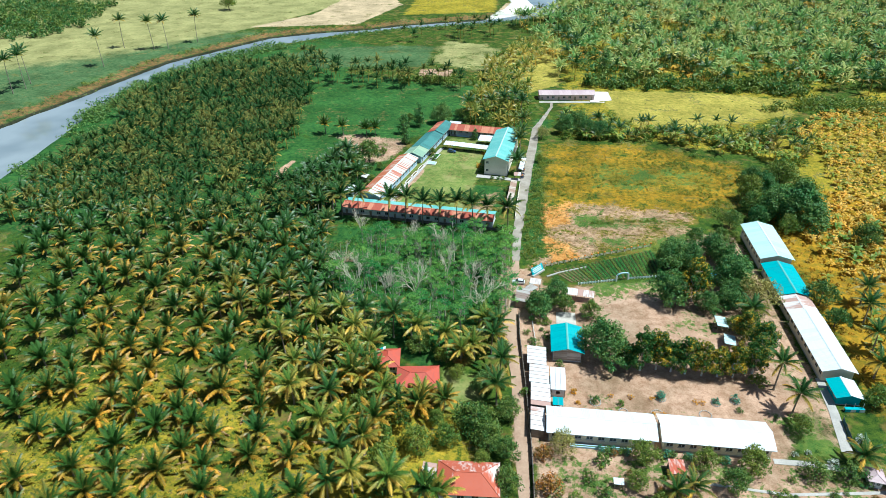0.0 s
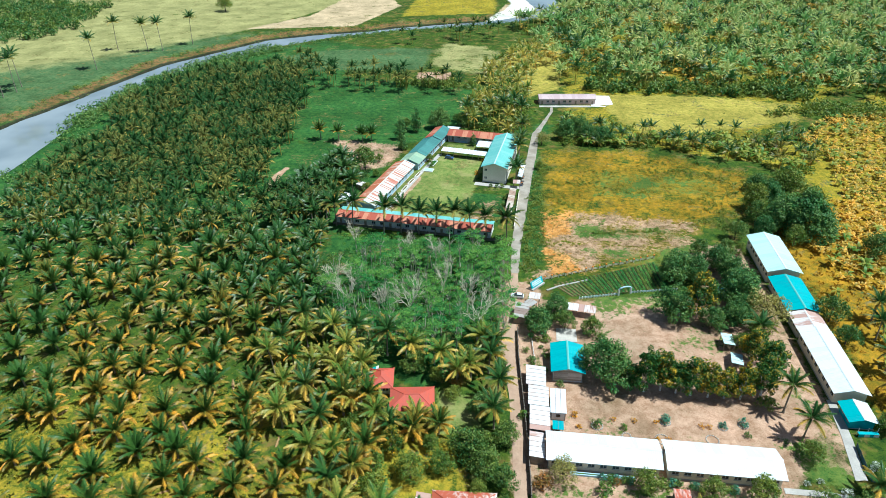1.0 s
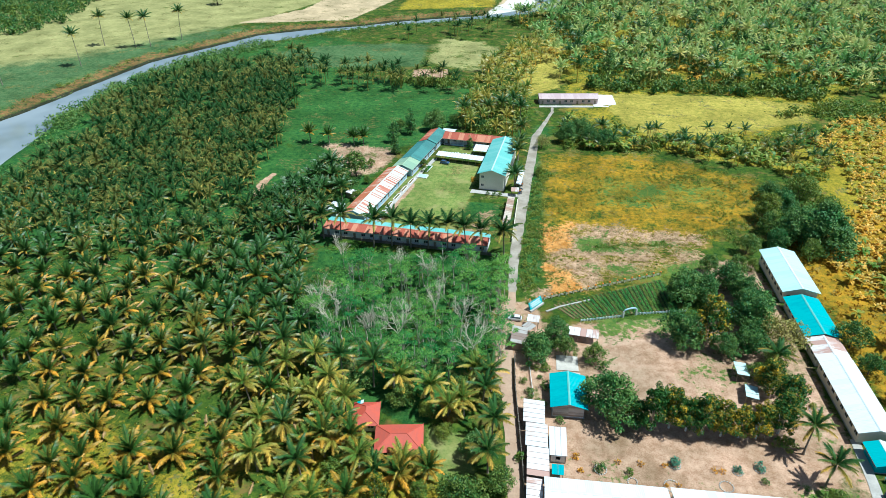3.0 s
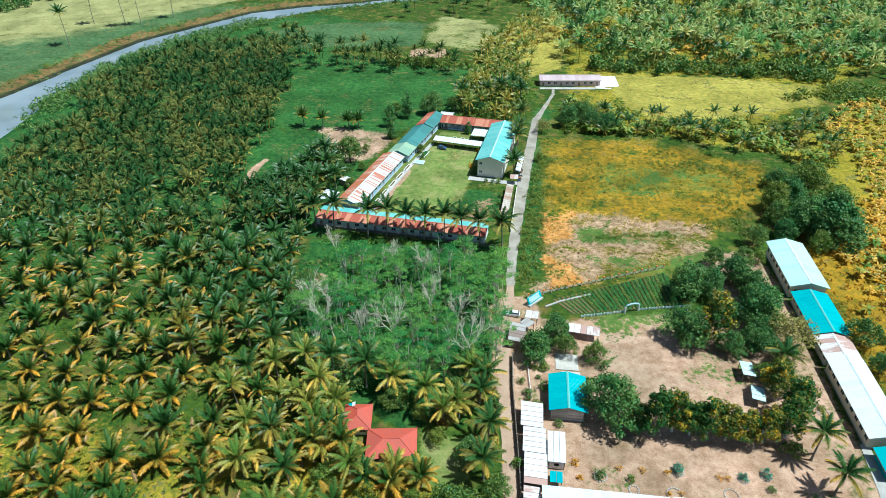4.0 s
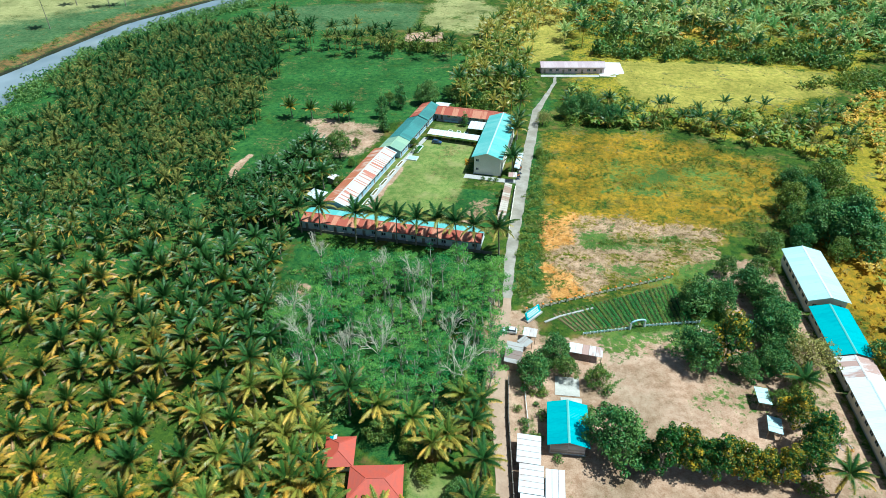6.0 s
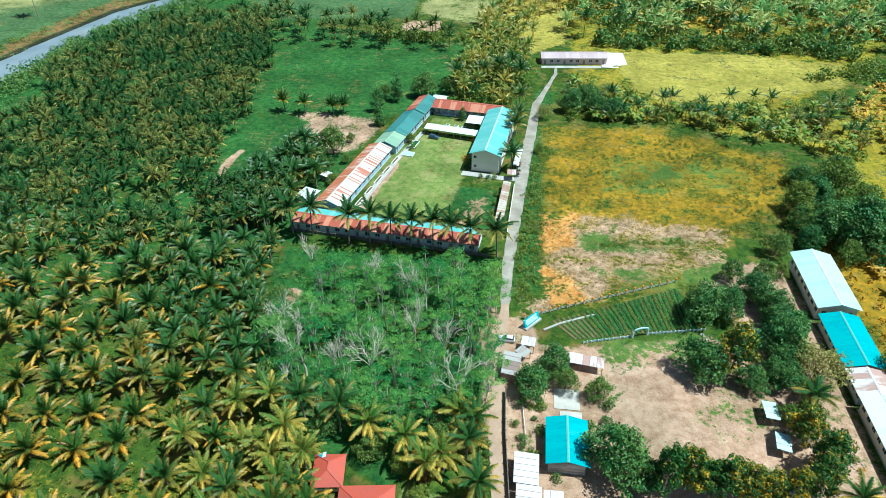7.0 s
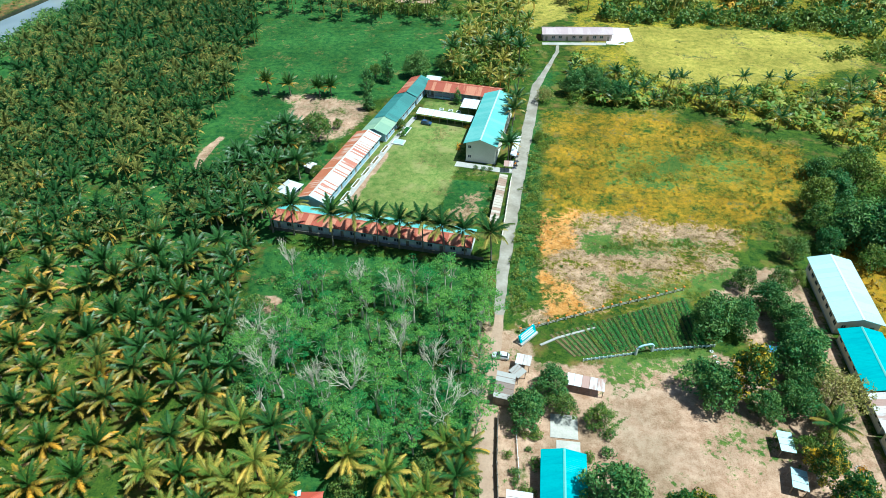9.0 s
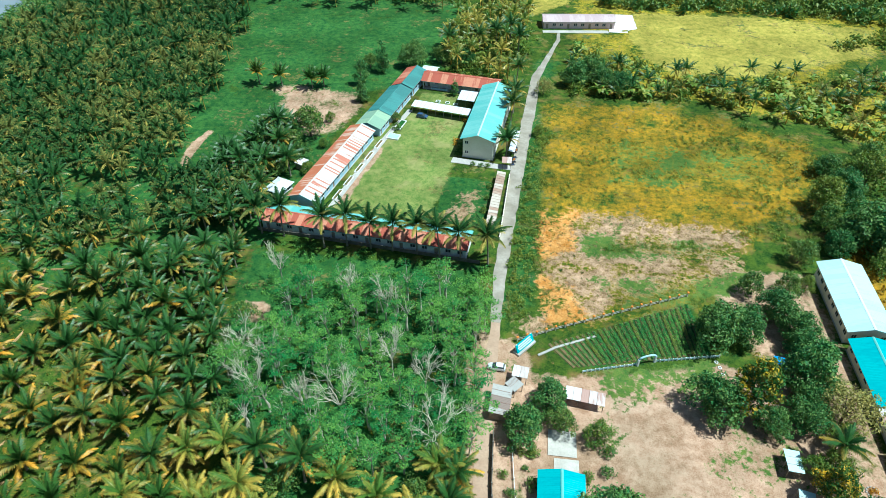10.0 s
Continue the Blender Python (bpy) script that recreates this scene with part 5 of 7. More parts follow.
DENSE = [(-76, 203), (-96, 197), (-128, 193), (-166, 187), (-197, 190), (-203, 215), (-204, 238), (-206, 257), (-203, 270), (-199, 284), (-199, 298), (-216, 312), (-216, 335), (-212, 368), (-203, 396), (-192, 406), (-174, 408), (-158, 424), (-140, 416), (-133, 398), (-120, 361), (-113, 331), (-114, 308), (-104, 293), (-111, 288), (-107, 274), (-101, 258), (-102, 238), (-84, 234), (-70, 234)]
CLEARING = [(-127, 218), (-128, 231), (-108, 229.5), (-101, 229), (-107, 220), (-119, 214)]
pts = scatter(DENSE, 5.6, 0.6, 0.97)
edge = inside(pts[:, 0], pts[:, 1], DENSE)
ragged = np.array([noise.noise((x / 9, y / 9, 2.0)) for x, y in pts])
pts = pts[(edge + 9 * ragged > 1.5) & (inside(pts[:, 0], pts[:, 1], CLEARING) < 0.5) & ~((np.abs(pts[:, 0] + 101.5) < 3.2) & (pts[:, 1] > 226) & (pts[:, 1] < 262))]
# Northern palms take the darker frond colour with the cloud shade in it.
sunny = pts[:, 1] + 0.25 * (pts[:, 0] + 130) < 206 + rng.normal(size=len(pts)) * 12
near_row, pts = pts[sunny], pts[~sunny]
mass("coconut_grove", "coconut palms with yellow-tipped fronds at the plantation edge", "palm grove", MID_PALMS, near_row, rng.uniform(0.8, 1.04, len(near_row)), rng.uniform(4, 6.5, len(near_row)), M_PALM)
mass("coconut_grove", "dense coconut palm plantation with cloud shade in its dark green", "palm grove", MID_PALMS, pts, rng.uniform(0.88, 1.14, len(pts)), rng.uniform(4.5, 7, len(pts)), M_PALM_FAR)
FAR_EAST = [(24, 392), (160, 392), (260, 360), (310, 420), (470, 690), (470, 710), (40, 720), (38, 640), (28, 600), (-4, 566), (-10, 556), (10, 480)]
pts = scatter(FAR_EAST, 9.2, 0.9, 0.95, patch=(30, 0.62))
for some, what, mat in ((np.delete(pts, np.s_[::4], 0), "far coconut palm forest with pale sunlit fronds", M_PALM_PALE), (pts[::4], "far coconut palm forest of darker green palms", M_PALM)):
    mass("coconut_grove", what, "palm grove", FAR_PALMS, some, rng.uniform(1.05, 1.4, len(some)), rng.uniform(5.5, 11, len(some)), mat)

MIDDLE = [[(-150, 425), (-128, 378), (-118, 368), (-30, 372), (-30, 392), (-110, 400), (-140, 440)], [(-30, 312), (-2, 300), (2, 330), (6, 400), (20, 470), (0, 480), (-24, 420), (-26, 372), (-30, 340)], [(-100, 490), (-30, 490), (-10, 545), (-40, 548), (-80, 530)]]
pts = scatter(MIDDLE[1], 6.8, 0.6, 0.66)
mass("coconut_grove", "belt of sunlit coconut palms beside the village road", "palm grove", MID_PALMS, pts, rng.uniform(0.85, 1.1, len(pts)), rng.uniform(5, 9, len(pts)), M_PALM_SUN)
pts = np.concatenate([scatter(MIDDLE[0], 6.8, 0.5, 0.75), scatter(MIDDLE[2], 9.0, 0.6, 0.45)])
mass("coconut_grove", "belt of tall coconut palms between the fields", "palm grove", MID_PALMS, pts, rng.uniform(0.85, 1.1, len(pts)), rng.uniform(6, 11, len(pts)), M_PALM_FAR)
BAND = [(18, 300), (60, 298), (104, 284), (122, 268), (134, 300), (128, 322), (104, 322), (70, 318), (44, 330), (22, 342)]
pts = scatter(BAND, 6.4, 0.6, 0.45)
mass("coconut_grove", "mixed belt of palms behind the dry field", "palm grove", MID_PALMS, pts, rng.uniform(0.7, 1.1, len(pts)), rng.uniform(2, 6.5, len(pts)), M_PALM)
pts = scatter(BAND, 3.4, 0.9, 0.8, patch=(9, 0.44))
mass("banana_field", "banana plants in the belt behind the dry field", "banana plants", BANANAS, pts, rng.uniform(0.9, 1.7, len(pts)), np.zeros(len(pts)), M_BANANA_GREEN)
pts = scatter(BAND, 4.0, 0.8, 0.6, patch=(11, 0.55))
mass("thicket", "green thicket of shrubs behind the dry field", "thicket", CLUMPS, pts, rng.uniform(0.7, 1.6, len(pts)), np.zeros(len(pts)), M_TREE_LIGHT)
YELLOW = [(104, 188), (122, 182), (160, 176), (190, 200), (250, 300), (305, 396), (210, 372), (150, 345), (132, 318), (136, 290), (128, 262), (122, 246), (100, 212)]
pts = scatter(YELLOW, 2.7, 0.9, 0.85)
mass("banana_field", "yellowing banana plants on the sunny slope", "banana plants", BANANAS, pts, rng.uniform(0.6, 1.05, len(pts)), np.zeros(len(pts)), M_BANANA)
pts = scatter(YELLOW, 5.0, 0.9, 0.8, patch=(25, 0.55))
mass("banana_field", "green banana plants on the sunny slope", "banana plants", BANANAS, pts, rng.uniform(0.8, 1.4, len(pts)), np.zeros(len(pts)), M_BANANA_GREEN)
pts = scatter([(94, 126), (128, 120), (152, 176), (122, 184), (98, 188)], 6.5, 0.9, 0.5)
mass("banana_field", "green banana clumps on the orange slope", "banana plants", BANANAS, pts, rng.uniform(0.8, 1.3, len(pts)), np.zeros(len(pts)), M_BANANA_GREEN)
HEDGES = [[(128, 352), (160, 372), (260, 362), (240, 345), (190, 350)], [(50, 384), (104, 386), (160, 378), (160, 396), (60, 400), (30, 392)], [(-78, 384), (-26, 384), (-26, 396), (-80, 394)],
          [(-28, 312), (-6, 308), (4, 336), (4, 380), (-26, 372)]]
ROADSIDE = [(3.4, 186), (9, 188), (10, 210), (9, 250), (14, 272), (12, 282), (7, 262), (5, 230)]
pts = scatter(ROADSIDE, 2.0, 0.9, 0.45)
mass("roadside_scrub", "yellow-green weeds along the village road", "scrub", CLUMPS, pts, rng.uniform(0.2, 0.55, len(pts)), np.full(len(pts), -0.1), M_WEED_GREEN)
pts = scatter(ROADSIDE, 1.9, 0.8, 0.8)
mass("roadside_scrub", "bright green scrub along the village road", "scrub", CLUMPS, pts, rng.uniform(0.28, 0.78, len(pts)), np.full(len(pts), -0.1), M_TREE_LIGHT)
pts = scatter(HEDGES[1], 6.5, 0.7, 0.8)
mass("thicket", "tall leafy trees along the field edge", "thicket", BIG_CLUMPS, pts, rng.uniform(0.9, 1.5, len(pts)), np.zeros(len(pts)), M_TREE)
pts = np.concatenate([scatter(p, 4.2, 0.7, 0.9) for p in HEDGES])
mass("thicket", "dense green hedge and thicket", "thicket", CLUMPS, pts, rng.uniform(1.0, 1.9, len(pts)), np.zeros(len(pts)), M_TREE_LIGHT)
pts = scatter(FAR_EAST, 11, 0.9, 0.5, patch=(40, 0.5))
mass("far_woodland", "clumps of broadleaf trees among far palms", "woodland", BIG_CLUMPS, pts, rng.uniform(0.7, 1.5, len(pts)), np.zeros(len(pts)), M_TREE)
pts = scatter(FAR_EAST, 9, 0.9, 0.3)
mass("far_woodland", "bright scrub and small trees among far palms", "woodland", CLUMPS, pts, rng.uniform(0.8, 2.0, len(pts)), np.zeros(len(pts)), M_TREE_LIGHT)
pts = scatter(FAR_EAST, 9.5, 0.9, 0.6, patch=(48, 0.55))
mass("far_scrub", "yellow-green scrub under the far palms", "scrub", CLUMPS, pts, rng.uniform(0.5, 1.3, len(pts)), np.full(len(pts), -0.2), M_WEED_GOLD)
pts = scatter([(x + 4, y) for x, y in FAR_EAST], 5.0, 0.9, 0.6, patch=(40, 0.47))
mass("banana_field", "yellowing banana plants among far palms", "banana plants", BANANAS, pts, rng.uniform(0.9, 1.4, len(pts)), np.zeros(len(pts)), M_BANANA)
pts = scatter([(24, 396), (160, 396), (240, 372), (330, 480), (300, 640), (40, 620)], 15, 0.9, 0.5)
mass("far_woodland", "dark rounded trees standing among far palms", "woodland", BIG_CLUMPS, pts, rng.uniform(1.0, 1.9, len(pts)), np.zeros(len(pts)), M_YARD_DARK)
BANKSIDE = [grown(RIVER_NEAR, -1.5)[i] for i in range(2, len(RIVER_NEAR) - 2)] + [grown(RIVER_NEAR, -17)[i] for i in range(len(RIVER_NEAR) - 3, 1, -1)]
pts = scatter(BANKSIDE, 3.3, 0.8, 0.92)
edge = inside(pts[:, 0], pts[:, 1], [(-215, 190), (-213, 296), (-233, 305), (-236, 240), (-232, 190)])
pts = pts[(edge < 0) | (rng.random(len(pts)) < 0.15)]
mass("riverside_scrub", "green scrub along the river bank", "scrub", CLUMPS, pts, np.where(pts[:, 1] > 470, 0.45, 1.0) * rng.uniform(0.8, 1.8, len(pts)), np.full(len(pts), -0.6), M_YARD_DARK)
BANKFAR = grown(RIVER_FAR, 6)[2:-3] + grown(RIVER_FAR, 13)[2:-3][::-1]
pts = scatter(BANKFAR, 4.0, 0.8, 0.4)
mass("riverside_scrub", "scrub on the brown far river bank", "scrub", CLUMPS, pts, rng.uniform(0.3, 0.7, len(pts)), np.full(len(pts), -0.6), M_TREE_LIGHT)
pts = scatter([(-470, 470), (-380, 470), (-372, 520), (-400, 620), (-520, 640)], 8, 0.8, 0.9)
mass("far_woodland", "wood of broadleaf trees beyond the river fields", "woodland", BIG_CLUMPS, pts, rng.uniform(0.7, 1.5, len(pts)), np.zeros(len(pts)), M_TREE)

for x, y in [(-301, 344), (-300, 354), (-304, 364), (-281, 406), (-295, 456), (-270, 453), (-261, 457), (-248, 478)]:
    coconut_palm(x, y, 20, 1.35, "green", group="lone palms beyond the river", label="tall lone coconut palm with a slim pale trunk")
tree("bright", -275, 602, 2.0), tree("pine", 50, 412, 1.7)

# feathery grove
GROVE = [(-56, 160), (-56, 174), (-50, 188), (-34, 195), (-6, 194), (0, 180), (-1, 160), (-5, 147), (-12, 141), (-22, 138), (-32, 142), (-46, 148)]
for x, y in scatter(GROVE, 4.7, 0.8, 0.88):
    tree("thin" if rng.random() < 0.3 else "feather", x, y, rng.uniform(0.8, 1.12), "feathery grove", rng.uniform(0.8, 1.1))


for x, y in [(-2.6, 183), (-3.2, 177.5), (-2.2, 167), (-1.6, 161.5), (-1.2, 156), (-2.0, 150.5), (-3.0, 188)]:
    tree("feather", x, y, 1.05, "feathery grove", 1.05)


def bare_tree(x, y, h, spread=1.0):
    """A leafless pale tree that forks four times, each fork thinner and more spread than the last."""
    r = np.random.default_rng(int(rng.integers(1e9)))
    low = h * r.uniform(0.36, 0.46)
    top = np.array([r.normal() * 0.3, r.normal() * 0.3, low])
    v, t = tube_arrays([(0, 0, -0.3), top * np.array([0.2, 0.9, 0.5]), top], [0.21, 0.17, 0.14], 7)
    trunk = mesh_from("trunk", v, t, M_PALE_BARK)
    boughs = []

    def fork(p, d, reach, thick, depth):
        bend = r.normal(size=3) * reach * 0.09
        mid, end = p + d * reach * 0.5 + bend, p + d * reach + np.array([0, 0, 0.06 * reach])
        boughs.append((*tube_arrays([p, mid, end], [thick, thick * 0.8, thick * 0.62], 5 if depth < 2 else 3), 0))
        if depth == 3:
            return
        for _ in range((4, 3, 3)[depth]):
            e = d + r.normal(size=3) * (0.42, 0.52, 0.6)[depth] * np.array([spread, spread, 0.7]) + np.array([0, 0, 0.12])
            fork(p + (end - p) * r.uniform(0.55, 1.0), e / np.linalg.norm(e), reach * r.uniform(0.5, 0.78), max(0.026, thick * 0.6), depth + 1)

    for i in range(5):
        a = i * 1.26 + r.uniform(-0.4, 0.4)
        d = np.array([math.cos(a) * spread, math.sin(a) * spread, r.uniform(0.9, 2.0)])
        fork(top * np.array([1, 1, r.uniform(0.8, 1.0)]), d / np.linalg.norm(d), h * r.uniform(0.22, 0.30), 0.10, 0)
    ob = thing("bare_tree", "leafless pale tree with forking white branches in the grove", "tree", Matrix.Translation((x, y, 0)))
    part("trunk", trunk, ob)
    tagged(part("bare_crown", mesh_from("bare_crown", *join(boughs)[:2], M_BARE_BARK), ob), kind="stuff")


for x, y, h, spread in [(-28.0, 154.9, 18.5, 0.8), (-8.8, 149.5, 16, 1.1), (-46.7, 156.8, 15, 0.7), (-45.7, 163.1, 14, 0.5), (-52.9, 166.1, 13.5, 1.0), (-12.7, 163.8, 15, 0.7), (-20.3, 167.3, 15.5, 0.5),
                        (-25.1, 183.5, 13, 0.6), (-33.8, 187.1, 13, 0.5), (-53.4, 193, 12, 0.6), (-35.7, 154.0, 14.5, 0.35)]:
    bare_tree(x, y, h, spread)

# ---- trees of the earth yard ----
for x, y, s in [(25.3, 137.6, 1.36)]:
    tree("shade", x, y, s)
for x, y, s in [(30.6, 135.2, 0.95), (34.5, 134.6, 1.0), (38.7, 135.5, 1.1), (42.4, 135.0, 0.95), (45.9, 134.6, 1.0), (50.0, 134.3, 1.0), (53.9, 134.4, 1.02), (57.8, 134.4, 1.0), (63.2, 136.6, 1.12), (66.4, 142.2, 1.2), (64.6, 149.4, 0.95)]:
    ob = tree("yardtree", x, y, s * rng.uniform(0.9, 1.12), "row of yard trees", rng.uniform(0.88, 1.1))
    part("painted_base", once("painted_base", lambda: mesh_from("painted_base", *tube_arrays([(0, 0, -0.2), (0.02, 0, 0.5), (0.03, 0, 1.1)], [0.27, 0.23, 0.21], 8), M_WHITE_WALL)), ob, None, "whitewashed foot of the trunk")
for k, x, y, s in [("shade", 8.0, 156.2, 1.0), ("shade", 13.4, 163.4, 0.85), ("mango", 15.9, 158.4, 0.72), ("bright", 23.0, 156.6, 0.75), ("shrub", 25.2, 154.2, 1.2), ("shrub", 24.6, 149.6, 1.1), ("brightshrub", 21.0, 148.4, 0.9), ("shade", 47.2, 166.4, 1.2), ("yardtree", 54.4, 168.0, 1.35), ("shade", 57.5, 163.5, 0.8), ("olive", 72.4, 167.0, 1.3), ("shade", 64.2, 164.9, 0.95), ("shade", 66.0, 169.8, 0.85), ("bright", 69.6, 161.0, 0.85), ("shade", 71.0, 181.5, 0.9), ("bright", 63.4, 154.6, 0.7), ("shade", 69.0, 189.5, 0.95), ("bright", 72.0, 174.0, 0.7),
                   ("shade", 67.4, 175.8, 1.3), ("shade", 68.5, 184.5, 0.85), ("shade", 66, 195, 0.95), ("shade", 51, 186.5, 1.25), ("shade", 57, 188, 1.05), ("mango", 70.5, 203, 0.8), ("bright", 76, 206, 0.6), ("mango", 62, 203, 0.8),
                   ("bright", 66.2, 154, 0.9), ("mango", 91.5, 169.8, 0.95), ("mango", 92, 159.5, 0.75), ("bright", 89.5, 127.6, 0.9), ("bright", 68.3, 116.5, 0.8), ("brightshrub", 63.5, 132.3, 1.7)]:
    tree(k, x, y, s)
for x, y, h in [(67.6, 157.5, 7), (66.9, 130.9, 9), (68.6, 122.6, 7), (78.3, 107.6, 4), (101, 162.4, 7), (97.8, 149, 7), (93.5, 138, 6), (35.8, 93.4, 4), (39.9, 95.3, 4), (104, 172, 7), (99, 131, 6)]:
    coconut_palm(x, y, h, 0.95, "green", detail=True, group="palms round the yard")
for k, x, y, s in [("shrub", 13.6, 134.4, 0.9), ("shrub", 10.6, 145.5, 1.2), ("brightshrub", 4.6, 122.6, 1.0), ("shrub", 21.9, 121.5, 1.0), ("blue", 38.2, 124.6, 1.0), ("blue", 56.2, 125.5, 0.9), ("blue", 51.3, 124.3, 0.8), ("brightshrub", 28.2, 121.2, 0.7),
                   ("shrub", 56.2, 121.9, 0.7), ("flower", 16.9, 124.1, 1.2), ("flower", 30.9, 123.9, 1.0), ("flower", 36.0, 124, 0.9), ("flower", 46.3, 123.8, 1.0), ("flower", 48.0, 123.8, 1.0), ("flower", 26.0, 123.9, 0.8), ("flower", 17.6, 120.6, 1.0),
                   ("flower", 35.5, 118.8, 0.8), ("flower", 38.0, 119.0, 0.8), ("flower", 73.5, 152, 1.3), ("brightshrub", 74, 146, 0.7), ("flower", 74.5, 143.5, 1.0), ("shrub", 5.0, 147, 0.8), ("brightshrub", 9.8, 152, 0.8)]:
    tree(k, x, y, s, "yard shrubs")
# ---- garden in front of the white blocks ----
for k, x, y, s in [("olive", 13.4, 104.8, 0.75), ("russet", 9.0, 102.6, 0.9), ("russet", 10.2, 93.6, 1.1), ("brightshrub", 22, 102.4, 1.5), ("bright", 30.8, 103.9, 0.75), ("bright", 28.8, 96.4, 0.7), ("shrub", 21.9, 93.6, 1.5), ("shrub", 18.8, 97.3, 1.2),
                   ("bright", 44.1, 103.6, 0.8), ("bright", 54, 103.4, 0.95), ("mango", 48.9, 98, 0.7), ("round", 67.2, 103.6, 1.15), ("round", 74.5, 103.9, 1.15), ("brightshrub", 58.6, 97, 1.1), ("shrub", 37.4, 105.6, 1.1), ("shrub", 48.7, 105.4, 0.9),
                   ("shrub", 40.7, 105.4, 0.8), ("shrub", 26.9, 105.6, 0.9), ("shrub", 23.7, 105.6, 0.9), ("brightshrub", 34.5, 105.4, 1.0), ("bright", 33, 92, 0.6), ("shrub", 52, 92, 1.3), ("bright", 15, 88, 0.8), ("brightshrub", 62, 102, 0.8)]:
    tree(k, x, y, s, "garden plants")
for k, x, y, s in [("whiteflower", 72.3, 107.4, 1.1), ("whiteflower", 81.3, 115.0, 1.2), ("whiteflower", 65.0, 109.4, 0.8), ("whiteflower", 68.1, 110.3, 0.8), ("blue", 22.0, 106.0, 0.75), ("blue", 24.6, 105.7, 0.85), ("blue", 27.7, 105.7, 0.85), ("blue", 36.5, 105.9, 0.9), ("blue", 41.3, 105.8, 0.8), ("blue", 49.2, 105.6, 0.85),
                   ("flower", -17.6, 264.7, 1.3), ("flower", -16.2, 277.4, 1.2), ("flower", -17.6, 262.2, 1.2)]:
    tree(k, x, y, s, "shrubs at the walls")
for x, y in scatter([(8, 106), (82, 106.5), (82, 99), (56, 91), (8, 86)], 4.2, 0.9, 0.55):
    tree(("shrub", "brightshrub", "shrub", "russet")[int(rng.integers(4))], x, y, rng.uniform(0.35, 0.8) * (0.5 if rng.random() < 0.2 else 1), "garden plants")
for x, y in scatter([(2, 84), (4.4, 84), (3.2, 118), (0.2, 146), (-2.2, 146), (0.5, 118)], 3.2, 0.7, 0.8):
    tree(("shrub", "brightshrub")[int(rng.integers(2))], x - 1.2, y, rng.uniform(0.6, 1.2), "track-side shrubs")
for x, y in scatter([(6.2, 136), (10.6, 136), (11.5, 166), (6.5, 166)], 3.4, 0.8, 0.7):
    tree(("shrub", "brightshrub", "shrub")[int(rng.integers(3))], x, y, rng.uniform(0.5, 1.1), "track-side shrubs")
# ---- trees west of the track ----
for k, x, y, s in [("mango", -7, 108.5, 1.1), ("mango", 0.6, 113.6, 0.75), ("bright", -19.5, 101.5, 1.0), ("mango", 0.8, 101.5, 0.7), ("bright", -26.5, 95.5, 1.0), ("bright", -34.9, 113, 0.8), ("mango", -57.5, 167, 0.9), ("bright", -13, 126.5, 0.6),
                   ("bright", -33, 108, 0.8), ("yardtree", -24.5, 107.5, 0.75), ("bright", -20, 113, 0.55), ("shade", -6, 123, 0.6), ("bright", -9, 112.5, 0.5), ("mango", -3.4, 104, 0.8), ("bright", -13, 104, 0.8), ("bright", -16, 110, 0.6), ("bright", -4.5, 98.5, 0.6), ("mango", -48, 146, 0.8), ("mango", -36, 138.5, 0.7), ("mango", -10, 139.5, 0.8), ("mango", -24, 135.5, 0.8), ("mango", -52, 152, 0.8),
                   ("mango", -58, 178, 0.8), ("bright", -18, 133, 0.6), ("russet", -12.5, 131, 0.7), ("mango", 1.2, 93, 0.7), ("yardtree", -24, 88, 0.7), ("bright", -28, 103, 0.8)]:
    tree(k, x, y, s)
for x, y, h in [(-2.3, 117.9, 7), (-6.7, 144.2, 8), (-12.5, 131.8, 6), (-4.7, 137.2, 7), (-9, 134, 6), (-17, 137, 8), (-25, 139.5, 8), (-13, 86, 6), (-39, 124, 7), (-36.5, 118, 6), (-41, 117, 6), (-43, 129, 7), (-37, 131, 7), (-30, 115, 6), (-26, 113, 6), (-37, 104, 5), (-31, 99, 6), (-20.5, 116, 7), (-2, 128, 7), (-3, 143, 7)]:
    coconut_palm(x, y, 4 if -29 < x < -13 and y < 119 else h, 1.05, ("sunlit", "green", "sunlit")[int(rng.integers(3))], detail=x > -28, group="tall palms round the farm houses", label="tall coconut palm with long drooping fronds")
coconut_palm(-12.4, 134.6, 3, 0.6, "gold", detail=True, group="tall palms round the farm houses", label="small coconut palm with bright orange-yellow fronds")
# ---- green-lawn school ----
for x, y in [(-65.5, 211.5), (-59.1, 211), (-46.8, 207.6), (-34.2, 208.6), (-28.2, 208.4), (-21.5, 208), (-15.3, 206.6), (-9.8, 206.8), (-2.6, 206.2), (-40.8, 209.0)]:
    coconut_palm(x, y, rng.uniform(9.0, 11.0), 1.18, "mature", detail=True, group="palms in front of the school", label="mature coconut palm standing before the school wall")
for x, y, h in [(0.4, 304, 9), (0.2, 285, 9), (-0.2, 276.5, 9), (-0.6, 257.5, 8), (0.1, 331, 9), (-3.7, 342, 9), (-9.1, 336, 9), (-15.4, 330, 9), (-28, 328, 9), (-74.3, 258, 9), (-72, 249, 8), (-66, 239, 7), (-79, 250, 8), (-75, 238, 8), (-70, 226, 7), (-96, 296.3, 5), (-86.7, 295, 5), (-75, 295, 4), (-71, 296.6, 4)]:
    coconut_palm(x, y, h, 1.1, "gold" if h < 6 else "green", group="palms round the school")
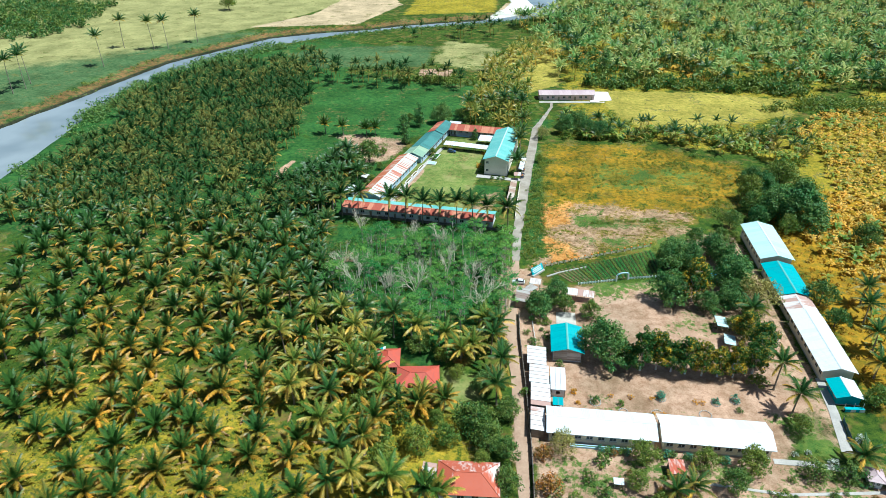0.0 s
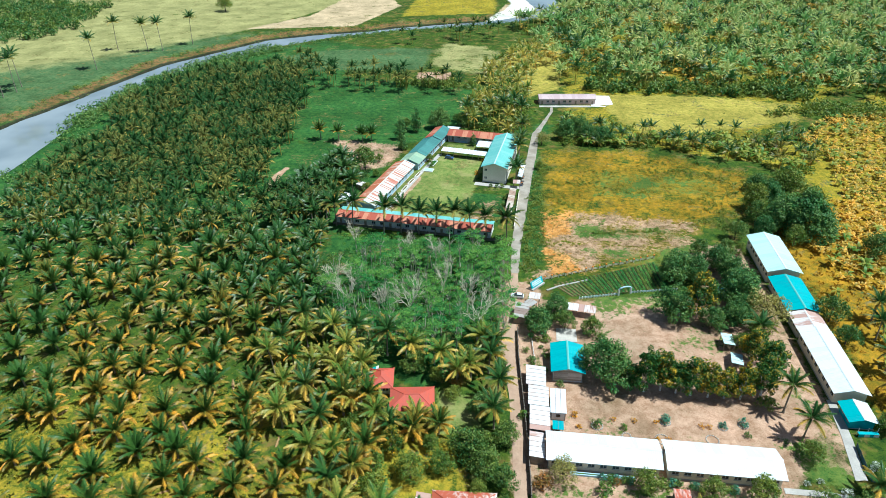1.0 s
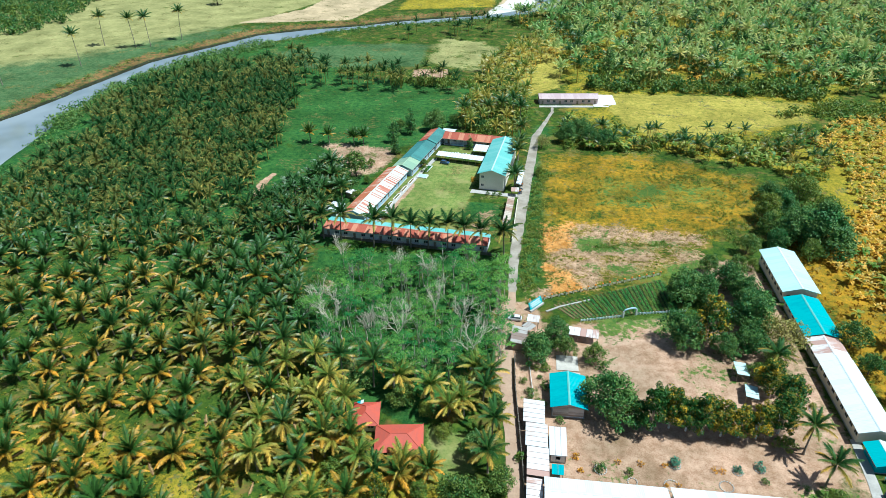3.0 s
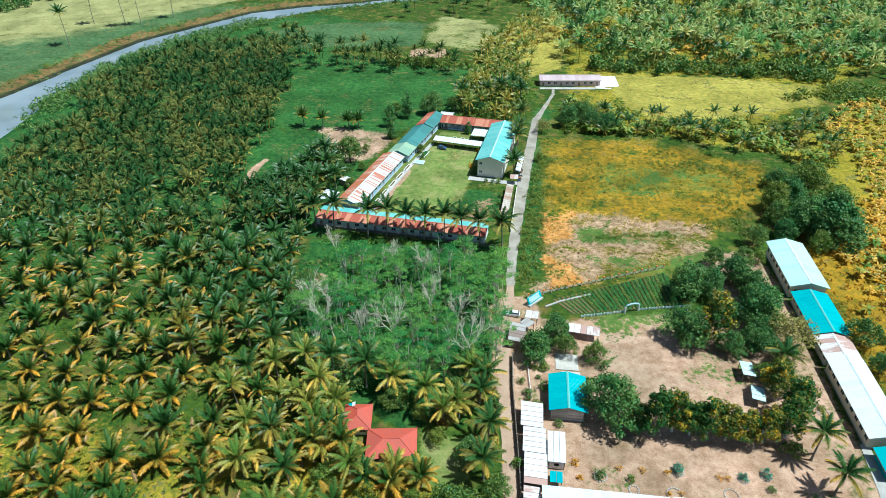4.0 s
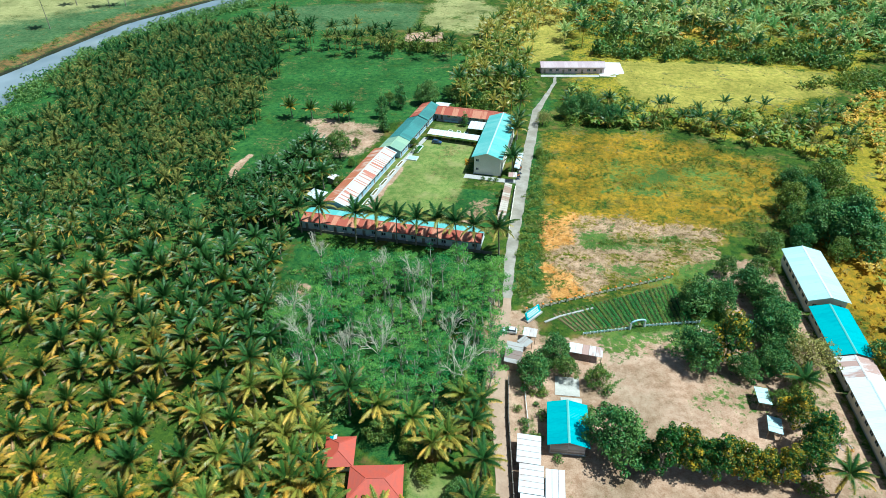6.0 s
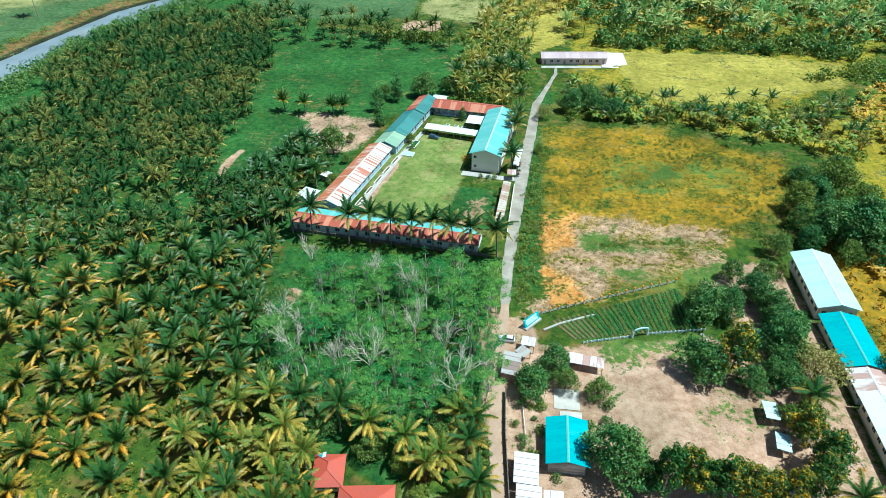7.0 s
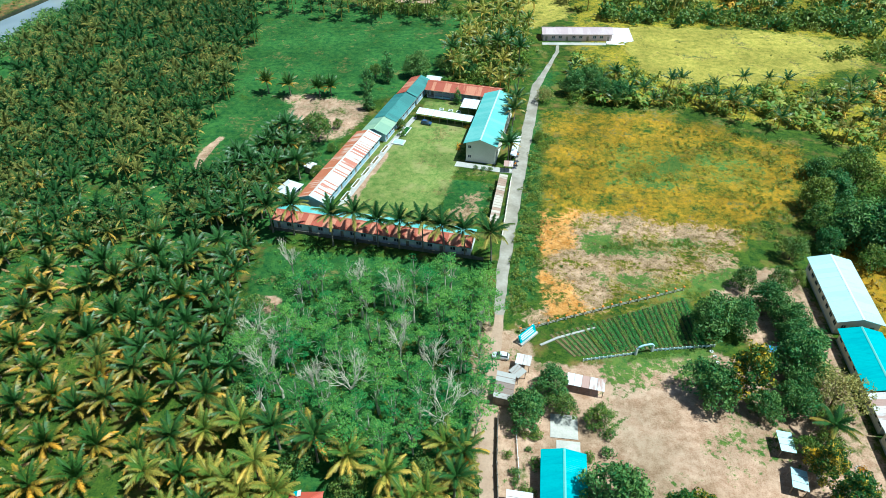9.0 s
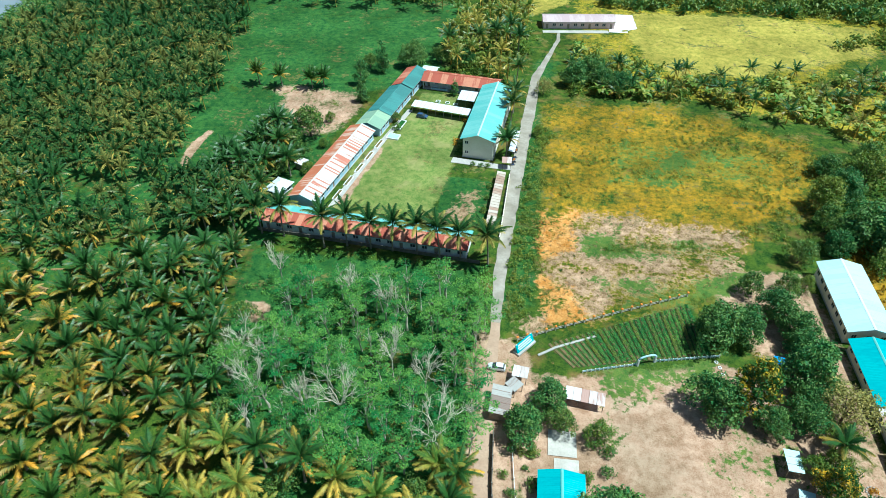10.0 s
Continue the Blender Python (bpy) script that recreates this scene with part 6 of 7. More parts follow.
for k, x, y, s in [("pine", -51.3, 311, 1.25), ("shade", -40.4, 317, 1.1), ("pine", -57.2, 300, 1.1), ("pine", -54, 287, 0.9), ("mango", -66, 262, 1.3), ("mango", -65, 247, 0.85), ("bright", -61, 241, 0.6), ("mango", -69, 253, 0.9), ("pine", -21.6, 295.2, 0.65), ("mango", -39.6, 274.6, 0.42), ("shrub", -38.4, 269.5, 1.2),
                   ("bright", -62, 272, 0.5), ("bright", -60, 256, 0.5), ("mango", -70, 238, 0.8), ("mango", -57, 314, 0.7), ("mango", -20, 318, 0.9), ("bright", -10, 322, 0.8), ("bright", -6, 312, 0.6), ("mango", -30, 321, 0.8), ("shrub", -10.8, 251, 0.7), ("shrub", -8.2, 250.6, 0.7), ("shrub", -6.0, 250.5, 0.7),
                   ("brightshrub", -4.6, 240, 0.8), ("brightshrub", -4.8, 234, 0.8), ("brightshrub", -5.4, 228, 0.8), ("bright", 9.0, 271, 0.5), ("olive", 10.5, 300, 0.8), ("shade", 22, 308, 1.05), ("shade", 32, 306, 1.0), ("shade", 28, 312, 1.1), ("shade", 38, 304, 0.9)]:
    tree(k, x, y, s)
tree("giant", 101, 223.5, 0.95), tree("giant", 97, 246, 0.62), tree("bright", 90, 240, 1.5), tree("bright", 105, 252, 1.7), tree("mango", 88, 231, 0.9), tree("shade", 88, 221, 0.9), tree("bright", 110, 240, 1.5), tree("mango", 108, 262, 1.1), tree("shade", 96, 258, 0.9)
tree("bright", 96, 214, 1.0), tree("mango", 77, 216, 0.9), tree("mango", 120, 208, 1.0)

for x, y in scatter([(-90, 208), (-70, 212), (-67, 224), (-70, 240), (-70, 262), (-80, 264), (-88, 250)], 4.6, 0.6, 0.9):
    if math.hypot(x + 65.5, y - 226) < 7:
        continue
    coconut_palm(x, y, rng.uniform(4.5, 7), rng.uniform(0.9, 1.1), "green", group="palms round the school")
# ---- undergrowth ----
pts = np.concatenate([scatter(NEAR, 2.35, 0.95, 0.9), scatter(GROVE, 2.4, 0.9, 0.9)])
yellow = pts[:, 1] - 0.3 * (pts[:, 0] + 80) < 122 + rng.normal(size=len(pts)) * 22
for some, what, mat in ((pts[yellow], "low yellow-green weeds on the sunny plantation floor", M_WEED_GOLD), (pts[~yellow], "low weeds and grass tufts on the plantation floor", M_WEED)):
    mass("undergrowth", what, "undergrowth", WEEDS, some, rng.uniform(0.35, 1.25, len(some)), np.zeros(len(some)), mat)
pts = scatter([(12, 286), (56, 292), (96, 272), (88, 245), (66, 224), (14, 232), (11, 262)], 1.9, 0.9, 0.85)
mass("dry_grass", "golden dry grass tufts over the fallow field", "grass", WEEDS, pts, rng.uniform(0.25, 0.6, len(pts)), np.full(len(pts), -0.12), M_DRYGRASS)
pts = np.concatenate([scatter([(12, 230), (64, 228), (58, 206), (24, 191), (12, 188)], 4.5, 0.9, 0.6), scatter([(50, 356), (100, 380), (140, 368), (120, 346), (76, 332)], 6, 0.9, 0.4)])
mass("dry_grass", "scattered weeds on the cleared brown plot", "grass", WEEDS, pts, rng.uniform(0.3, 0.8, len(pts)), np.full(len(pts), -0.15), M_WEED)
pts = scatter([(9, 230), (64, 228), (60, 206), (24, 191), (10, 186)], 1.5, 0.9, 0.8)
mass("dead_stalks", "dead brown stalks and straw on the cleared plot", "straw", WEEDS, pts, rng.uniform(0.2, 0.5, len(pts)), np.full(len(pts), -0.1), M_STRAW)
pts = scatter([(90, 222), (91, 125), (128, 120), (150, 190), (150, 240), (125, 255)], 2.4, 0.9, 0.85)
mass("dry_grass", "orange dry grass and weeds on the eastern slope", "grass", WEEDS, pts, rng.uniform(0.5, 1.6, len(pts)), np.full(len(pts), -0.15), M_DRYGRASS)
SPOTS = [(36.9, 252.8, 6.5), (26, 259.4, 4.5), (37.2, 268.1, 5), (65.5, 272.2, 9), (72, 245, 5.5), (75, 236, 6), (78.5, 252.3, 6), (17, 256.7, 5), (13, 243.8, 5), (52, 252, 3), (20, 240, 5), (60, 284, 6), (84, 268, 6), (68, 229, 5)]
pts = np.array([(x + rng.normal() * w * 0.75, y + rng.normal() * w * 0.42) for x, y, w in SPOTS for _ in range(int(w * w * 1.1))])
mass("field_weeds", "patches of taller green weeds in the fallow field", "weeds", CLUMPS, pts, rng.uniform(0.16, 0.42, len(pts)), np.full(len(pts), -0.15), M_WEED_GREEN)
pts = np.array([(x, 214.0 + 0.17 * (x - 20) + rng.normal() * 0.9) for x in rng.uniform(28, 54, 150)])
mass("field_weeds", "strip of green grass across the cleared brown plot", "weeds", CLUMPS, pts, rng.uniform(0.12, 0.28, len(pts)), np.full(len(pts), -0.1), M_WEED_GREEN)
FALLEN = [frond_arrays(4.4, 0.06, 0.15, 12, 0.8, rng) for _ in range(3)]
pts = scatter(NEAR, 6.0, 0.95, 0.22)
mass("fallen_fronds", "dry fallen palm fronds on the plantation floor", "fallen frond", FALLEN, pts, rng.uniform(0.6, 1.0, len(pts)), np.full(len(pts), 0.35), M_STRAW)
pts = scatter([(-62, 188), (-44, 186), (-30, 195), (-3, 193), (-2, 204), (-34, 207), (-62, 209)], 2.6, 0.9, 0.75)
mass("grove_scrub", "bright green scrub between the grove and the school wall", "scrub", CLUMPS, pts, rng.uniform(0.25, 0.7, len(pts)), np.full(len(pts), -0.1), M_GROVE)
pts = scatter([(58, 222), (88, 224), (98, 262), (96, 280), (70, 292), (88, 250)], 3.6, 0.9, 0.8)
mass("field_edge_scrub", "green and yellow scrub at the edge of the dry field", "scrub", CLUMPS, pts, rng.uniform(0.2, 0.8, len(pts)), np.full(len(pts), -0.1), M_TREE_LIGHT)

# ---- garden plot, fences, gate, vehicles, small things ----


def along(a, b, z=0.0):
    """Pose at a with local x towards b, and the distance."""
    return Matrix.Translation((a[0], a[1], z)) @ Matrix.Rotation(math.atan2(b[1] - a[1], b[0] - a[0]), 4, "Z"), math.dist(a, b)


def planting_bed(a, b, i):
    m, ln = along(a, b)
    ob = thing("planting_bed", "raised vegetable bed with a row of green plants" if i > 3 else "raised bed of reddish soil with few seedlings", "vegetable bed", m, "vegetable beds")
    bm = bmesh.new()
    n = max(3, int(ln / 1.2))
    rows = []
    for j in range(n + 1):
        x = ln * j / n
        d = 0.06 * noise.noise((x, i * 3.1, 0))
        rows.append([bm.verts.new(p) for p in ((x, -0.48 + d, -0.1), (x, -0.28 + d, 0.16 + d), (x, 0.28 + d, 0.16 - d), (x, 0.48 + d, -0.1))])
    for p, q in zip(rows, rows[1:]):
        for k in range(3):
            bm.faces.new((p[k], q[k], q[k + 1], p[k + 1]))
    bm.faces.new(rows[0][::-1]), bm.faces.new(rows[-1])
    part("soil", finish(bm, "soil", M_BED), ob)
    if i > 0:
        k = int(ln * (11 if i > 5 else 2.0))
        cen = np.stack([rng.uniform(0.2, ln - 0.2, k), rng.normal(size=k) * 0.20, np.full(k, 0.26)], 1)
        v, t, a_ = leaf_cloud(cen, np.full(k, 0.26), 9, 0.13, rng, 0.3, 0.8)
        tagged(part("crop", mesh_from("crop", v, t, M_GROVE if i % 3 else M_TREE_LIGHT, a_), ob), kind="stuff")


M_BED = plain("garden_soil", (0.20, 0.13, 0.06), (0.10, 0.11, 0.035), 0.8, 5.0, 0.95)
SOUTH, NORTH = ((18.5, 174.6), (48.6, 182.0)), ((12.8, 180.6), (47.0, 197.6))
for i in range(27):
    f = (i + 0.5) / 27
    s = (SOUTH[0][0] + f * (SOUTH[1][0] - SOUTH[0][0]), SOUTH[0][1] + f * (SOUTH[1][1] - SOUTH[0][1]))
    q = (NORTH[0][0] + f * (NORTH[1][0] - NORTH[0][0]), NORTH[0][1] + f * (NORTH[1][1] - NORTH[0][1]))
    planting_bed(s, q, i)


def post_fence(label, pts, gap, high, post_mat, rail_mat, cap_mat=None, rails=(0.35, 0.8)):
    ob = thing("fence", label, "fence", Matrix.Identity(4))
    post = slab("post", -0.1, 0.1, -0.1, 0.1, -0.2, high, post_mat, 0.02)
    cap = slab("cap", -0.27, 0.27, -0.27, 0.27, high, high + 0.42, cap_mat, 0.1) if cap_mat else None
    for a, b in zip(pts, pts[1:]):
        m, ln = along(a, b)
        n = max(1, round(ln / gap))
        for i in range(n + 1):
            p = part("post", post, ob, m @ Matrix.Translation((ln * i / n, 0, 0)))
            if cap:
                part("cap", cap, p, None, "orange painted cap")
        for z in rails:
            rail = once(("frail", round(ln / n, 2), rail_mat.name), lambda: slab("rail", 0.1, ln / n - 0.1, -0.04, 0.04, 0, 0.1, rail_mat, 0.01))
            for i in range(n):
                part("rail", rail, ob, m @ Matrix.Translation((ln * i / n, 0, z)))
    return ob


M_ORANGE = plain("orange_paint", (0.75, 0.26, 0.03), (0.62, 0.20, 0.03), 0.6, 5.0, 0.6)
post_fence("white post fence with orange caps along the vegetable plot", [(6.2, 180.9), (17.1, 186.4), (30.6, 192.7), (47.0, 200.2)], 2.6, 1.15, M_CREAM, M_CONCRETE, M_ORANGE)
post_fence("white and blue picket fence in front of the vegetable plot", [(20.8, 173.6), (32.6, 177.0)], 0.95, 0.85, M_WHITE_WALL, M_BLUE_WALL, rails=(0.25, 0.6))
post_fence("white and blue picket fence beside the earth yard", [(37.0, 178.5), (51.2, 181.6)], 0.95, 0.85, M_WHITE_WALL, M_BLUE_WALL, rails=(0.25, 0.6))
post_fence("low white rail fence inside the compound wall", [(7.4, 142.4), (6.4, 152.4), (6.0, 158)], 1.9, 0.9, M_WHITE_WALL, M_WHITE_WALL, rails=(0.3, 0.65))
ribbon("kerb", [(11.0, 177.2), (15, 180.0), (24.0, 184.4)], [0.55, 0.55, 0.5], 0.22, M_CONCRETE, "raised concrete kerb at the corner of the vegetable plot", "kerb", 0.03)


def arch(a, b):
    m, ln = along(a, b)
    ob = thing("garden_arch", "white and turquoise painted entrance arch of the vegetable plot", "arch", m)
    pier = slab("pier", -0.22, 0.22, -0.22, 0.22, -0.2, 2.1, M_WHITE_WALL, 0.03)
    for x in (0, ln):
        part("pier", pier, ob, Matrix.Translation((x, 0, 0)))
    path = [(ln / 2 - ln / 2 * math.cos(math.pi * i / 8), 0, 2.0 + 0.75 * math.sin(math.pi * i / 8)) for i in range(9)]
    v, t = tube_arrays(path, [0.24] * 9, 6)
    part("bow", mesh_from("bow", v, t, M_BLUE_WALL), ob)


arch((32.9, 177.0), (36.7, 178.5))


def sign_wall():
    m, ln = along((6.4, 176.8), (9.9, 181.2))
    ob = thing("welcome_sign", "slanted turquoise and white welcome sign at the road corner", "sign", m)
    part("board", slab("board", 0, ln, -0.12, 0.12, 0, 2.1, M_TURQ_PAINT, 0.03), ob, Matrix.Translation((0, 0, 0.5)) @ Matrix.Rotation(radians(-24), 4, "X"))
    part("plinth", slab("plinth", -0.2, ln + 0.2, -0.6, 1.1, -0.2, 0.5, M_CONCRETE, 0.04), ob)
    bar_m = Matrix.Translation((0, 0, 0.5)) @ Matrix.Rotation(radians(-24), 4, "X")
    for z, x0, x1 in ((1.5, 0.6, 0.75), (0.95, 0.4, 0.9), (0.4, 0.7, 0.6)):
        part("bar", slab("bar", x0, ln - x1, -0.16, -0.125, z, z + 0.3, M_WHITE_WALL), ob, bar_m)
    for x in (0.4, ln - 0.4):
        part("post", slab("post", x - 0.12, x + 0.12, 0.75, 1.0, -0.1, 2.5, M_WHITE_WALL, 0.02), ob)


sign_wall()


def loft(name, sections, material):
    """A closed body through cross sections, each a list of as many points."""
    bm = bmesh.new()
    rows = [[bm.verts.new(p) for p in s] for s in sections]
    n = len(sections[0])
    for a, b in zip(rows, rows[1:]):
        for i in range(n):
            j = (i + 1) % n
            bm.faces.new((a[i], a[j], b[j], b[i]))
    bm.faces.new(rows[0][::-1]), bm.faces.new(rows[-1])
    return finish(bm, name, material)


def wheel_meshes(r, w):
    def build():
        tyre = bmesh.new()
        bmesh.ops.create_cone(tyre, cap_ends=True, segments=16, radius1=r, radius2=r, depth=w)
        bmesh.ops.bevel(tyre, geom=[e for e in tyre.edges if len(e.link_faces) == 2 and e.calc_face_angle() > 1], offset=r * 0.15, segments=1, affect="EDGES")
        rim = bmesh.new()
        bmesh.ops.create_cone(rim, cap_ends=True, segments=12, radius1=r * 0.6, radius2=r * 0.55, depth=w * 1.06)
        return finish(tyre, "tyre", M_DARK), finish(rim, "rim", M_STEEL)
    return once(("wheel", r, w), build)


M_STEEL = plain("dull_steel", (0.45, 0.45, 0.46), (0.35, 0.35, 0.36), 1.0, 8.0, 0.35, metal=0.8)
M_SILVER = plain("silver_car_paint", (0.66, 0.68, 0.70), (0.60, 0.62, 0.64), 0.4, 8.0, 0.25, spec=0.6, stain=0.08)
M_NAVY = plain("dark_blue_car_paint", (0.05, 0.10, 0.20), (0.04, 0.08, 0.16), 0.4, 8.0, 0.25, spec=0.6, stain=0.08)


def car(x, y, rz, paint, label):
    ob = thing("car", label, "car", Matrix.Translation((x, y, 0.07)) @ Matrix.Rotation(radians(rz), 4, "Z"))

    def ring(px_, half, z0, z1, inset):
        return [(px_, -half, z0), (px_, -half - 0.02, (z0 + z1) / 2), (px_, -half + inset, z1), (px_, half - inset, z1), (px_, half + 0.02, (z0 + z1) / 2), (px_, half, z0)]
    part("body", loft("body", [ring(-1.95, 0.68, 0.4, 0.85, 0.06), ring(-1.8, 0.78, 0.25, 0.98, 0.06), ring(-0.9, 0.82, 0.22, 1.0, 0.05), ring(0.8, 0.82, 0.22, 0.98, 0.05), ring(1.6, 0.78, 0.25, 0.86, 0.08), ring(1.95, 0.66, 0.35, 0.72, 0.08)], paint), ob)
    part("cabin", loft("cabin", [ring(-1.7, 0.70, 0.97, 1.0, 0.02), ring(-1.45, 0.72, 0.96, 1.42, 0.14), ring(0.15, 0.72, 0.96, 1.46, 0.14), ring(1.0, 0.72, 0.93, 0.97, 0.03)], M_GLASS), ob, None, "dark window glass")
    part("roof", loft("roof", [ring(-1.42, 0.58, 1.41, 1.46, 0.04), ring(-0.6, 0.60, 1.44, 1.51, 0.05), ring(0.15, 0.58, 1.44, 1.50, 0.05)], paint), ob)
    tyre, rim = wheel_meshes(0.32, 0.2)
    for wx in (-1.2, 1.2):
        for wy in (-0.74, 0.74):
            w = part("wheel", tyre, ob, Matrix.Translation((wx, wy, 0.3)) @ Matrix.Rotation(radians(90), 4, "X"))
            part("rim", rim, w)
    lamp = once("headlight", lambda: slab("headlight", -0.04, 0.04, -0.16, 0.16, -0.07, 0.07, M_WHITE_WALL, 0.02))
    for wy in (-0.5, 0.5):
        part("headlight", lamp, ob, Matrix.Translation((1.93, wy, 0.62)))


car(2.0, 172.4, 176, M_SILVER, "small silver hatchback parked beside the road")
car(-31.0, 278.4, -12, M_NAVY, "dark blue car parked on the school lawn")


def motorbike(x, y, rz, paint):
    ob = thing("motorbike", "small parked motorbike beside the road", "motorbike", Matrix.Translation((x, y, 0.07)) @ Matrix.Rotation(radians(rz), 4, "Z"), "parked motorbikes")
    tyre, rim = wheel_meshes(0.29, 0.1)
    for wx in (-0.6, 0.62):
        w = part("wheel", tyre, ob, Matrix.Translation((wx, 0, 0.28)) @ Matrix.Rotation(radians(90), 4, "X"))
        part("rim", rim, w)
    part("body", once(("bike", paint.name), lambda: loft("body", [[(-0.7, -0.1, 0.5), (-0.7, 0.1, 0.5), (-0.7, 0.08, 0.72), (-0.7, -0.08, 0.72)], [(0, -0.14, 0.25), (0, 0.14, 0.25), (0, 0.13, 0.66), (0, -0.13, 0.66)], [(0.5, -0.12, 0.45), (0.5, 0.12, 0.45), (0.42, 0.1, 0.95), (0.42, -0.1, 0.95)]], paint)), ob)
    part("seat", once("seat", lambda: slab("seat", -0.7, 0.1, -0.14, 0.14, 0.68, 0.8, M_DARK, 0.04)), ob)
    part("handlebar", once("bar", lambda: slab("handlebar", 0.38, 0.44, -0.34, 0.34, 0.98, 1.03, M_STEEL, 0.015)), ob)


for i in range(7):
    motorbike(1.6 + 0.07 * i * 1.2 + (i % 2) * 0.25, 252.2 + 1.35 * i + (i > 3) * 1.5, 15 + 12 * (i % 3), (M_NAVY, M_DARK, M_ORANGE)[i % 3])


def bed_box(x, y, rz, L, W, fill, label, rim=M_WHITE_WALL, high=0.32):
    """A kerbed planter: four rim pieces round a fill."""
    ob = thing("planter", label, "planter", Matrix.Translation((x, y, 0)) @ Matrix.Rotation(radians(rz), 4, "Z"), "kerbed planters")
    for s in (-1, 1):
        part("kerb", slab("kerb", -L / 2, L / 2, -0.12, 0.12, -0.15, high, rim, 0.03), ob, Matrix.Translation((0, s * (W / 2 - 0.12), 0)))
        part("kerb", slab("kerb", -0.12, 0.12, -W / 2 + 0.245, W / 2 - 0.245, -0.15, high, rim, 0.03), ob, Matrix.Translation((s * (L / 2 - 0.12), 0, 0)))
    part("fill", slab("fill", -L / 2 + 0.2, L / 2 - 0.2, -W / 2 + 0.2, W / 2 - 0.2, -0.1, high - 0.1, fill), ob)


for i, (x, y) in enumerate([(-43.6, 259.6), (-45.3, 252.3), (-46.9, 245.4), (-48.6, 238.2), (-50.2, 231.0)]):
    bed_box(x + 1.1, y, 77.3, 5.2, 1.3, M_BED, "white-kerbed flower planter beside the classroom walkway")
bed_box(-38.6, 264.6, -10, 4.2, 3.2, M_BLUE_WALL, "white-rimmed pale blue garden pond", high=0.45)
bed_box(-37.6, 272.5, 77, 6.0, 2.2, M_WEED, "planted kerbed bed beside the walkway")
for x, y in [(-27, 290), (-23.5, 289.4), (-20.5, 288.6)]:
    bed_box(x, y, -10, 1.6, 1.4, M_WEED, "small white-rimmed flower planter on the lawn")

M_BLUE = sheeting("blue_tarpaulin", (0.02, 0.22, 0.60), (0.03, 0.28, 0.66), (0.02, 0.12, 0.3), 0.4, 0.5)
lean_to("tarpaulin_shelter", "small shelter roofed with bright blue tarpaulin", 63.6, 180.0, 85, 3.4, 2.8, 1.7, 2.0, M_BLUE)


def old_tyre(x, y, i):
    bm = bmesh.new()
    rows = []
    for a in range(16):
        c, s = math.cos(TAU * a / 16), math.sin(TAU * a / 16)
        rows.append([bm.verts.new(((0.34 + 0.12 * math.cos(TAU * b / 6)) * c, (0.34 + 0.12 * math.cos(TAU * b / 6)) * s, 0.11 + 0.12 * math.sin(TAU * b / 6))) for b in range(6)])
    for a in range(16):
        for b in range(6):
            bm.faces.new((rows[a][b], rows[(a + 1) % 16][b], rows[(a + 1) % 16][(b + 1) % 6], rows[a][(b + 1) % 6]))
    ob = tagged(new("old_tyre", finish(bm, "old_tyre", M_WHITE_WALL)), "old tyre painted white lying on the earth", "tyre", "painted tyres")
    ob.matrix_basis = Matrix.Translation((x, y, 0))


for i, (x, y) in enumerate([(50.3, 180.0), (50.8, 178.5), (51.1, 176.7)]):
    old_tyre(x, y, i)


def stone_ring(x, y, r):
    """A round flower plot edged with painted stones."""
    ob = thing("flower_plot", "round flower plot edged with pale stones", "flower plot", Matrix.Translation((x, y, 0)), "stone-edged plots")
    me = once("stone", lambda: slab("stone", -0.2, 0.2, -0.14, 0.14, -0.1, 0.2, M_CONCRETE, 0.06))
    n = int(TAU * r / 0.55)
    for i in range(n):
        a = TAU * i / n
        part("stone", me, ob, Matrix.Translation((r * math.cos(a), r * math.sin(a), 0)) @ Matrix.Rotation(a + 1.57 + rng.uniform(-0.3, 0.3), 4, "Z"))


for x, y, r in [(38.2, 124.6, 1.2), (22, 121.5, 1.3), (56.2, 125.5, 1.1), (51.3, 124.2, 1.0), (36.6, 118.9, 1.5), (48, 120, 1.4), (28.5, 119, 1.0), (73.5, 152, 1.1), (74.2, 144.8, 1.2)]:
    stone_ring(x, y, r)


def block_wall(label, pts, high, material, gap=2.6):
    ob = thing("compound_wall", label, "wall", Matrix.Identity(4))
    for a, b in zip(pts, pts[1:]):
        m, ln = along(a, b)
        n = max(1, round(ln / gap))
        w = ln / n
        panel = slab("panel", 0.16, w - 0.16, -0.08, 0.08, -0.2, high, material, 0.02)
        pier = slab("pier", -0.16, 0.16, -0.16, 0.16, -0.2, high + 0.2, material, 0.03)
        for i in range(n):
            part("panel", panel, ob, m @ Matrix.Translation((w * i, 0, 0)))
            part("pier", pier, ob, m @ Matrix.Translation((w * i, 0, 0)))


block_wall("concrete block wall along the earth track, its shadow in the dark colour", [(7.3, 84), (6.4, 103.9), (5.0, 122), (2.9, 144.4), (2.4, 156)], 1.5, M_SHADOW_WALL)
# The dark colour here stands in for the strip of ground shade.
block_wall("dark weathered perimeter wall before the school, ground shade in its colour", [(-67, 212.7), (-34.0, 209.2), (-4.5, 206.0)], 1.0, M_SHADOW_WALL, 3.0)
block_wall("whitewashed wall between the school and the road", [(-0.2, 216), (1.0, 246)], 1.2, M_CREAM, 3.0)


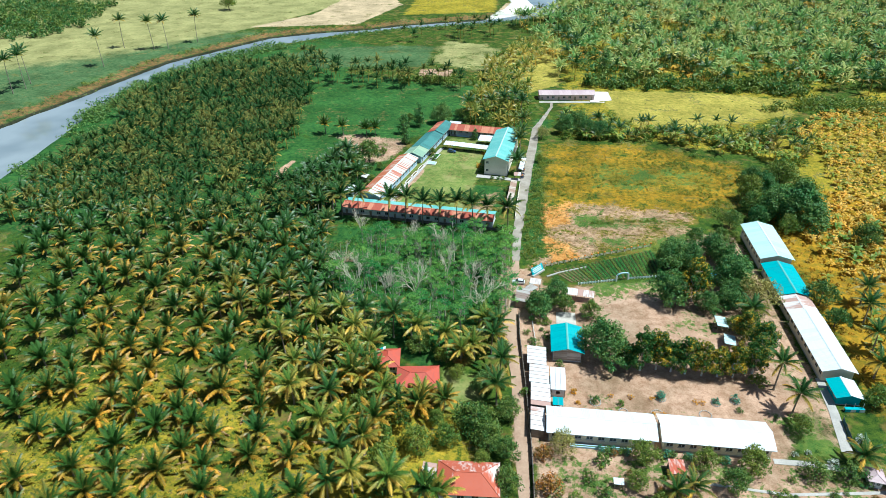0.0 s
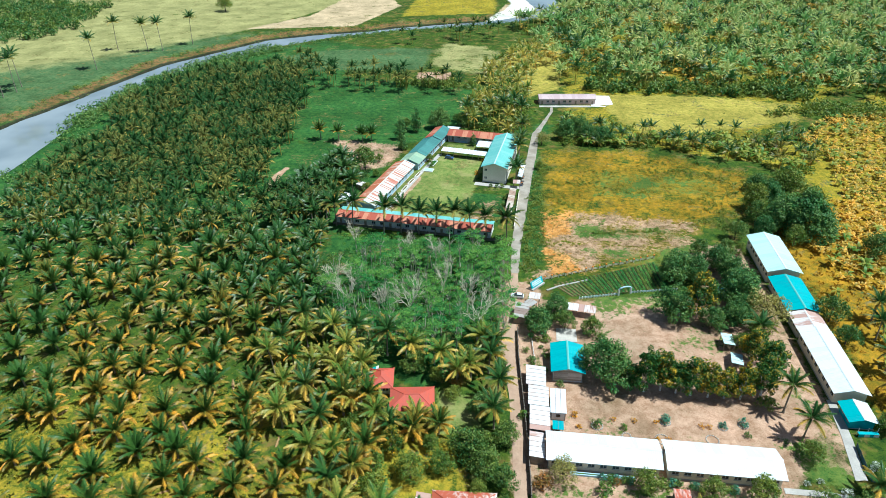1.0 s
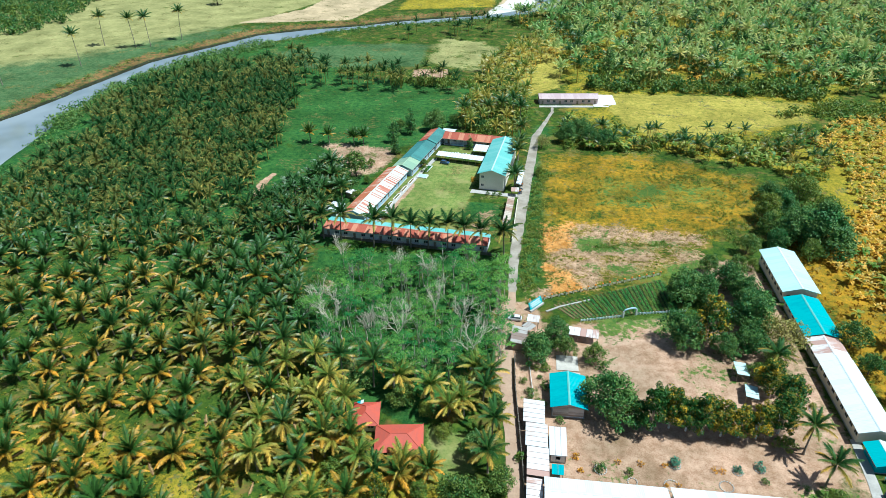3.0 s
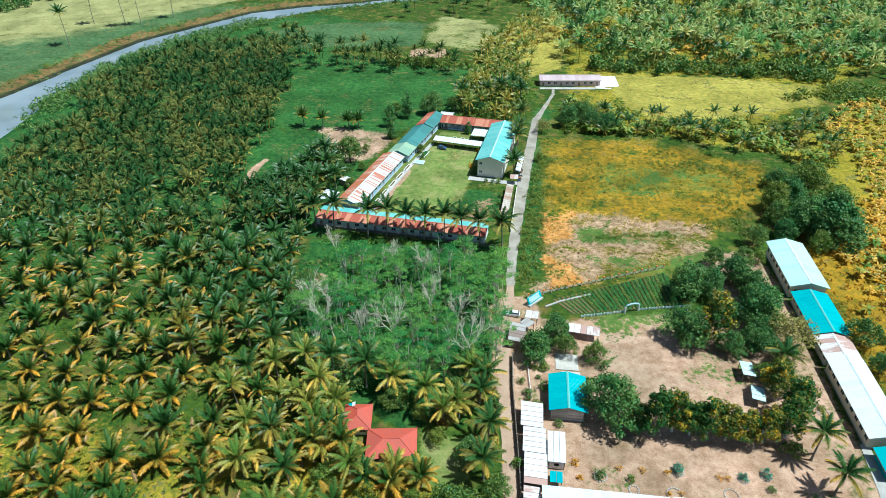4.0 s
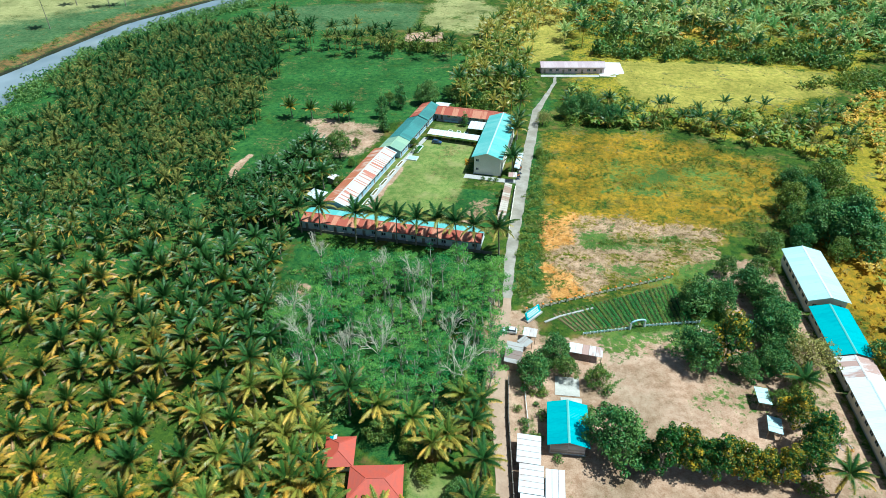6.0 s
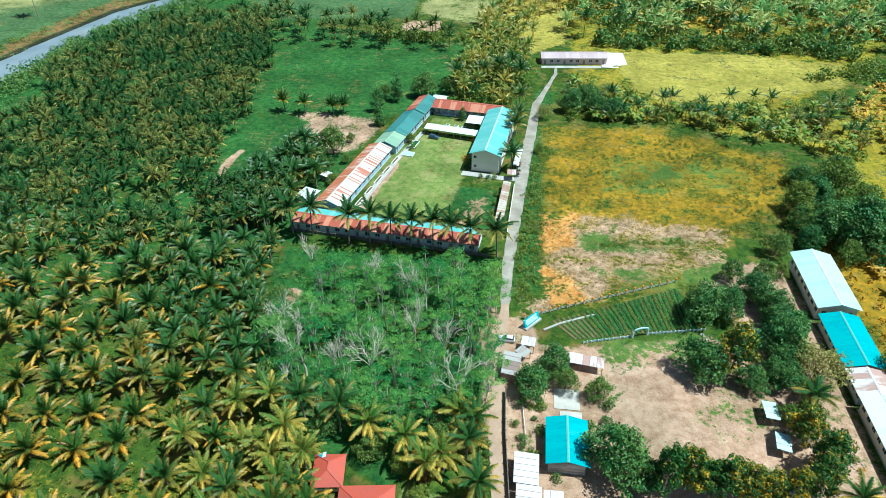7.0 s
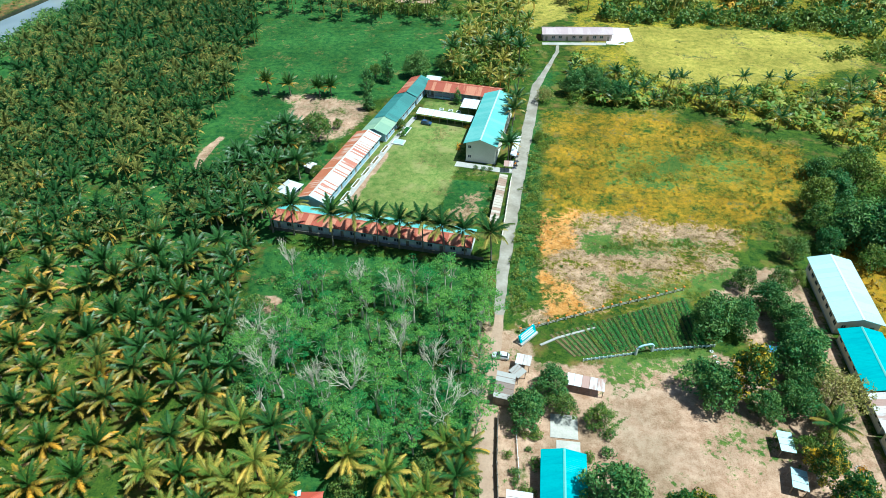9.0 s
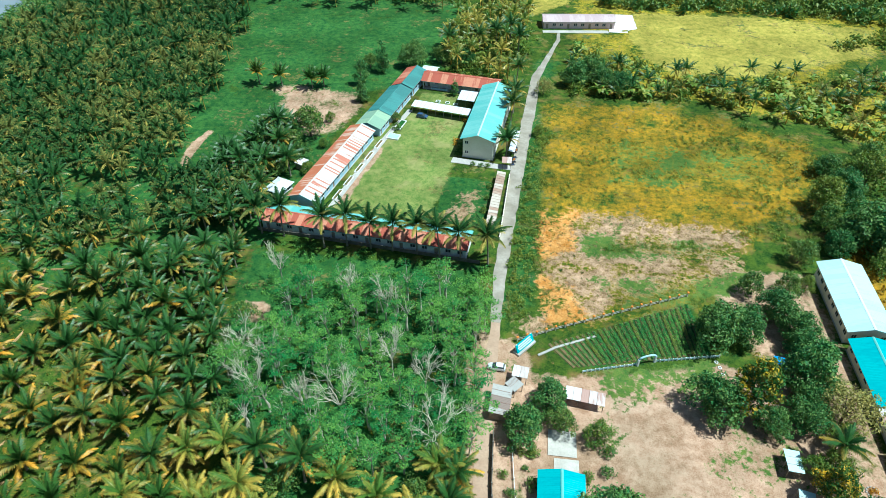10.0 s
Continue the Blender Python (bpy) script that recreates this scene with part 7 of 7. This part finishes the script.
def plank_material():
    k = Nodes("weathered_plank", 0.9, 0.0, 0.2)
    c = k.mix(k.chance(), (0.66, 0.63, 0.58), (0.34, 0.28, 0.22))
    grain = k.noise(3.0, k.node("ShaderNodeMapping", Vector=k.local(), Scale=(1.0, 0.15, 4.0)).outputs[0], 4.0)
    k.colour(k.mix(k.span(grain, 0.4, 0.7, 0.0, 0.5), c, (0.22, 0.18, 0.14)))
    return k.bump(grain, 0.3, 0.01).m


def plank_cladding(house, x, half, eave, rise, material):
    """Lapped boards over a gable end that faces local -x, up into the gable."""
    z = 0.35
    while z < eave + rise - 0.5:
        w = half if z < eave - 0.1 else half * (1 - (z + 0.28 - eave) / rise)
        for side in (-1, 1):
            a, b = (0.012, w) if side > 0 else (-w, -0.012)
            if w > 0.4:
                part("plank", slab("plank", -0.03, 0.0, a, b, 0.0, 0.27, material, 0.006), house, Matrix.Translation((x, 0, z)) @ Matrix.Rotation(radians(-3), 4, "Y"))
        z += 0.28


plank_cladding(STILTED, -5.02, 3.55, 3.75, 0.9, plank_material())


def market_stall(x, y, rz):
    ob = thing("market_stall", "turquoise serving counter with white panels beside the canteen", "stall", Matrix.Translation((x, y, 0)) @ Matrix.Rotation(radians(rz), 4, "Z"))
    part("counter", slab("counter", -2.3, 2.3, -0.45, 0.45, 0.95, 1.05, M_TURQ_PAINT, 0.02), ob)
    panel = slab("panel", -0.62, 0.62, -0.04, 0.04, 0.05, 0.93, M_WHITE_WALL, 0.015)
    dark = slab("panel", -0.72, 0.72, -0.03, 0.03, 0.05, 0.93, M_TURQ_PAINT, 0.015)
    for px_, me in ((-1.55, dark), (-0.3, panel), (1.0, dark), (1.85, panel)):
        part("panel", me, ob, Matrix.Translation((px_ * 0.98, -0.34, 0)))
    post = slab("post", -0.05, 0.05, -0.05, 0.05, -0.1, 2.3, M_WHITE_WALL, 0.01)
    for px_ in (-2.2, 0.0, 2.2):
        part("post", post, ob, Matrix.Translation((px_, 0.3, 0)))


market_stall(83.6, 125.2, 5)


def net_fence(pts, high, material):
    ob = thing("net_fence", "dark teal netting fence sagging between thin posts", "fence", Matrix.Identity(4))
    post = slab("post", -0.05, 0.05, -0.05, 0.05, -0.2, high + 0.1, M_WOOD, 0.01)
    for a, b in zip(pts, pts[1:]):
        m, ln = along(a, b)
        n = max(1, round(ln / 2.4))
        for i in range(n):
            w = ln / n
            bm = bmesh.new()
            rows = []
            for j in range(7):
                f = j / 6
                sag, sway = 0.22 * math.sin(math.pi * f), 0.14 * noise.noise((a[0] + f * 3, a[1] + i * 2.0, 1))
                rows.append([bm.verts.new((w * f, sway * k / 2 + t_, 0.02 + (high - sag) * k / 2)) for t_ in (-0.012, 0.012) for k in range(3)])
            for p, q in zip(rows, rows[1:]):
                for k in (0, 1, 3, 4):
                    bm.faces.new((p[k], q[k], q[k + 1], p[k + 1]))
                bm.faces.new((p[2], q[2], q[5], p[5]))
            part("net", finish(bm, "net", material), ob, m @ Matrix.Translation((w * i, 0, 0)))
            part("post", post, ob, m @ Matrix.Translation((w * i, 0, 0)))
    return ob


net_fence([(79.7, 121.5), (79.0, 115.6), (79.0, 109.0)], 1.5, plain("dark_teal_net", (0.015, 0.07, 0.09), (0.02, 0.10, 0.12), 0.8, 6.0, 0.7))
lean_to("awning", "long white awning over the roadside motorbikes", 1.6, 263.0, 84.5, 13.0, 2.0, 2.3, 2.6, R_WHITE)
bed_box(22.0, 106.6, 0, 14.0, 0.8, M_WEED, "low pale turquoise planter along the classroom wall", rim=M_BLUE_WALL, high=0.5)
roof_panel = thing("roof_panel", "small turquoise and white panel lying on the red roof", "panel", Matrix.Translation((-33.6, 132.4, 3.05)) @ Matrix.Rotation(radians(8), 4, "Z") @ Matrix.Rotation(radians(-22), 4, "Y"))
part("sheet", slab("sheet", -0.9, 0.9, -0.6, 0.6, 0.0, 0.05, M_TURQ_PAINT, 0.01), roof_panel)
part("sheet", slab("sheet", -0.4, 0.4, -0.6, 0.6, 0.055, 0.09, M_WHITE_WALL, 0.01), roof_panel, Matrix.Translation((0.5, 0, 0)), "white sheet")
